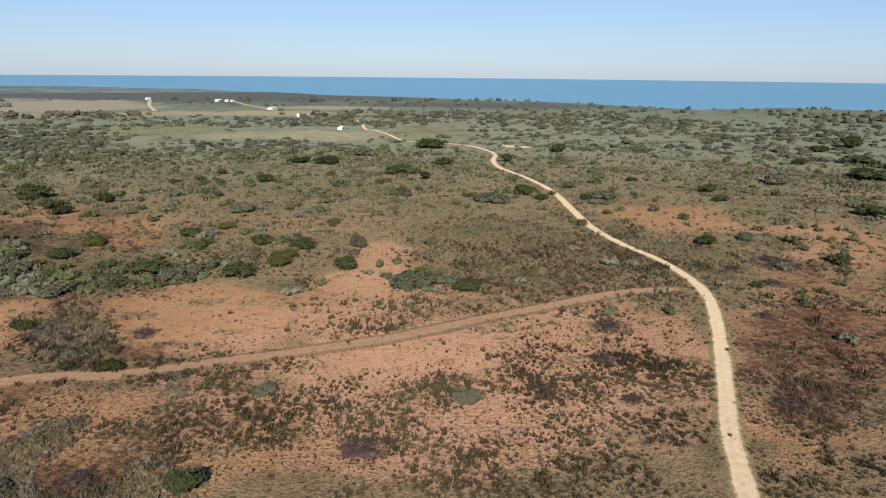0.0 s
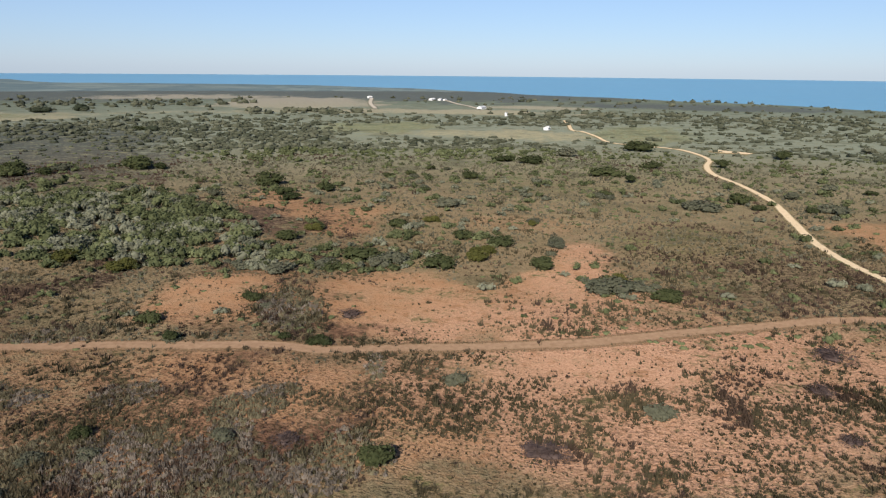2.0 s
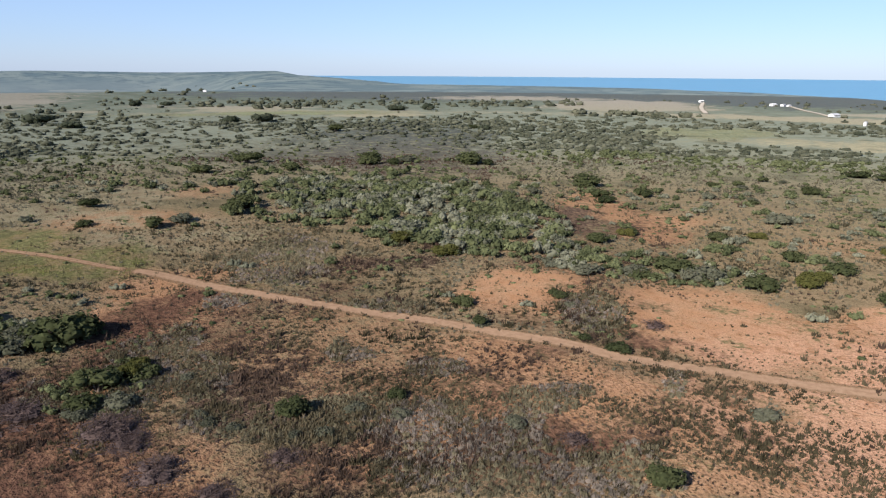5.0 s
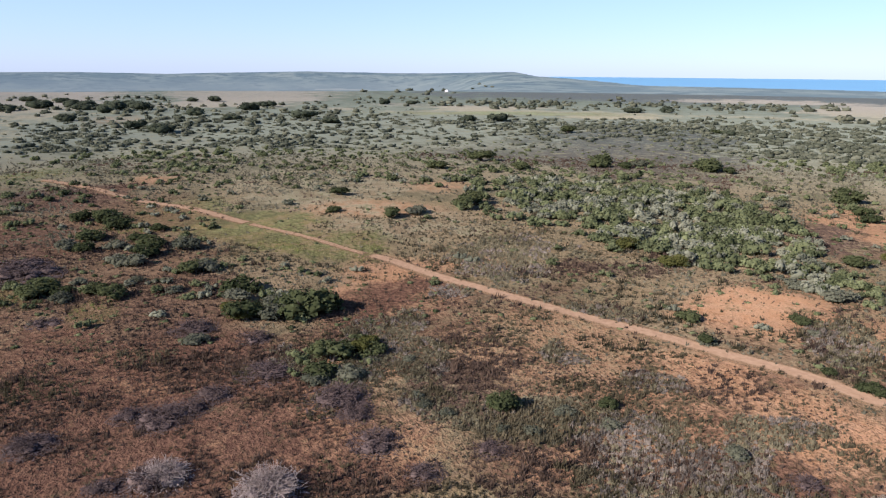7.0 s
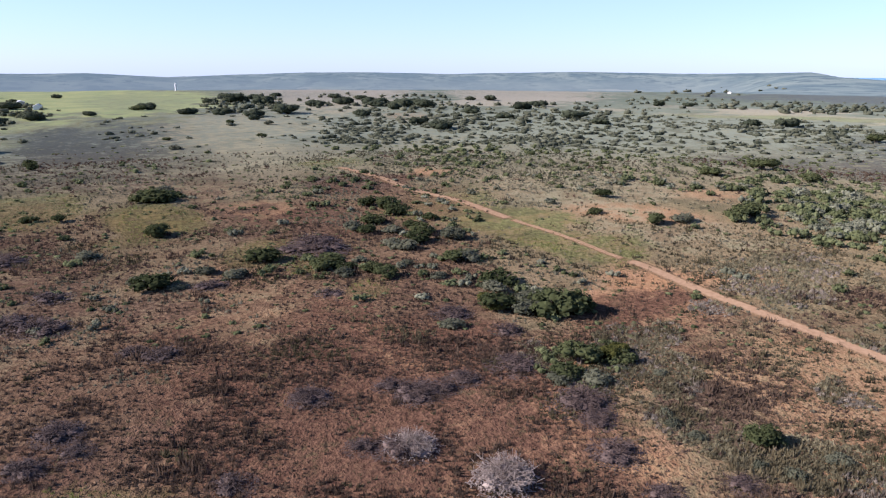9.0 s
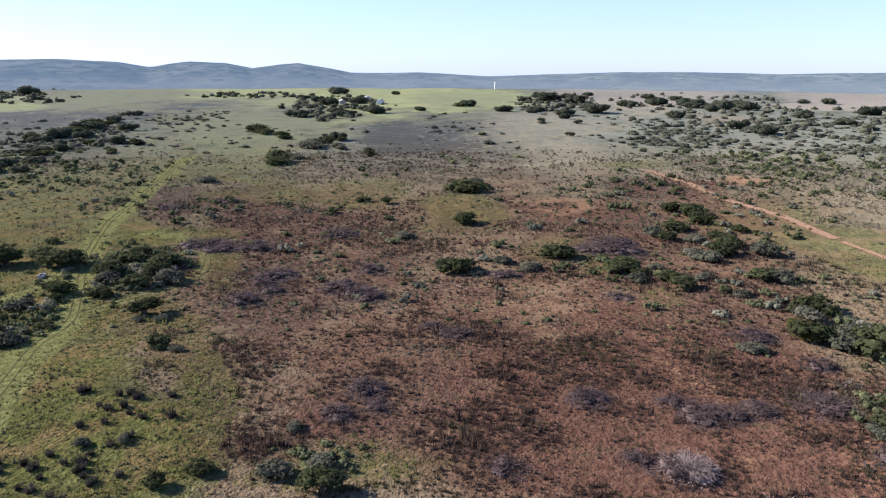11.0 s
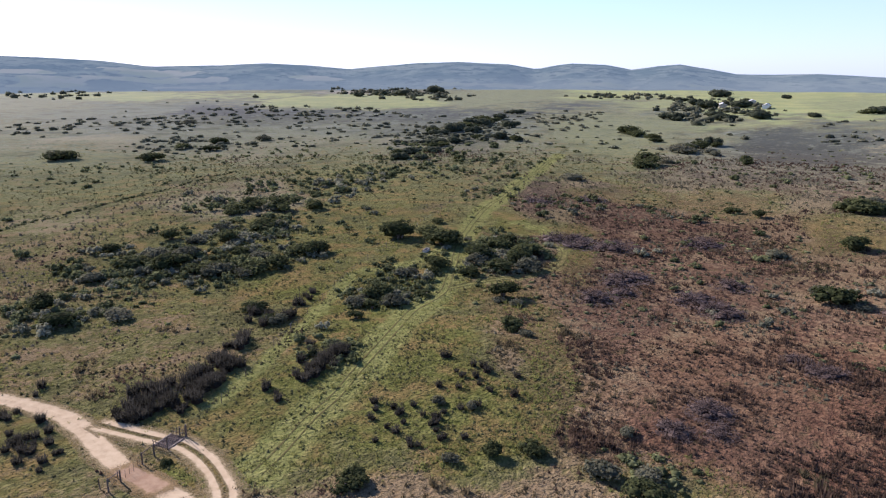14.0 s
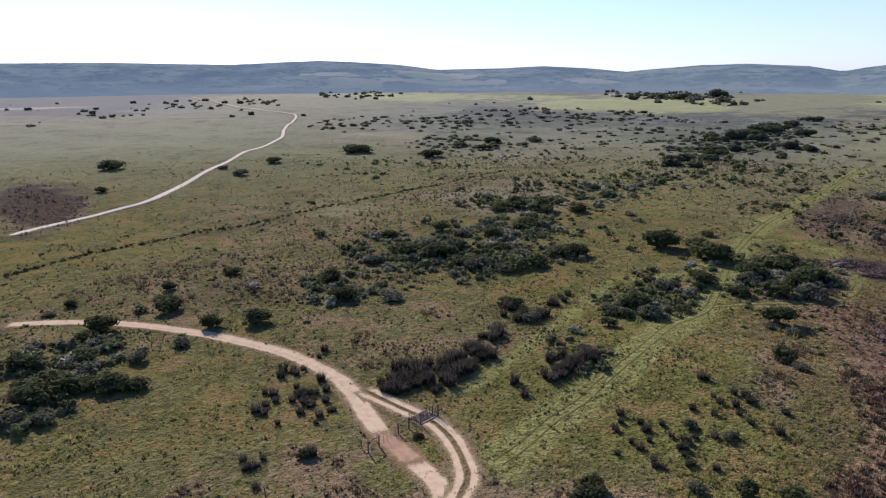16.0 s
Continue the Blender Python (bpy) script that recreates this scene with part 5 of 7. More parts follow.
M_WHITE = plain("whitewashed_wall", (0.6, 0.59, 0.56), (0.74, 0.73, 0.7))
M_ROOF = plain("grey_sheet_roof", (0.38, 0.38, 0.38), (0.52, 0.52, 0.51), rough=0.5)
M_DARKPANE = plain("dark_window_opening", (0.03, 0.03, 0.035), (0.06, 0.06, 0.065), rough=0.2)
M_STEEL = plain("dull_galvanised_steel", (0.28, 0.27, 0.26), (0.45, 0.44, 0.42), rough=0.45)
M_RUST = plain("rusty_dark_steel", (0.085, 0.065, 0.06), (0.17, 0.13, 0.11))
M_CONCRETE = plain("stained_concrete", (0.3, 0.28, 0.25), (0.45, 0.42, 0.38))

# ---- building helpers ----
def mesh_from(name, verts, faces, mat, attrs=(), smooth=False):
    """A mesh out of arrays; faces is one array of n rows of 3 or 4 indices."""
    verts, faces = np.asarray(verts, np.float32), np.asarray(faces, np.int32)
    me = bpy.data.meshes.new(name)
    n, k = faces.shape
    me.vertices.add(len(verts))
    me.vertices.foreach_set("co", verts.ravel())
    me.loops.add(n * k)
    me.loops.foreach_set("vertex_index", faces.ravel())
    me.polygons.add(n)
    me.polygons.foreach_set("loop_start", np.arange(0, n * k, k, dtype=np.int32))
    me.polygons.foreach_set("loop_total", np.full(n, k, np.int32))
    if smooth:
        me.polygons.foreach_set("use_smooth", np.ones(n, bool))
    for aname, kind, data in attrs:
        at = me.attributes.new(aname, kind, "POINT")
        at.data.foreach_set("color" if kind == "FLOAT_COLOR" else "value", np.asarray(data, np.float32).ravel())
    me.materials.append(mat)
    me.update(calc_edges=True)
    return me


def part(name, data, mat, parent, label=""):
    """Links a bmesh or a mesh as one object under a thing."""
    if isinstance(data, bmesh.types.BMesh):
        me = bpy.data.meshes.new(name)
        data.to_mesh(me)
        data.free()
        me.materials.append(mat)
        data = me
    ob = new(name, data)
    ob.parent = parent
    return tagged(ob, label) if label else ob


def box(bm, cx, cy, cz, sx, sy, sz, bevel=0.0):
    made = bmesh.ops.create_cube(bm, size=1, matrix=Matrix.Translation((cx, cy, cz)) @ Matrix.Diagonal((sx, sy, sz, 1)))
    if bevel:
        bmesh.ops.bevel(bm, geom=list({e for v in made["verts"] for e in v.link_edges}), offset=bevel, segments=1, affect="EDGES")


def rod(bm, p, q, r0, r1=None, n=6):
    p, q = Vector(p), Vector(q)
    d = q - p
    m = Matrix.Translation((p + q) / 2) @ d.to_track_quat("Z", "Y").to_matrix().to_4x4()
    bmesh.ops.create_cone(bm, cap_ends=True, segments=n, radius1=r0, radius2=r0 if r1 is None else r1, depth=d.length, matrix=m)


# ---- ground: one sheet to the horizon ----
def vnoise(x, y, scale, seed):
    """Smooth value noise from -1 to 1, over arrays."""
    x, y = np.asarray(x, float) / scale, np.asarray(y, float) / scale
    tab = np.random.default_rng(seed).uniform(-1, 1, (128, 128))
    i, j = np.floor(x).astype(int), np.floor(y).astype(int)
    u, v = x - i, y - j
    u, v = u * u * (3 - 2 * u), v * v * (3 - 2 * v)
    i0, i1, j0, j1 = i % 128, (i + 1) % 128, j % 128, (j + 1) % 128
    return (tab[i0, j0] * (1 - u) + tab[i1, j0] * u) * (1 - v) + (tab[i0, j1] * (1 - u) + tab[i1, j1] * u) * v


def cover_at(x, y, zones, base):
    """How much of a cover lies at (x, y): soft-edged patches over a base amount."""
    r = np.hypot(x, y) + 0.01
    az = np.degrees(np.arctan2(-x, y)) % 360
    warp = 0.30 * vnoise(x, y, 23.0, 3) + 0.2 * vnoise(x, y, 9.0, 4) + 0.12 * vnoise(x, y, 4.0, 5)
    v = np.full(np.shape(x), float(base))
    for za, zr, da, dl, k in zones:
        d = (az - za + 180) % 360 - 180
        q = np.sqrt((d / da) ** 2 + (np.log(r / zr) / dl) ** 2) + warp
        w = sstep(1.45, 0.55, q)
        v = v * (1 - w) + k * w
    return v


AZ = np.concatenate([np.arange(-42, 112, 0.65), np.arange(112, 200, 0.4), np.arange(200, 318, 2.0)])
RAD = np.concatenate([[0.0, 1, 5, 10, 15, 20, 25, 30, 35], np.geomspace(38, 2900, 222)])
gr, ga = np.meshgrid(RAD, np.radians(AZ), indexing="ij")
gx, gy = -gr * np.sin(ga), gr * np.cos(ga)
gz = ground_z(gx, gy)
gaz = np.degrees(np.arctan2(-gx, gy))
gz = gz - 14 * sstep(1640, 1800, gr) * (sstep(6, 8, gaz) + sstep(-130, -150, gaz))
nr, na = gr.shape
idx = np.arange(nr * na).reshape(nr, na)
nxt = np.roll(idx, -1, axis=1)
quads = np.stack([idx[:-1], nxt[:-1], nxt[1:], idx[1:]], -1).reshape(-1, 4)[:, ::-1]
soil = cover_at(gx, gy, SOIL, 0.3) - 0.1 * sstep(180, 400, gr)
grass = cover_at(gx, gy, GRASS, 0.3)
straw = cover_at(gx, gy, STRAW, 0.22)
heath = cover_at(gx, gy, HEATH, 0.25)
cover = np.stack([soil, grass, straw, np.ones_like(soil)], -1)
worn = np.zeros_like(gr)
near = gr < 420
for path, half in ((GRASS_TRACK, 2.9), (GRASS_LOOP, 1.3), (FENCE_WALK, 1.2)):
    for p, q in zip(path, path[1:]):
        dx, dy = q[0] - p[0], q[1] - p[1]
        t = np.clip(((gx[near] - p[0]) * dx + (gy[near] - p[1]) * dy) / (dx * dx + dy * dy), 0, 1)
        d = np.hypot(gx[near] - p[0] - t * dx, gy[near] - p[1] - t * dy)
        worn[near] = np.maximum(worn[near], sstep(half * 2.0, half * 0.5, d + 0.8 * vnoise(gx[near], gy[near], 5.0, 77)))
# several masks below follow distance only and carry the painted haze
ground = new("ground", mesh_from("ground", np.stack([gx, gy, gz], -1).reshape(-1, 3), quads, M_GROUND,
             [("cover", "FLOAT_COLOR", cover), ("heath", "FLOAT", heath), ("worn", "FLOAT", worn), ("dark", "FLOAT", cover_at(gx, gy, DARK, 0.1)), ("rough", "FLOAT", np.clip(cover_at(gx, gy, DENSE, 0.55), 0.05, 1)), ("near_fade", "FLOAT", 1 - 0.85 * sstep(185, 560, gr)), ("far_haze", "FLOAT", sstep(620, 1250, gr)), ("haze_gloss", "FLOAT", sstep(230, 1200, gr)), ("rosy", "FLOAT", cover_at(gx, gy, ROSY, 0.0))], True))
tagged(ground, "red earth and scrubby veld with patches of green grass", "ground", kind="structure")

# ---- sea ----
sr, sa = np.meshgrid(np.geomspace(950, 4900, 24), np.radians(np.arange(-140, 55, 2.0)), indexing="ij")
sz = -9 + (sr - 1000) / 3900 * 13.2
si = np.arange(sr.size).reshape(sr.shape)
sq = np.stack([si[:-1, :-1], si[:-1, 1:], si[1:, 1:], si[1:, :-1]], -1).reshape(-1, 4)[:, ::-1]
m, nt, b = material("sea_water", 0.3, 0.45)
geo = nt.nodes.new("ShaderNodeNewGeometry").outputs["Position"]
wave = tex_noise(nt, 0.02, 6, 0.6, geo)
nt.links.new(mixc(nt, ramp(nt, wave, 0.3, 0.7), (0.085, 0.225, 0.325), (0.105, 0.26, 0.365)), b.inputs["Base Color"])
bump(nt, b, wave, 0.5, 2.0)
sea = new("water", mesh_from("water", np.stack([-sr * np.sin(sa), sr * np.cos(sa), sz], -1).reshape(-1, 3), sq, m, smooth=True))
tagged(sea, "blue open sea reaching to the horizon", "sea", kind="structure")


# ---- tracks ----
def smooth_line(pts, step):
    pts = [Vector((x, y)) for x, y in pts]
    pts = [pts[0] * 2 - pts[1], *pts, pts[-1] * 2 - pts[-2]]
    out = []
    for p0, p1, p2, p3 in zip(pts, pts[1:], pts[2:], pts[3:]):
        n = max(1, int((p2 - p1).length / step))
        for i in range(n):
            t = i / n
            out.append(0.5 * (2 * p1 + (p2 - p0) * t + (2 * p0 - 5 * p1 + 4 * p2 - p3) * t * t + (3 * p1 - p0 - 3 * p2 + p3) * t ** 3))
    return out + [pts[-2]]


def track(name, pts, width, mat, label, step=0.8, ridge=0.35, ruts=0.05, lift=0.05, seed=1, fade=3.0):
    """A worn track with two wheel ruts, a ridge between them and ragged verges that sink into the ground."""
    line = smooth_line(pts, step)
    half = [(2.5, 1.0, -0.14), (2.05, 0.88, -0.06), (1.65, 0.76, -0.01), (1.3, 0.66, 0.01), (1.0, 0.5, 0.01), (0.78, 0.24, 0.0), (0.5, 0.0, -ruts), (0.25, ridge * 0.7, 0.0)]
    prof = [(-u, a, h) for u, a, h in half] + [(0, ridge, 0.02)] + half[::-1]
    rng = np.random.default_rng(seed)
    vs, ac = [], []
    for i, p in enumerate(line):
        d = (line[min(i + 1, len(line) - 1)] - line[max(i - 1, 0)]).normalized()
        side = Vector((d.y, -d.x))
        wob = width / 2 * (1 + 0.14 * noise.noise((p.x * 0.15, p.y * 0.15, seed)))
        for u, a, h in prof:
            q = p + side * (u * wob)
            z = float(ground_z(q.x, q.y)) + h + lift + p.length * 0.0005
            if abs(u) > 1:
                z += 0.03 * noise.noise((q.x * 0.8, q.y * 0.8, seed)) + rng.uniform(-0.01, 0.01) - p.length * 0.0005 * (abs(u) - 1) * 1.6
            vs.append((q.x, q.y, z))
            ends = min((p - line[0]).length, (p - line[-1]).length)
            ac.append(max(a, 1.15 * (1 - ends / fade)))
    n, k = len(line), len(prof)
    ii = np.arange(n * k).reshape(n, k)
    fs = np.stack([ii[:-1, :-1], ii[:-1, 1:], ii[1:, 1:], ii[1:, :-1]], -1).reshape(-1, 4)[:, ::-1]
    ob = new(name, mesh_from(name, vs, fs, mat, [("across", "FLOAT", ac)], True))
    return tagged(ob, label, "track", kind="structure")


track("road_sandy", SANDY_TRACK, 2.7, M_SAND, "pale sandy farm track winding through the veld", seed=1, ridge=0.3)
track("road_gate_loop", GATE_LOOP, 2.8, M_SAND, "sandy two-rut track looping over the cattle grid", seed=2, ridge=0.95, lift=0.09)
track("road_damp_patch", DAMP_PATCH, 2.5, M_DAMP, "damp reddish stretch of the track at the wire gate", seed=21, ridge=0.1, lift=0.11, fade=3.6)
track("road_red", RED_TRACK, 3.1, M_RED, "red earth farm track across the veld", seed=3, ridge=0.35)
track("road_red_faint", RED_FAINT, 1.6, M_RED, "faint stretch of the farm track grown over with grass", seed=7, ridge=0.6)
track("road_red_far", RED_TRACK_FAR, 3.0, M_RED, "red earth farm track rising towards the grassland", seed=8, ridge=0.35)
track("road_far", FAR_ROAD, 2.5, M_PALE, "pale sand road across the distant grassland", step=6, seed=4, ridge=0.1, lift=0.15)
track("road_sand_patch", SAND_PATCH, 8.0, M_SAND, "bare patch of pale sand beside the track", seed=11, ridge=0.1, lift=0.1)
track("road_thin", THIN_PATH, 1.6, M_RED, "narrow red path through the scrub", seed=12, ridge=0.5)
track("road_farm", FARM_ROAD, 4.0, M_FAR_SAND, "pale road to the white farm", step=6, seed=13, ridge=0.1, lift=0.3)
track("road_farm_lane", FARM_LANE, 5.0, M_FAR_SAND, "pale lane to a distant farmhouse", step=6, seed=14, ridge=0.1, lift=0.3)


def ruts(name, pts, gauge, mat, label, seed):
    """Two worn wheel ruts in grass, each a narrow ragged ribbon."""
    line = smooth_line(pts, 1.2)
    vs, ac, fs = [], [], []
    for side_no, off in enumerate((-gauge / 2, gauge / 2)):
        base = len(vs)
        for i, p in enumerate(line):
            d = (line[min(i + 1, len(line) - 1)] - line[max(i - 1, 0)]).normalized()
            side = Vector((d.y, -d.x))
            w = 0.13 * (1 + 0.9 * noise.noise((p.x * 0.35, p.y * 0.35, seed + side_no)))
            o = off + 0.25 * noise.noise((p.x * 0.12, p.y * 0.12, seed + 5))
            for u, a in ((-1.6, 1.0), (-0.7, 0.35), (0, 0.0), (0.7, 0.35), (1.6, 1.0)):
                q = p + side * (o + u * w)
                vs.append((q.x, q.y, float(ground_z(q.x, q.y)) + 0.025 + p.length * 0.0003 - (0.08 if a == 1.0 else 0) - (0.01 if a == 0 else 0)))
                ac.append(a)
        ii = np.arange(len(line) * 5).reshape(-1, 5) + base
        fs.append(np.stack([ii[:-1, :-1], ii[:-1, 1:], ii[1:, 1:], ii[1:, :-1]], -1).reshape(-1, 4)[:, ::-1])
    ob = new(name, mesh_from(name, vs, np.concatenate(fs), mat, [("across", "FLOAT", ac)], True))
    return tagged(ob, label, "track", kind="structure")


ruts("road_grassy", GRASS_TRACK, 1.5, M_GRASSY, "grassy double wheel track along the ridge", 5)
ruts("road_grassy_loop", GRASS_LOOP, 1.5, M_GRASSY, "grassy wheel track skirting the shrubs", 9)

# ---- hills on the horizon ----
# the sheet also covers the far coastal plain, giving it the haze colour
hr, ha = np.meshgrid(np.concatenate([np.geomspace(1620, 4700, 100), [4780, 4860]]), np.radians(np.arange(8, 236, 0.5)), indexing="ij")
hx, hy = -hr * np.sin(ha), hr * np.cos(ha)
hz = ground_z(hx, hy) + 6 * sstep(2500, 3200, hr) * (vnoise(hx, hy, 260, 31) + 0.5 * vnoise(hx, hy, 110, 32)) * sstep(4600, 3900, hr) - 1.5 * sstep(1750, 1640, hr)
hi = np.arange(hr.size).reshape(hr.shape)
hq = np.stack([hi[:-1, :-1], hi[:-1, 1:], hi[1:, 1:], hi[1:, :-1]], -1).reshape(-1, 4)[:, ::-1]
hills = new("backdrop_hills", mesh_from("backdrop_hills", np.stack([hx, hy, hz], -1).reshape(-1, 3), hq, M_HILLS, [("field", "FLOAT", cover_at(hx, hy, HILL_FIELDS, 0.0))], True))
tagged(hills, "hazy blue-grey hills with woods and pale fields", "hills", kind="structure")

# ---- plants ----
def ico(level):
    bm = bmesh.new()
    bmesh.ops.create_icosphere(bm, subdivisions=level, radius=1)
    v = np.array([q.co[:] for q in bm.verts])
    f = np.array([[q.index for q in p.verts] for p in bm.faces])
    bm.free()
    return v, f


ICO1 = ico(1)


def lobes_of(rng, w, h, n, spread=0.62):
    """Centres and radii of the rounded masses that make up a crown of half width w and height h."""
    out = []
    for i in range(n):
        a, d = rng.uniform(0, 2 * math.pi), w * spread * math.sqrt(rng.uniform(0.02, 1))
        s = rng.uniform(0.34, 0.56) * w if n > 1 else 0.85 * w
        top = h * (1 - 0.45 * (d / w) ** 2) * rng.uniform(0.75, 1.0)
        sz = min(s * rng.uniform(0.75, 1.05), top * 0.62)
        out.append((d * math.cos(a), d * math.sin(a), max(top - sz, sz * 0.45), s, sz))
    return out


def foliage(rng, w, h, n_lobes, n_leaf, leaf, spread=0.62, core=0.74):
    """Leaf clumps over the lobes of a crown: triangles as vertex and face arrays."""
    lobes = lobes_of(rng, w, h, n_lobes, spread)
    vs, fs, base = [], [], 0
    if core:
        for cx, cy, cz, s, sz in lobes:
            v, f = ICO1
            jit = core * (1 + 0.18 * rng.standard_normal((len(v), 1)))
            p = v * jit * [s, s, sz] + [cx, cy, cz]
            p[:, 2] = np.maximum(p[:, 2], 0.03)
            vs.append(p)
            fs.append(f + base)
            base += len(v)
    L = np.array(lobes)
    pick = rng.choice(len(L), n_leaf, p=L[:, 3] ** 2 / (L[:, 3] ** 2).sum())
    d = rng.standard_normal((n_leaf, 3))
    d[:, 2] = np.abs(d[:, 2]) * 1.1 - 0.35
    d /= np.linalg.norm(d, axis=1, keepdims=True)
    c = L[pick, :3] + d * L[pick][:, [3, 3, 4]] * rng.uniform(0.82, 1.12, (n_leaf, 1))
    c[:, 2] = np.maximum(c[:, 2], leaf * 0.4)
    # each clump: a ragged bent rhombus of two triangles, facing roughly outwards
    nrm = d + 0.55 * rng.standard_normal((n_leaf, 3)) + [0, 0, 0.25]
    nrm /= np.linalg.norm(nrm, axis=1, keepdims=True)
    t1 = np.cross(nrm, rng.standard_normal((n_leaf, 3)))
    t1 /= np.linalg.norm(t1, axis=1, keepdims=True)
    t2 = np.cross(nrm, t1)
    s = leaf * rng.uniform(0.55, 1.25, (n_leaf, 1))
    a = c + t1 * s
    b = c + t2 * s * rng.uniform(0.5, 0.9, (n_leaf, 1)) + nrm * s * 0.25
    e = c - t1 * s * rng.uniform(0.6, 1, (n_leaf, 1)) - nrm * s * 0.2
    g = c - t2 * s * rng.uniform(0.5, 0.9, (n_leaf, 1)) + nrm * s * 0.25
    P = np.stack([a, b, e, g], 1).reshape(-1, 3)
    k = np.arange(n_leaf)[:, None] * 4 + base
    F = np.concatenate([k + [0, 1, 2], k + [0, 2, 3]])
    return np.concatenate(vs + [P]), np.concatenate(fs + [F])


def stems(rng, w, h, n):
    bm = bmesh.new()
    for i in range(n):
        a = i * 2 * math.pi / n + rng.uniform(-0.4, 0.4)
        k = rng.uniform(0.25, 0.6)
        mid = (w * k * 0.45 * math.cos(a), w * k * 0.45 * math.sin(a), h * 0.38)
        rod(bm, (0.06 * math.cos(a), 0.06 * math.sin(a), -0.15), mid, 0.07, 0.05, 5)
        rod(bm, mid, (w * k * math.cos(a + 0.3), w * k * math.sin(a + 0.3), h * 0.72), 0.05, 0.02, 5)
    return bm


def shrub(name, seed, w, h, n_lobes, n_leaf, leaf, mat, label, category="shrub", trunk=4, core=0.74):
    """A shrub or low tree: stems and a crown, built at the origin for a half width w."""
    rng = np.random.default_rng(seed)
    top = new(name)
    part("trunk" if trunk < 3 else "stem_base", stems(rng, w, h, trunk), M_BARK, top)
    part("crown", mesh_from("crown", *foliage(rng, w, h, n_lobes, n_leaf, leaf, 0.62, core), mat), mat, top)
    return tagged(top, label, category)


def dead_shrub(seed, w, h, n, fuzz, mat, label):
    """A leafless bush: forked tapering twigs out of one root."""
    rng = np.random.default_rng(seed)
    vs, fs = [], []

    def twig(p, q, r0, r1):
        p, q = np.array(p), np.array(q)
        d = (q - p) / (np.linalg.norm(q - p) + 1e-9)
        u = np.cross(d, [0.3, 0.5, 0.8])
        u /= np.linalg.norm(u) + 1e-9
        v = np.cross(d, u)
        k = len(vs)
        for c, r in ((p, r0), (q, r1)):
            for a in (0, 2.094, 4.189):
                vs.append(c + r * (math.cos(a) * u + math.sin(a) * v))
        for i in range(3):
            j = (i + 1) % 3
            fs.append((k + i, k + j, k + 3 + j))
            fs.append((k + i, k + 3 + j, k + 3 + i))
    for i in range(n):
        a, lean = rng.uniform(0, 2 * math.pi), rng.uniform(0.15, 1.0)
        p = np.array([0.1 * w * math.cos(a), 0.1 * w * math.sin(a), 0.0])
        q = np.array([w * 0.5 * lean * math.cos(a), w * 0.5 * lean * math.sin(a), h * rng.uniform(0.35, 0.6)])
        twig(p, q, 0.02, 0.013)
        for j in range(4):
            e = q + [w * rng.uniform(-0.35, 0.35) + w * 0.3 * lean * math.cos(a), w * rng.uniform(-0.35, 0.35) + w * 0.3 * lean * math.sin(a), h * rng.uniform(0.02, 0.45)]
            twig(q, e, 0.013, 0.009)
            for l in range(2):
                g = e + rng.uniform(-0.22, 0.22, 3) * [w, w, h] + [0, 0, h * 0.08]
                g[2] = max(g[2], 0.05)
                twig(e, g, 0.01, 0.006)
    v, f = foliage(rng, w * 0.8, h * 0.85, 7, fuzz, 0.055, 0.7)
    vs, fs = np.concatenate([np.array(vs), v]), np.concatenate([np.array(fs), f + len(vs)])
    top = new("dead_shrub")
    # mat of flat dark twigs, added mostly to stand in for the bush's shadow
    lie, lf = [], []
    for i in range(260):
        a, d, t = rng.uniform(0, 6.28), w * 1.15 * math.sqrt(rng.uniform(0, 1)), rng.uniform(0, 6.28)
        o = np.array([d * math.cos(a), d * math.sin(a), rng.uniform(0.07, 0.16)])
        q = np.array([math.cos(t), math.sin(t), rng.uniform(-0.15, 0.3)]) * rng.uniform(0.1, 0.22)
        n = np.array([-math.sin(t), math.cos(t), 0]) * rng.uniform(0.012, 0.03)
        k = len(lie)
        lie += [o - q - n, o - q + n, o + q]
        lf.append((k, k + 1, k + 2))
    part("twig_litter", mesh_from("twig_litter", lie, lf, mat), mat, top)
    part("brushwood", mesh_from("brushwood", vs, fs, mat), mat, top)
    part("root_stock", stems(rng, w * 0.3, h * 0.4, 3), M_BARK, top)
    return tagged(top, label, "dead shrub")


def spot(x, y, s, turn, sink=0.08, tall=1.0):
    return Matrix.Translation((x, y, float(ground_z(x, y)) - sink)) @ Matrix.Rotation(turn, 4, "Z") @ Matrix.Diagonal((s, s, s * tall, 1))


def plant_all(kinds, places, group, rng, flat=1.0, squat=0.25, grow=1.0):
    """Copies of the kinds, each built one metre in half width, at the places."""
    first = {}
    for x, y, w in places:
        k = int(rng.integers(len(kinds)))
        s = max(w, 0.5) * grow
        tall = flat * rng.uniform(0.85, 1.2) * min(1.0, (1.5 / s) ** squat)
        m = spot(x, y, s, rng.uniform(0, 6.28), tall=tall)
        ob = kinds[k] if k not in first else copy_thing(kinds[k], Matrix())
        first[k] = True
        ob.matrix_basis = m
        ob["group"] = group
    for k, ob in enumerate(kinds):
        if k not in first:
            for c in ob.children_recursive:
                bpy.data.objects.remove(c)
            bpy.data.objects.remove(ob)


TRACKS = [(smooth_line(p, 3.0), w) for p, w in ((SANDY_TRACK, 1.85), (GATE_LOOP, 1.7), (RED_TRACK, 1.65), (GRASS_TRACK, 1.5), (GRASS_LOOP, 1.3))]


def off_tracks(x, y):
    keep = np.ones(len(x), bool)
    for line, w in TRACKS:
        for p in line:
            keep &= (x - p.x) ** 2 + (y - p.y) ** 2 > w * w
    return keep


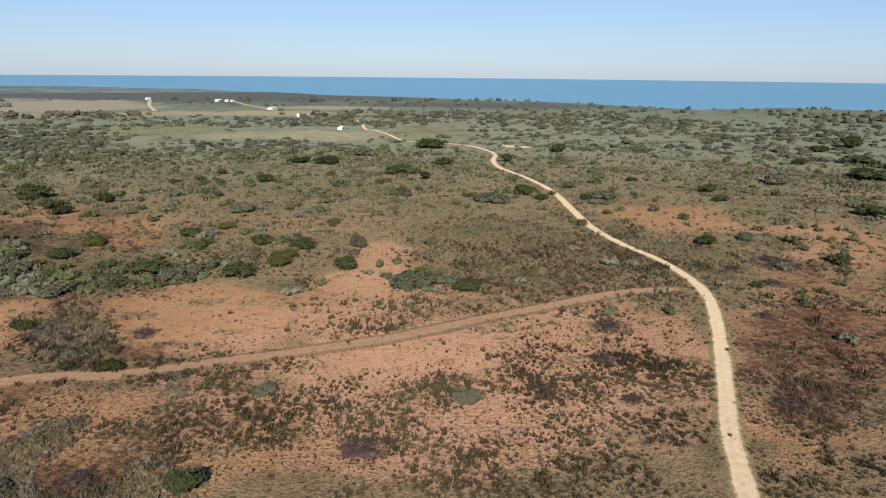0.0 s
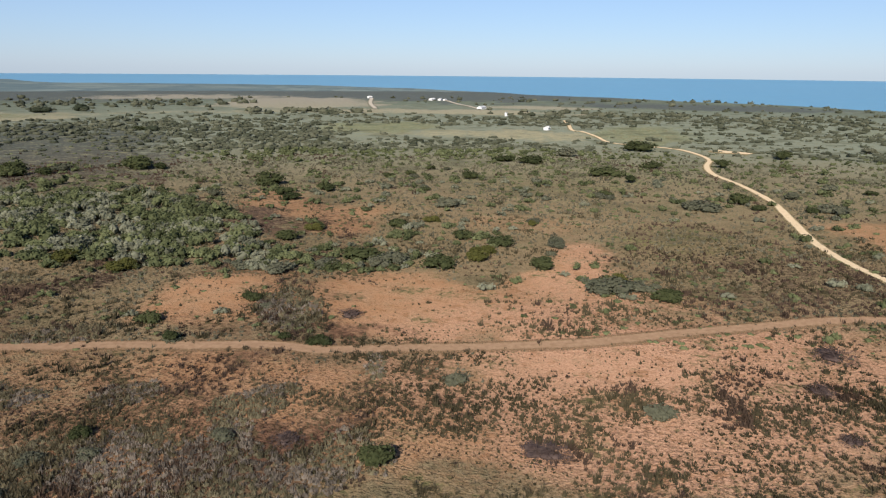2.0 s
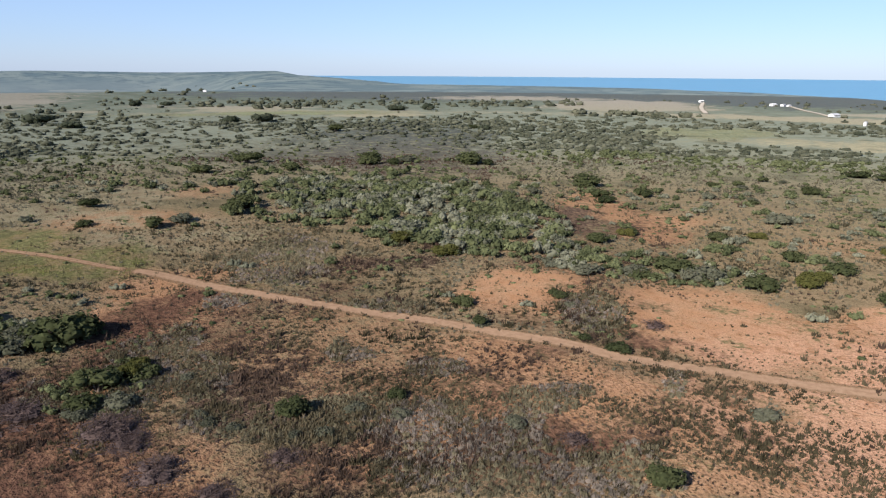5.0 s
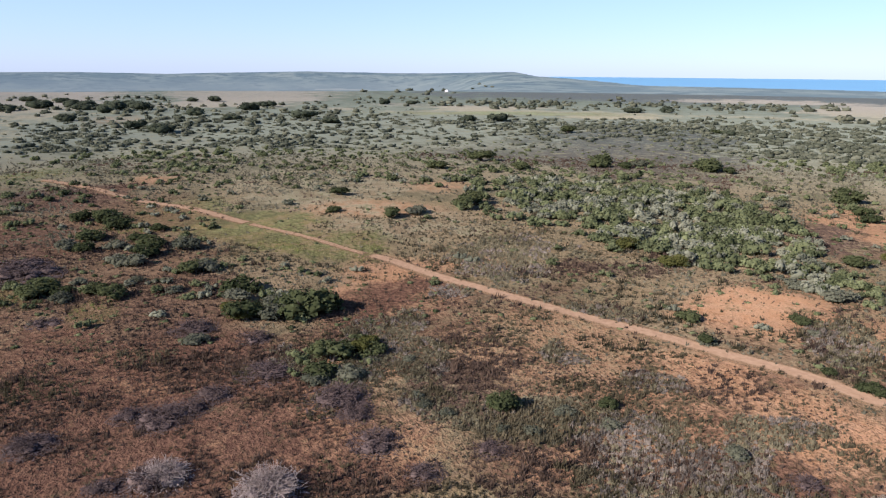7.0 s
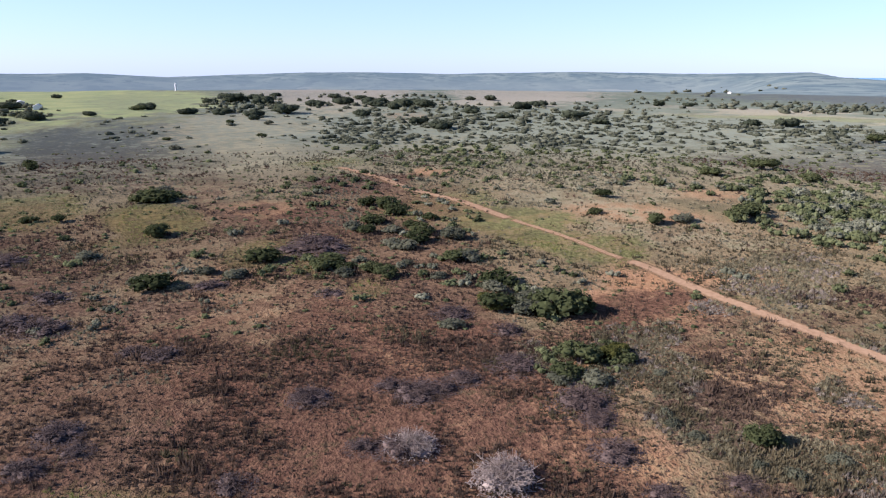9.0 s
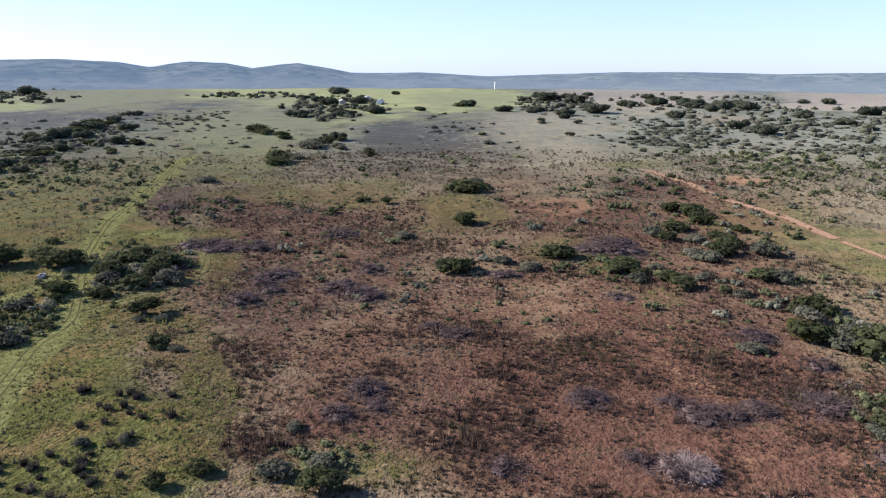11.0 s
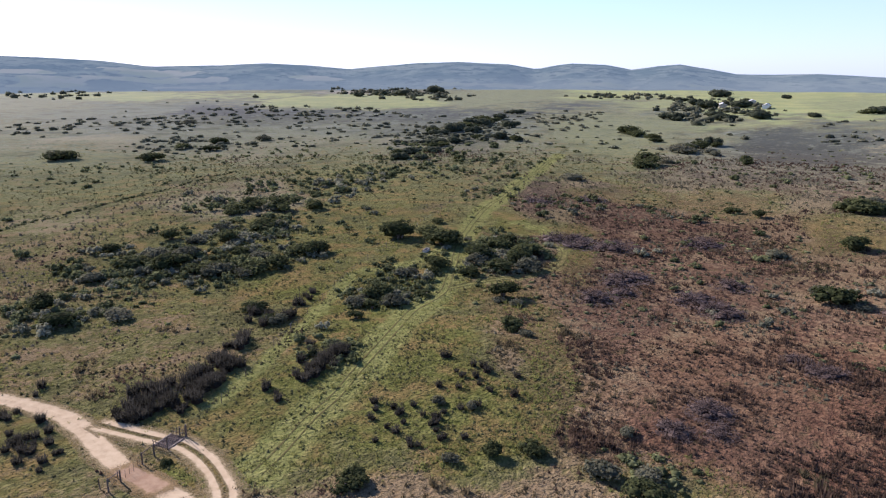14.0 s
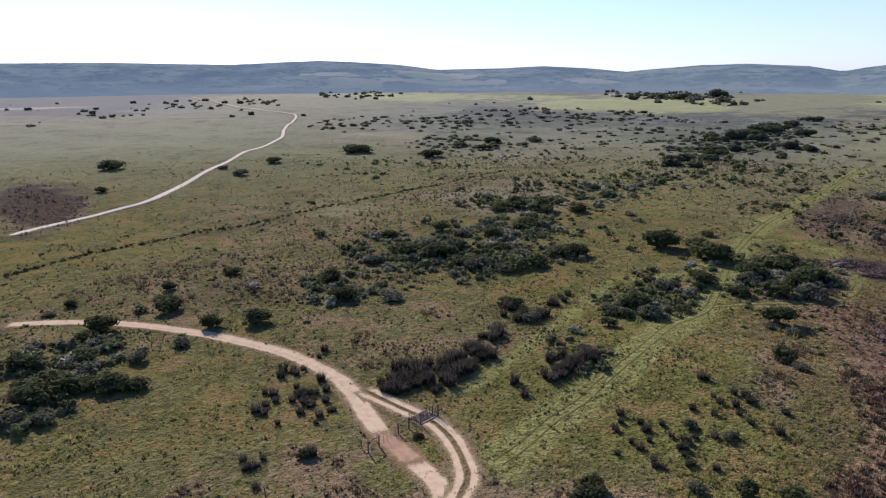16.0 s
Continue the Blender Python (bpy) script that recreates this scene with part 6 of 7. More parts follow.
def clear_of(places):
    q = np.array(places)
    return [p for p, ok in zip(places, off_tracks(q[:, 0], q[:, 1])) if ok]


RNG = np.random.default_rng(7)
L_DARK = "dense dark-green coastal shrub on red sandy ground"
L_GREY = "grey-green leafy shrub rooted in the veld"
L_BRIGHT = "yellow-green rounded shrub beside bare red earth"
green_kinds = [shrub("shrub", 10 + i, 1.0, 1.05 + 0.08 * i, 8 + i, 470, 0.112, M_LEAF, L_DARK) for i in range(6)]
green_kinds += [shrub("shrub", 20 + i, 1.0, 1.0 + 0.1 * i, 9, 470, 0.112, M_LEAF_GREY, L_GREY) for i in range(2)]
plant_all(green_kinds, clear_of(SHRUBS), "shrubs in the veld", RNG, 0.86)
grey_kinds = [shrub("shrub", 25 + i, 1.0, 0.85, 11, 560, 0.1, M_LEAF_GREY, "low spreading grey-green shrub with bare pale twigs") for i in range(3)]
plant_all(grey_kinds, clear_of(GREY_SHRUBS), "shrubs in the veld", RNG, 0.8)
bright_kinds = [shrub("shrub", 30 + i, 1.0, 1.05, 8, 1000, 0.08, M_LEAF_BRIGHT, L_BRIGHT) for i in range(2)]
plant_all(bright_kinds, BRIGHT_SHRUBS, "shrubs in the veld", RNG)
dead_kinds = [dead_shrub(40 + i, 1.0, 0.8, 18, 320, M_TWIG, "leafless dark-grey bush sprawling on red earth") for i in range(4)]
plant_all(dead_kinds, DEAD_SHRUBS, "leafless bushes", RNG, 0.62, 0.3, grow=1.2)
pale_kinds = [dead_shrub(50 + i, 1.0, 0.75, 60, 900, M_TWIG_PALE, "bleached pale dead bush collapsed on red earth") for i in range(2)]
plant_all(pale_kinds, PALE_DEAD_SHRUBS, "leafless bushes", RNG, 1.0, 0.35)
tree_kinds = [shrub("tree", 60 + i, 1.0, 1.1, 9 + i, 320, 0.1, M_TREE, "dark round-crowned milkwood tree in the grassland", "tree", 2, 0.92) for i in range(4)]
plant_all(tree_kinds, TREES, "trees inland", RNG, 0.95, 0.18, 0.8)


def reed_tussock(seed):
    """An upright clump of dark reeds: fine blades over a matted base, one metre tall."""
    rng = np.random.default_rng(seed)
    vs, fs = [], []
    for i in range(150):
        a, lean = rng.uniform(0, 6.28), rng.uniform(0.1, 0.85)
        r = 0.5 * math.sqrt(rng.uniform(0, 1))
        o = np.array([r * math.cos(a), r * math.sin(a), -0.05])
        mid = o + [lean * 0.35 * math.cos(a), lean * 0.35 * math.sin(a), rng.uniform(0.45, 0.65)]
        tip = o + [lean * math.cos(a), lean * math.sin(a), rng.uniform(0.5, 1.35) * (1 - 0.3 * lean)]
        t = rng.uniform(0, 3.14)
        side = np.array([math.cos(t), math.sin(t), 0]) * rng.uniform(0.025, 0.045)
        k = len(vs)
        vs += [o - side, o + side, mid + side * 0.8, mid - side * 0.8, tip]
        fs += [(k, k + 1, k + 2), (k, k + 2, k + 3), (k + 3, k + 2, k + 4)]
    top = new("reed_tussock")
    part("blade_tuft", mesh_from("blade_tuft", vs, fs, M_REED), M_REED, top)
    v, f = ICO1
    mat_v = v * [0.7, 0.7, 0.3] * (1 + 0.15 * rng.standard_normal((len(v), 1)))
    part("matted_base", mesh_from("matted_base", mat_v, f, M_DWARF, [("tone", "FLOAT", np.full(len(v), 0.2))]), M_DWARF, top)
    return tagged(top, "upright dark reed tussock in rough green grass", "reed tussock")


def scatter(name, variants, spots, mat, label, category):
    """Many small plants joined into one mesh. spots: x, y, size, tone."""
    vs, fs, ts, base = [], [], [], 0
    rng = np.random.default_rng(len(spots))
    spots = np.asarray(spots)
    z = ground_z(spots[:, 0], spots[:, 1])
    which = rng.integers(len(variants), size=len(spots))
    for k, (v, f) in enumerate(variants):
        s = spots[which == k]
        if not len(s):
            continue
        a = rng.uniform(0, 2 * math.pi, len(s))
        c, n = np.cos(a)[:, None], np.sin(a)[:, None]
        sc, hi = s[:, 2:3], s[:, 2:3] * rng.uniform(0.75, 1.25, (len(s), 1))
        px = (v[:, 0] * c - v[:, 1] * n) * sc + s[:, 0:1]
        py = (v[:, 0] * n + v[:, 1] * c) * sc + s[:, 1:2]
        pz = v[:, 2] * hi + z[which == k][:, None] - 0.05
        vs.append(np.stack([px, py, pz], -1).reshape(-1, 3))
        fs.append((f[None] + np.arange(len(s))[:, None, None] * len(v)).reshape(-1, 3) + base)
        ts.append(np.repeat(s[:, 3], len(v)))
        base += len(s) * len(v)
    ob = new(name, mesh_from(name, np.concatenate(vs), np.concatenate(fs), mat, [("tone", "FLOAT", np.concatenate(ts))]))
    return tagged(ob, label, category, kind="stuff")


def tussock(rng, blades=9, dome=0.42):
    """An upright tuft: a low heart of six facets with blades standing out of it."""
    ring = [np.array([math.cos(a), math.sin(a), 0]) * rng.uniform(0.5, 0.85) + [0, 0, -0.05] for a in (np.arange(6) + rng.uniform(-0.3, 0.3, 6)) * math.pi / 3]
    vs = ring + [np.array([rng.uniform(-0.2, 0.2), rng.uniform(-0.2, 0.2), dome * rng.uniform(0.9, 1.5)])]
    fs = [(i, (i + 1) % 6, 6) for i in range(6)]
    for i in range(blades):
        a, lean = (i + rng.uniform(-0.3, 0.3)) * 2 * math.pi / blades, rng.uniform(0.05, 0.6)
        r = rng.uniform(0.1, 0.65)
        o = np.array([r * math.cos(a), r * math.sin(a), 0.0])
        tip = o + [lean * math.cos(a), lean * math.sin(a), rng.uniform(0.7, 1.4)]
        turn = rng.uniform(0, 3.14)
        side = np.array([-math.sin(turn), math.cos(turn), 0]) * rng.uniform(0.12, 0.24)
        k = len(vs)
        vs += [o - side, o + side, tip]
        fs.append((k, k + 1, k + 2))
    return np.array(vs), np.array(fs)


def strewn(rng, n, az0, az1, r0, r1, power=1.0):
    az = np.radians(rng.uniform(az0, az1, n))
    r = (r0 ** power + rng.uniform(0, 1, n) * (r1 ** power - r0 ** power)) ** (1 / power)
    return -r * np.sin(az), r * np.cos(az)


plant_all([reed_tussock(70 + i) for i in range(4)], clear_of(REEDS), "reed tussocks", RNG, 1.5, 0.3, 1.25)


def sown(seed, n, r0, r1, power=1.3):
    """Spots strewn over the veld off the tracks, and the covers at each."""
    rng = np.random.default_rng(seed)
    if power:
        x, y = strewn(rng, n, -38, 196, r0, r1, power)
    else:
        # evenly spaced, n plants to a hundred metres
        u, v = np.meshgrid(np.arange(-r1, r1, 100 / n), np.arange(-r1, r1, 100 / n))
        x, y = u.ravel() + rng.uniform(-0.36, 0.36, u.size) * 100 / n, v.ravel() + rng.uniform(-0.36, 0.36, u.size) * 100 / n
        r, az = np.hypot(x, y), np.degrees(np.arctan2(-x, y))
        ok = (r > r0) & (r < r1) & ((az > -38) | (az < -164))
        x, y = x[ok], y[ok]
    keep = off_tracks(x, y)
    x, y = x[keep], y[keep]
    dim = cover_at(x, y, DARK, 0.1)
    clump = 0.5 + 0.55 * vnoise(x, y, 6.0, seed + 1) + 0.4 * vnoise(x, y, 17.0, seed + 2)
    return rng, x, y, clump * (cover_at(x, y, DENSE, 0.46) ** 1.5 + 0.55 * dim) * 2.4, cover_at(x, y, GRASS, 0.3), np.maximum(cover_at(x, y, HEATH, 0.25), 0.8 * dim), rng.uniform(0, 1, len(x))


for seed, n, r0, r1, grow in ((111, 46000, 54, 128, 0.98), (555, 100, 54, 140, 0.85), (222, 34000, 125, 250, 1.22), (666, 60, 140, 235, 1.0), (333, 9000, 250, 480, 1.8)):
    even = n < 1000
    rng, x, y, dens, gr_, he_, dice = sown(seed, n, r0, r1, 0 if even else 1.3)
    dens = (0.26 + 0.6 * dens) * sstep(-0.85, 0.2, vnoise(x, y, 11.0, seed + 3) + 0.5 * vnoise(x, y, 4.0, seed + 4)) if even else dens
    tone = np.clip(0.45 + 0.4 * vnoise(x, y, 12.0, seed + 7) + rng.uniform(-0.3, 0.3, len(x)), 0, 1)
    size = rng.uniform(0.16 if even else 0.2, 0.42 if even else 0.52, len(x)) * (1 + 0.6 * (rng.uniform(0, 1, len(x)) > 0.9)) * grow * (0.8 + 0.35 * np.clip(dens, 0, 1.5))
    tone = np.clip(tone + 0.45 * cover_at(x, y, GREYISH, 0.0), 0, 1.3)
    grassy = gr_ + 0.16 * vnoise(x, y, 8.0, seed + 9) > 0.53
    heathy = ~grassy & (he_ + 0.35 * vnoise(x, y, 8.0, seed + 10) > 0.45)
    if not even:
        patch = vnoise(x, y, 9.0, 301) * 0.55 + vnoise(x, y, 3.6, 302) * 0.45 + 0.3 * vnoise(x, y, 28.0, 303)
        dens = dens * (0.25 + 1.5 * sstep(-0.28, 0.3, patch + 0.5 * (dens - 0.7)))
        size = size * (0.85 + 0.3 * sstep(-0.2, 0.5, patch))
    here = dice < dens * (0.8 if even else 0.7) ** grassy
    for name, mask, mat, blades, label, squat in (
            ("grass_tufts", here & grassy, M_GRASSTUFT, 5, "tufts of green and yellowing grass", 0.75),
            ("dwarf_shrubs", here & heathy, M_DWARF, 6, "dark brown-grey dwarf shrubs of the heath", 1.15),
            ("tussocks", here & ~grassy & ~heathy, M_TUFT, 6, "low olive and straw tussocks dotting red earth", 1.1)):
        if mask.sum() > 10:
            scatter(name, [tussock(rng, 3, 0.8) if even else tussock(rng, blades + 1 if grow < 1.8 else 4) for _ in range(8)], np.stack([x, y, size * squat, tone], -1)[mask], mat, label, "tussock")

# thick belts of knee-high brush, bush against bush
def brush(rng):
    """A knee-high bush of upright twigs over a rounded heart."""
    ring = [np.array([math.cos(a), math.sin(a), 0]) * rng.uniform(0.6, 0.9) + [0, 0, -0.05] for a in (np.arange(7) + rng.uniform(-0.3, 0.3, 7)) * 2 * math.pi / 7]
    vs = ring + [np.array([rng.uniform(-0.2, 0.2), rng.uniform(-0.2, 0.2), rng.uniform(0.6, 0.8)])]
    fs = [(i, (i + 1) % 7, 7) for i in range(7)]
    for i in range(15):
        a, r = rng.uniform(0, 2 * math.pi), 0.8 * math.sqrt(rng.uniform(0, 1))
        out = np.array([math.cos(a), math.sin(a), 0.0])
        foot = out * r + [0, 0, 0.55 * (1 - r)]
        tip = foot + out * rng.uniform(-0.05, 0.3) + [0, 0, rng.uniform(0.4, 0.85)]
        turn = rng.uniform(0, math.pi)
        side = np.array([math.cos(turn), math.sin(turn), 0]) * rng.uniform(0.07, 0.15)
        k = len(vs)
        vs += [foot - side, foot + side, tip]
        fs.append((k, k + 1, k + 2))
    return np.array(vs), np.array(fs)


for seed, gap, r0, r1, grow in ((911, 0.8, 76, 140, 1.0), (922, 1.15, 140, 240, 1.3)):
    rng = np.random.default_rng(seed)
    u, v = np.meshgrid(np.arange(-r1, 20, gap), np.arange(-r1, r1, gap))
    x, y = u.ravel() + rng.uniform(-0.45, 0.45, u.size) * gap, v.ravel() + rng.uniform(-0.45, 0.45, u.size) * gap
    ok = (np.hypot(x, y) > r0) & (np.hypot(x, y) < r1) & (y > -30)
    x, y = x[ok], y[ok]
    much = cover_at(x, y, BRUSH, 0.0) + 0.2 * vnoise(x, y, 5.0, seed + 1) + 0.16 * vnoise(x, y, 1.9, seed + 2)
    ok = (much > 0.56) & off_tracks(x, y)
    x, y, much = x[ok], y[ok], much[ok]
    tone = np.clip(0.45 + 0.4 * vnoise(x, y, 9.0, seed + 3) + rng.uniform(-0.4, 0.4, len(x)), 0, 1.2)
    size = rng.uniform(0.34, 0.68, len(x)) * grow * (0.75 + 0.4 * np.clip(much, 0, 1))
    pale = vnoise(x, y, 7.0, seed + 4) + rng.uniform(-0.6, 0.6, len(x)) > 0.25
    for mask, mat, label in ((pale, M_BRUSH, "dense belt of knee-high grey-brown brush"), (~pale, M_BRUSH_OLIVE, "dense belt of knee-high olive brush")):
        scatter("brush", [brush(rng) for _ in range(8)], np.stack([x, y, size, tone], -1)[mask], mat, label, "brush")

# heath: a broken mat of low clumps wherever neither bare soil nor grass has the upper hand
rng, x, y, dens, gr_, he_, dice = sown(777, 78000, 105, 430, 1.35)
so_ = cover_at(x, y, SOIL, 0.3) + 0.18 * vnoise(x, y, 7.0, 311)
mat_ = 0.5 + 0.5 * vnoise(x, y, 26.0, 312) + 0.45 * vnoise(x, y, 8.0, 313)
keep = dice < (0.2 + 0.8 * sstep(0.1, 0.75, mat_)) * sstep(0.62, 0.36, so_) * sstep(0.66, 0.4, gr_) * (1 - 0.75 * cover_at(x, y, BARE, 0.0))
x, y, he_ = x[keep], y[keep], he_[keep]
tone = np.clip(0.42 + 0.4 * vnoise(x, y, 18.0, 314) + rng.uniform(-0.32, 0.32, len(x)), 0, 1)
size = rng.uniform(0.28, 0.62, len(x)) * (0.85 + np.hypot(x, y) / 420)
brown = he_ + 0.4 * vnoise(x, y, 14.0, 315) > 0.48
for mask, mat, label in ((brown, M_DWARF, "brown-grey heath clumps matting the veld"), (~brown, M_HEATH, "olive-grey heath clumps matting the veld")):
    scatter("heath_mat", [tussock(rng, 3, 0.66) for _ in range(6)], np.stack([x, y, size, tone], -1)[mask], mat, label, "heath")

# hummocks of rough grass on the ridge and in the valley behind the fence
for seed, n, r0, r1, low, high in ((888, 80000, 85, 420, 0.22, 0.46), (889, 60000, 62, 165, 0.13, 0.3)):
    rng, x, y, dens, gr_, he_, dice = sown(seed, n, r0, r1, 1.35)
    az_ = np.degrees(np.arctan2(-x, y)) % 360
    hum = 0.5 + 0.5 * vnoise(x, y, 12.0, 321) + 0.4 * vnoise(x, y, 4.5, 322)
    keep = (dice < (0.15 + 0.85 * sstep(0.15, 0.8, hum)) * sstep(0.4, 0.58, gr_) * (1 - 0.8 * cover_at(x, y, BARE, 0.0) * (az_ > 155))) & (az_ > 85) & (az_ < 200)
    x, y = x[keep], y[keep]
    tone = np.clip(0.4 + 0.45 * vnoise(x, y, 15.0, 323) + rng.uniform(-0.3, 0.3, len(x)), 0, 1)
    scatter("grass_hummocks", [tussock(rng, 3, 0.7) for _ in range(6)], np.stack([x, y, rng.uniform(low, high, len(x)) * (0.8 + np.hypot(x, y) / 420), tone], -1), M_HUMMOCK,
            "olive hummocks of rough grazed grass", "grass")

# bushes over the wider veld
rng = np.random.default_rng(12)
rows = []
for za, zr, da, dl, n, s in THICKETS:
    d, a = np.sqrt(rng.uniform(0, 1, n)) * rng.uniform(0.85, 1.15, n), rng.uniform(0, 2 * math.pi, n)
    az, r = np.radians(za + da * d * np.cos(a)), zr * np.exp(dl * d * np.sin(a))
    rows.append(np.stack([-r * np.sin(az), r * np.cos(az), 1.3 * s * rng.uniform(0.5, 1.25, n), np.clip(rng.normal(0.42, 0.34, n), 0, 1.15)], -1))
for p in smooth_line(FIELD_EDGE, 1.3):
    rows.append(np.array([[p.x + rng.normal(0, 0.6), p.y + rng.normal(0, 0.6), rng.uniform(0.55, 1.2), rng.uniform(0, 0.3)]]))
bx, by = strewn(rng, 40000, -38, 196, 140, 1300, 0.85)
dens = 0.28 + 0.39 * sstep(105, 80, np.degrees(np.arctan2(-bx, by)) % 360 - 360 * (bx > 0) * (by > 0)) + 0.45 * vnoise(bx, by, 70.0, 17) + 0.35 * vnoise(bx, by, 25.0, 18) - 0.8 * (cover_at(bx, by, STRAW, 0.2) - 0.2) - 0.7 * (cover_at(bx, by, GRASS, 0.3) - 0.3)
dens = dens * (1 - 0.85 * sstep(600, 900, np.hypot(bx, by)))
dens = dens * (1 - cover_at(bx, by, BARE, 0.0)) * sstep(100, 320, np.hypot(bx, by)) * sstep(0.74, 0.5, cover_at(bx, by, GRASS, 0.3)) * sstep(0.62, 0.32, cover_at(bx, by, STRAW, 0.2))
ok = rng.uniform(0, 1, len(bx)) < dens
bx, by = bx[ok], by[ok]
rows.append(np.stack([bx, by, rng.uniform(0.5, 1.4, len(bx)) ** 1.9 * (0.85 + np.hypot(bx, by) / 480), np.clip(0.36 + 0.35 * vnoise(bx, by, 40.0, 19) + rng.uniform(-0.36, 0.4, len(bx)), 0, 1)], -1))
spots = np.concatenate(rows)
spots = spots[off_tracks(spots[:, 0], spots[:, 1])]
dist = np.hypot(spots[:, 0], spots[:, 1])
big = spots[:, 2] > 1.35
pale = vnoise(spots[:, 0], spots[:, 1], 9.0, 71) + rng.uniform(-0.8, 0.8, len(spots)) > 0.28
for mask, mat, label in ((pale, M_BUSH_GREY, "pale grey-leaved bushes within the tall coastal thicket"), (~pale, M_BUSH, "dense green thicket of tall coastal bushes")):
    scatter("thicket", [foliage(np.random.default_rng(80 + i), 1.0, 0.85 + 0.06 * i, 6, 72, 0.147, 0.74, 0.72) for i in range(6)], spots[big & mask & (dist < 330)], mat, label, "thicket")
scatter("scrub", [foliage(np.random.default_rng(130 + i), 1.0, 0.7 + 0.05 * i, 1, 15, 0.27, 0.3, 0.84) for i in range(6)], spots[~big & (dist < 330)], M_BUSH,
        "small grey-green bushes covering the veld", "scrub")
scatter("scrub", [foliage(np.random.default_rng(180 + i), 1.0, 0.52 + 0.07 * i, 2, 18, 0.25, 0.75, 0.84) for i in range(6)], spots[(dist >= 330) & (dist < 460)], M_BUSH,
        "grey-green bushes of the veld beyond the thicket", "scrub")
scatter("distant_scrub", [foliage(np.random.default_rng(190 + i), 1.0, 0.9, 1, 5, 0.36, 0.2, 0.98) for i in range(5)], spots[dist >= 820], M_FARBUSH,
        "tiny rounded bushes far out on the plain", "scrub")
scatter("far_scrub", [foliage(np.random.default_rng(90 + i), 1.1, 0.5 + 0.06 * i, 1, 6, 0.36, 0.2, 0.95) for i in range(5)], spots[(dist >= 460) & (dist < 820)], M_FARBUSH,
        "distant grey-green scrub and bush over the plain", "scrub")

# low bushes that mottle the middle distance
rng, x, y, dens, gr_, he_, dice = sown(444, 20000, 130, 520, 1.2)
keep = dice < dens * 0.55 * (1 - 0.9 * cover_at(x, y, BARE, 0.0)) * sstep(0.9, 0.62, gr_)
x, y = x[keep], y[keep]
tone = np.clip(0.5 + 0.45 * vnoise(x, y, 20.0, 61) + rng.uniform(-0.35, 0.35, len(x)), 0, 1)
scatter("low_scrub", [foliage(np.random.default_rng(95 + i), 1.1, 0.6, 1, 8, 0.34, 0.2, 0.9) for i in range(6)],
        np.stack([x, y, rng.uniform(0.32, 0.95, len(x)) ** 1.6 * (0.85 + np.hypot(x, y) / 600), tone], -1), M_BUSH, "low grey-green and brown bushes over the veld", "scrub")

# ---- fences, gate and cattle grid ----
def at_ground(x, y, dz=0.0):
    return Vector((x, y, float(ground_z(x, y)) + dz))


def fence(name, pts, spacing, height, label):
    """Timber posts along a line with four sagging wires; every post and wire its own part."""
    line = smooth_line(pts, spacing)
    base = at_ground(line[0].x, line[0].y)
    top = new(name)
    top.location = base
    rng = np.random.default_rng(len(line))
    spots = []
    for i, p in enumerate(line):
        g = at_ground(p.x, p.y) - base
        lean = Vector((rng.uniform(-0.06, 0.06), rng.uniform(-0.06, 0.06), 1)) * height * rng.uniform(0.92, 1.08)
        bm = bmesh.new()
        thick = 0.09 if i % 4 == 0 else 0.06
        rod(bm, g - Vector((0, 0, 0.2)), g + lean, thick, thick * 0.85, 7)
        part("post", bm, M_POST, top)
        spots.append((g, lean))
    for k in (0.25, 0.48, 0.7, 0.92):
        bm = bmesh.new()
        for (g0, l0), (g1, l1) in zip(spots, spots[1:]):
            a, b = g0 + l0 * k, g1 + l1 * k
            mid = (a + b) / 2 - Vector((0, 0, 0.03))
            rod(bm, a, mid, 0.006, None, 3)
            rod(bm, mid, b, 0.006, None, 3)
        part("wire", bm, M_WIRE, top)
    return tagged(top, label, "fence")


def brace(p, q, height, label):
    """Two stout posts joined by a top rail and a slanting stay."""
    base = at_ground(*p)
    top = new("gate_brace")
    top.location = base
    a, b = Vector((0, 0, 0)), at_ground(*q) - base
    up = Vector((0, 0, height))
    for g in (a, b):
        bm = bmesh.new()
        rod(bm, g - Vector((0, 0, 0.3)), g + up, 0.11, 0.1, 9)
        rod(bm, g + up, g + up + Vector((0, 0, 0.03)), 0.1, 0.07, 9)
        part("post", bm, M_POST, top)
    bm = bmesh.new()
    rod(bm, a + up * 0.93, b + up * 0.93, 0.06, 0.055, 7)
    part("top_rail", bm, M_POST, top)
    bm = bmesh.new()
    rod(bm, a + up * 0.9, b + up * 0.12, 0.03, 0.03, 5)
    part("stay", bm, M_POST, top)
    return tagged(top, label, "gate post", group="braces at the gate")


fence("fence", FENCE_LINE, 5.5, 1.35, "old timber post and wire fence in rough grass")
fence("fence", FENCE_LINE_UP, 9.0, 1.6, "timber post and wire fence along the green ridge")
brace((-23.0, -81.5), (-21.2, -80.4), 1.7, "dark timber gate brace beside the sandy track")
brace((-26.5, -83.9), (-28.4, -84.9), 1.7, "dark timber gate brace beside the cattle grid")


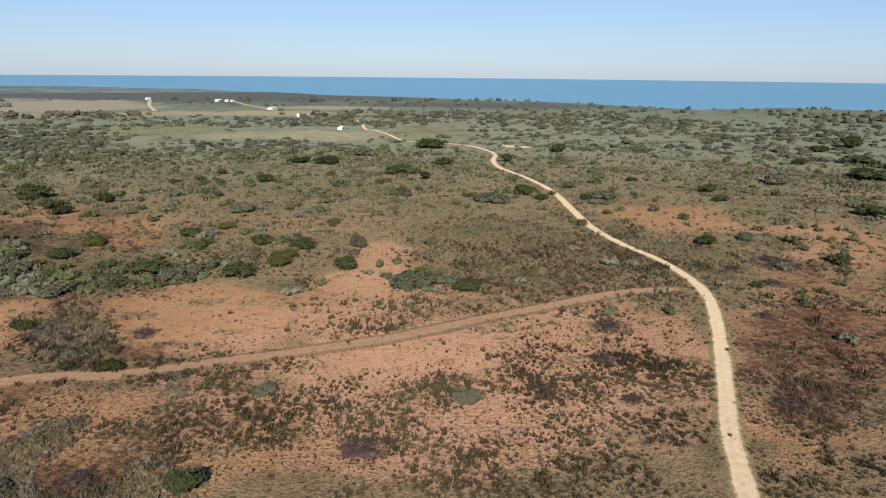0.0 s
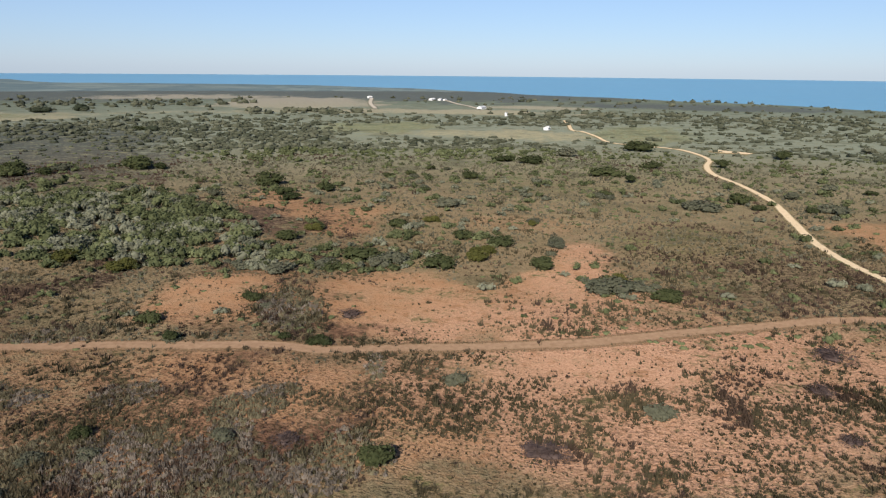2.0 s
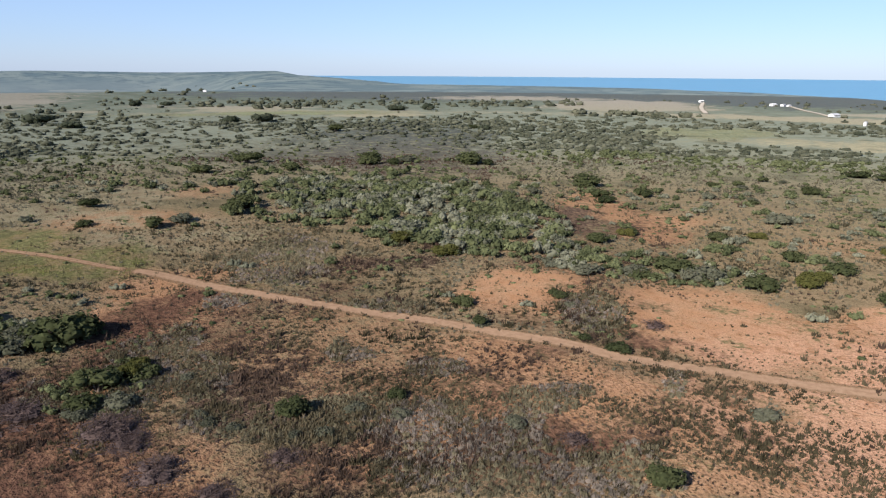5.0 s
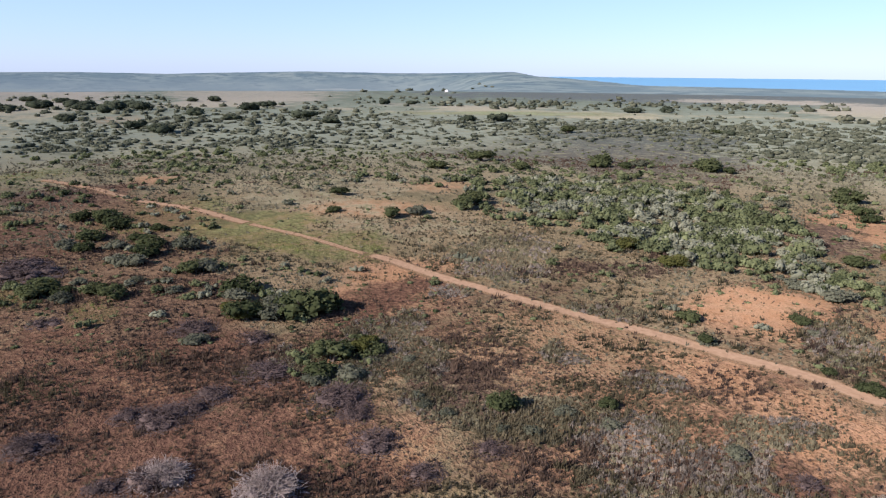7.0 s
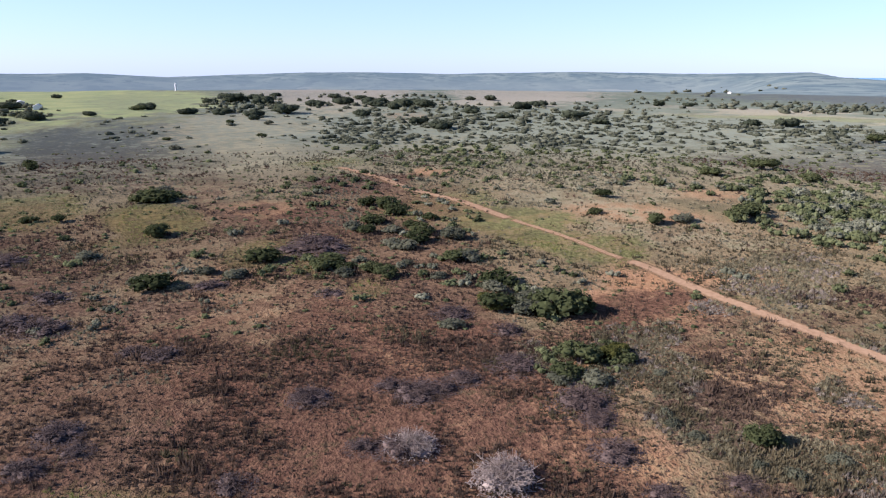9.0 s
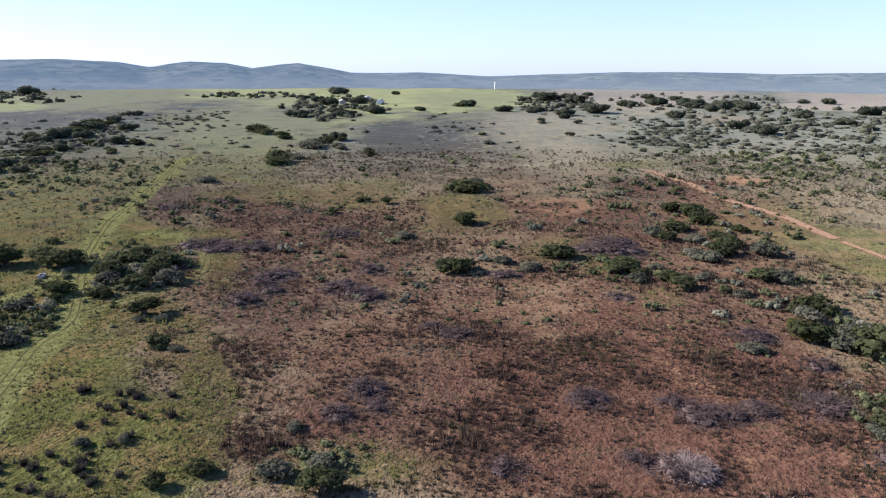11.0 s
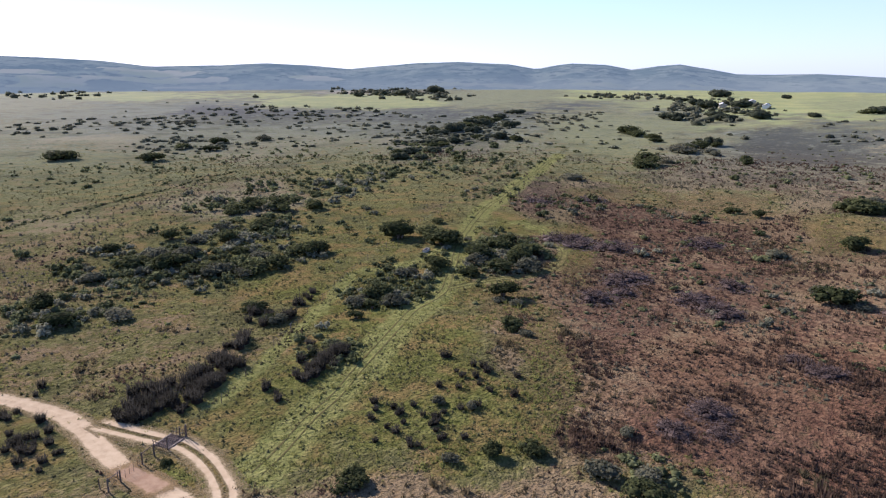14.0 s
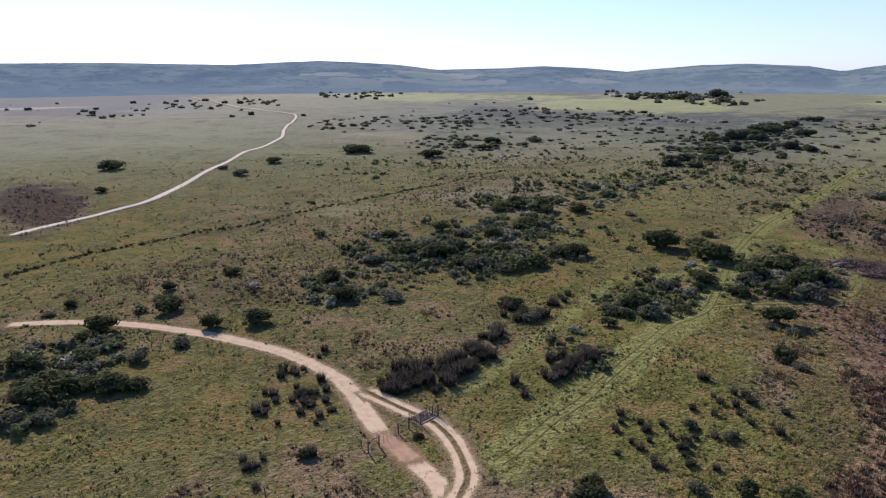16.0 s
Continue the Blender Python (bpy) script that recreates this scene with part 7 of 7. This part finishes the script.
def wire_gate(p, q, height):
    """A slack farm gate of wires and light droppers, standing closed."""
    base = at_ground(*p)
    top = new("wire_gate")
    top.location = base
    d = at_ground(*q) - base
    for k in (0.2, 0.45, 0.7, 0.95):
        bm = bmesh.new()
        rod(bm, Vector((0, 0, height * k)), d + Vector((0, 0, height * k)), 0.012, None, 4)
        part("wire", bm, M_WIRE, top)
    for t in (0.2, 0.4, 0.6, 0.8):
        bm = bmesh.new()
        rod(bm, d * t + Vector((0, 0, 0.08)), d * t + Vector((0, 0, height)), 0.025, 0.022, 5)
        part("dropper", bm, M_POST, top)
    return tagged(top, "slack closed wire gate with wooden droppers across the track", "gate")


wire_gate((-23.1, -81.6), (-26.4, -83.8), 1.25)


def cattle_grid(x, y, ahead):
    """Steel rails over a dark slab that stands for the shade below, a pale kerb at each end and a slatted wing on each
    side.
    """
    top = new("cattle_grid")
    top.matrix_basis = Matrix.Translation(at_ground(x, y, 0.12)) @ Matrix.Rotation(ahead, 4, "Z")
    # thin dark slab; the shade of a hollow is put into its colour
    bm = bmesh.new()
    box(bm, 0, 0, -0.18, 3.3, 2.3, 0.1, 0.02)
    part("shade_slab", bm, M_DARKPANE, top, "flat dark slab for the shade under the rails")
    for i in range(10):
        bm = bmesh.new()
        rod(bm, (-1.6, -1.0 + i * 0.222, 0.06), (1.6, -1.0 + i * 0.222, 0.06), 0.055, None, 8)
        part("rail", bm, M_RUST, top)
    for s in (-1, 1):
        bm = bmesh.new()
        box(bm, 0, s * 1.22, 0.0, 3.5, 0.28, 0.26, 0.03)
        part("kerb", bm, M_POST, top, "dark weathered kerb beam")
        wing = bmesh.new()
        for k in range(5):
            rod(wing, (s * 1.75, -1.0 + k * 0.5, -0.2), (s * (1.9 + 0.08 * k), -1.0 + k * 0.5, 1.15 - 0.06 * k), 0.05, 0.045, 6)
        rod(wing, (s * 1.85, -1.2, 0.9), (s * 2.05, 1.2, 0.75), 0.04, None, 6)
        rod(wing, (s * 1.8, -1.2, 0.4), (s * 1.95, 1.2, 0.35), 0.04, None, 6)
        part("wing", wing, M_POST, top, "slatted dark timber wing")
        bm = bmesh.new()
        rod(bm, (s * 1.8, 1.3, -0.3), (s * 1.8, 1.3, 1.9), 0.1, 0.09, 8)
        part("post", bm, M_POST, top)
    bm = bmesh.new()
    rod(bm, (-1.7, 1.25, -0.2), (-0.9, 1.9, 2.3), 0.07, 0.05, 7)
    part("pole", bm, M_POST, top, "dark pole leaning over the rails")
    return tagged(top, "steel-railed cattle grid with timber wings on the sandy loop", "cattle grid")


cattle_grid(-31.3, -87.0, math.atan2(-4.8, 2.3) + math.pi / 2)


def trough(x, y, turn):
    top = new("water_trough")
    top.matrix_basis = Matrix.Translation(at_ground(x, y)) @ Matrix.Rotation(turn, 4, "Z")
    bm = bmesh.new()
    for sx, sy, wx, wy in ((0, 0.5, 2.6, 0.16), (0, -0.5, 2.6, 0.16), (1.22, 0, 0.16, 0.84), (-1.22, 0, 0.16, 0.84)):
        box(bm, sx, sy, 0.3, wx, wy, 0.75, 0.03)
    part("basin", bm, M_CONCRETE, top)
    bm = bmesh.new()
    box(bm, 0, 0, 0.38, 2.28, 0.84, 0.04)
    part("water", bm, M_POST, top, "dark still water")
    return tagged(top, "open concrete drinking trough on green grass", "trough")


trough(-122.4, -136.5, 0.5)


# ---- farm buildings in the distance ----
def farmhouse(name, x, y, turn, long, deep, eaves, pitch, label, wall_mat=None, roof_mat=None, windows=4):
    """A gabled building: walls, framed windows with panes, a door and a sheet roof."""
    top = new(name)
    top.matrix_basis = Matrix.Translation(at_ground(x, y)) @ Matrix.Rotation(radians(turn), 4, "Z")
    bm = bmesh.new()
    l, d = long / 2, deep / 2
    ring = [(-d, -0.5), (d, -0.5), (d, eaves), (0, eaves + pitch), (-d, eaves)]
    ends = [[bm.verts.new((s * l, a, b)) for a, b in ring] for s in (-1, 1)]
    bm.faces.new(ends[0])
    bm.faces.new(ends[1][::-1])
    for i in range(5):
        j = (i + 1) % 5
        bm.faces.new((ends[0][j], ends[0][i], ends[1][i], ends[1][j]))
    bmesh.ops.recalc_face_normals(bm, faces=bm.faces)
    part("wall", bm, wall_mat or M_WHITE, top)
    for s in (-1, 1):
        bm = bmesh.new()
        slope = math.hypot(d + 0.4, pitch)
        m = Matrix.Translation((0, s * (d + 0.4) / 2, eaves + pitch / 2 + 0.12)) @ Matrix.Rotation(-s * math.atan2(pitch, d + 0.1), 4, "X")
        bmesh.ops.create_cube(bm, size=1, matrix=m @ Matrix.Diagonal((long + 0.8, slope, 0.12, 1)))
        part("roof_slope", bm, roof_mat or M_ROOF, top)
    for s in (-1, 1):
        for i in range(windows):
            cx = -l + long * (i + 0.75) / (windows + 0.5)
            tall = i == windows // 2
            fr = bmesh.new()
            h, z = (2.1, 1.05) if tall else (1.3, 1.6)
            box(fr, cx, s * (d + 0.03), z, 1.15, 0.08, h + 0.15, 0.01)
            w = part("door" if tall else "window", fr, M_ROOF, top)
            pn = bmesh.new()
            box(pn, cx, s * (d + 0.075), z, 0.95, 0.03, h - 0.05)
            part("panel" if tall else "pane", pn, M_DARKPANE, w)
    return tagged(top, label, "building")


farmhouse("farm_shed", -214.4, 895.2, 76, 13, 7, 2.4, 1.6, "long white-walled farm shed in pale fields")
farmhouse("farmhouse", -353.5, 1123.7, 72, 10, 6, 2.2, 1.3, "white farmhouse with pale roof on the coastal plain", roof_mat=M_WHITE)
farmhouse("farmhouse", -340.5, 1126.7, 82, 7, 5, 2.1, 1.2, "small white farm building beside the farmhouse", windows=3)
farmhouse("outbuilding", -330.5, 1121.0, 70, 5, 4, 2.0, 1.0, "grey-roofed outbuilding of the white farm", windows=2)
farmhouse("farmhouse", -475.0, 1150.4, 60, 7, 5, 2.2, 1.3, "white farmhouse at the end of a pale lane", roof_mat=M_WHITE)
farmhouse("cottage", -85.5, 593.4, 84, 6.6, 4.0, 2.0, 1.0, "low white cottage beside the sandy track", roof_mat=M_WHITE, windows=3)
farmhouse("pump_house", -161.0, 791.9, 80, 2.6, 2.6, 3.4, 0.7, "narrow white pump house standing in scrub", windows=1)
farmhouse("farmhouse", -892.3, -364.8, 20, 20, 9, 3.4, 2.4, "pale farmhouse half hidden among dark trees")
farmhouse("barn", -870.0, -410.0, 30, 18, 9, 3.6, 2.2, "grey-roofed barn among dark trees", M_CONCRETE)
farmhouse("barn", -1006.2, -431.8, 25, 25, 9, 3.2, 1.6, "long low grey barn in green pasture", M_CONCRETE)
farmhouse("farmhouse", -1392.8, 779.9, 150, 9, 7, 3.2, 2.0, "small white farmhouse on the far plain", roof_mat=M_WHITE)


def silo(x, y, radius, height):
    top = new("silo")
    top.location = at_ground(x, y)
    bm = bmesh.new()
    rod(bm, (0, 0, -0.5), (0, 0, height), radius, radius * 0.92, 24)
    part("shaft", bm, M_WHITE, top)
    bm = bmesh.new()
    rod(bm, (0, 0, height), (0, 0, height + radius * 0.8), radius, 0.2, 24)
    part("cap", bm, M_WHITE, top)
    for k in (0.25, 0.5, 0.75):
        bm = bmesh.new()
        rod(bm, (0, 0, height * k), (0, 0, height * k + 0.25), radius * 1.02, None, 24)
        part("hoop", bm, M_STEEL, top)
    return tagged(top, "slender white farm silo in the green fields", "silo")


silo(-1569.6, -363.0, 2.2, 14.0)
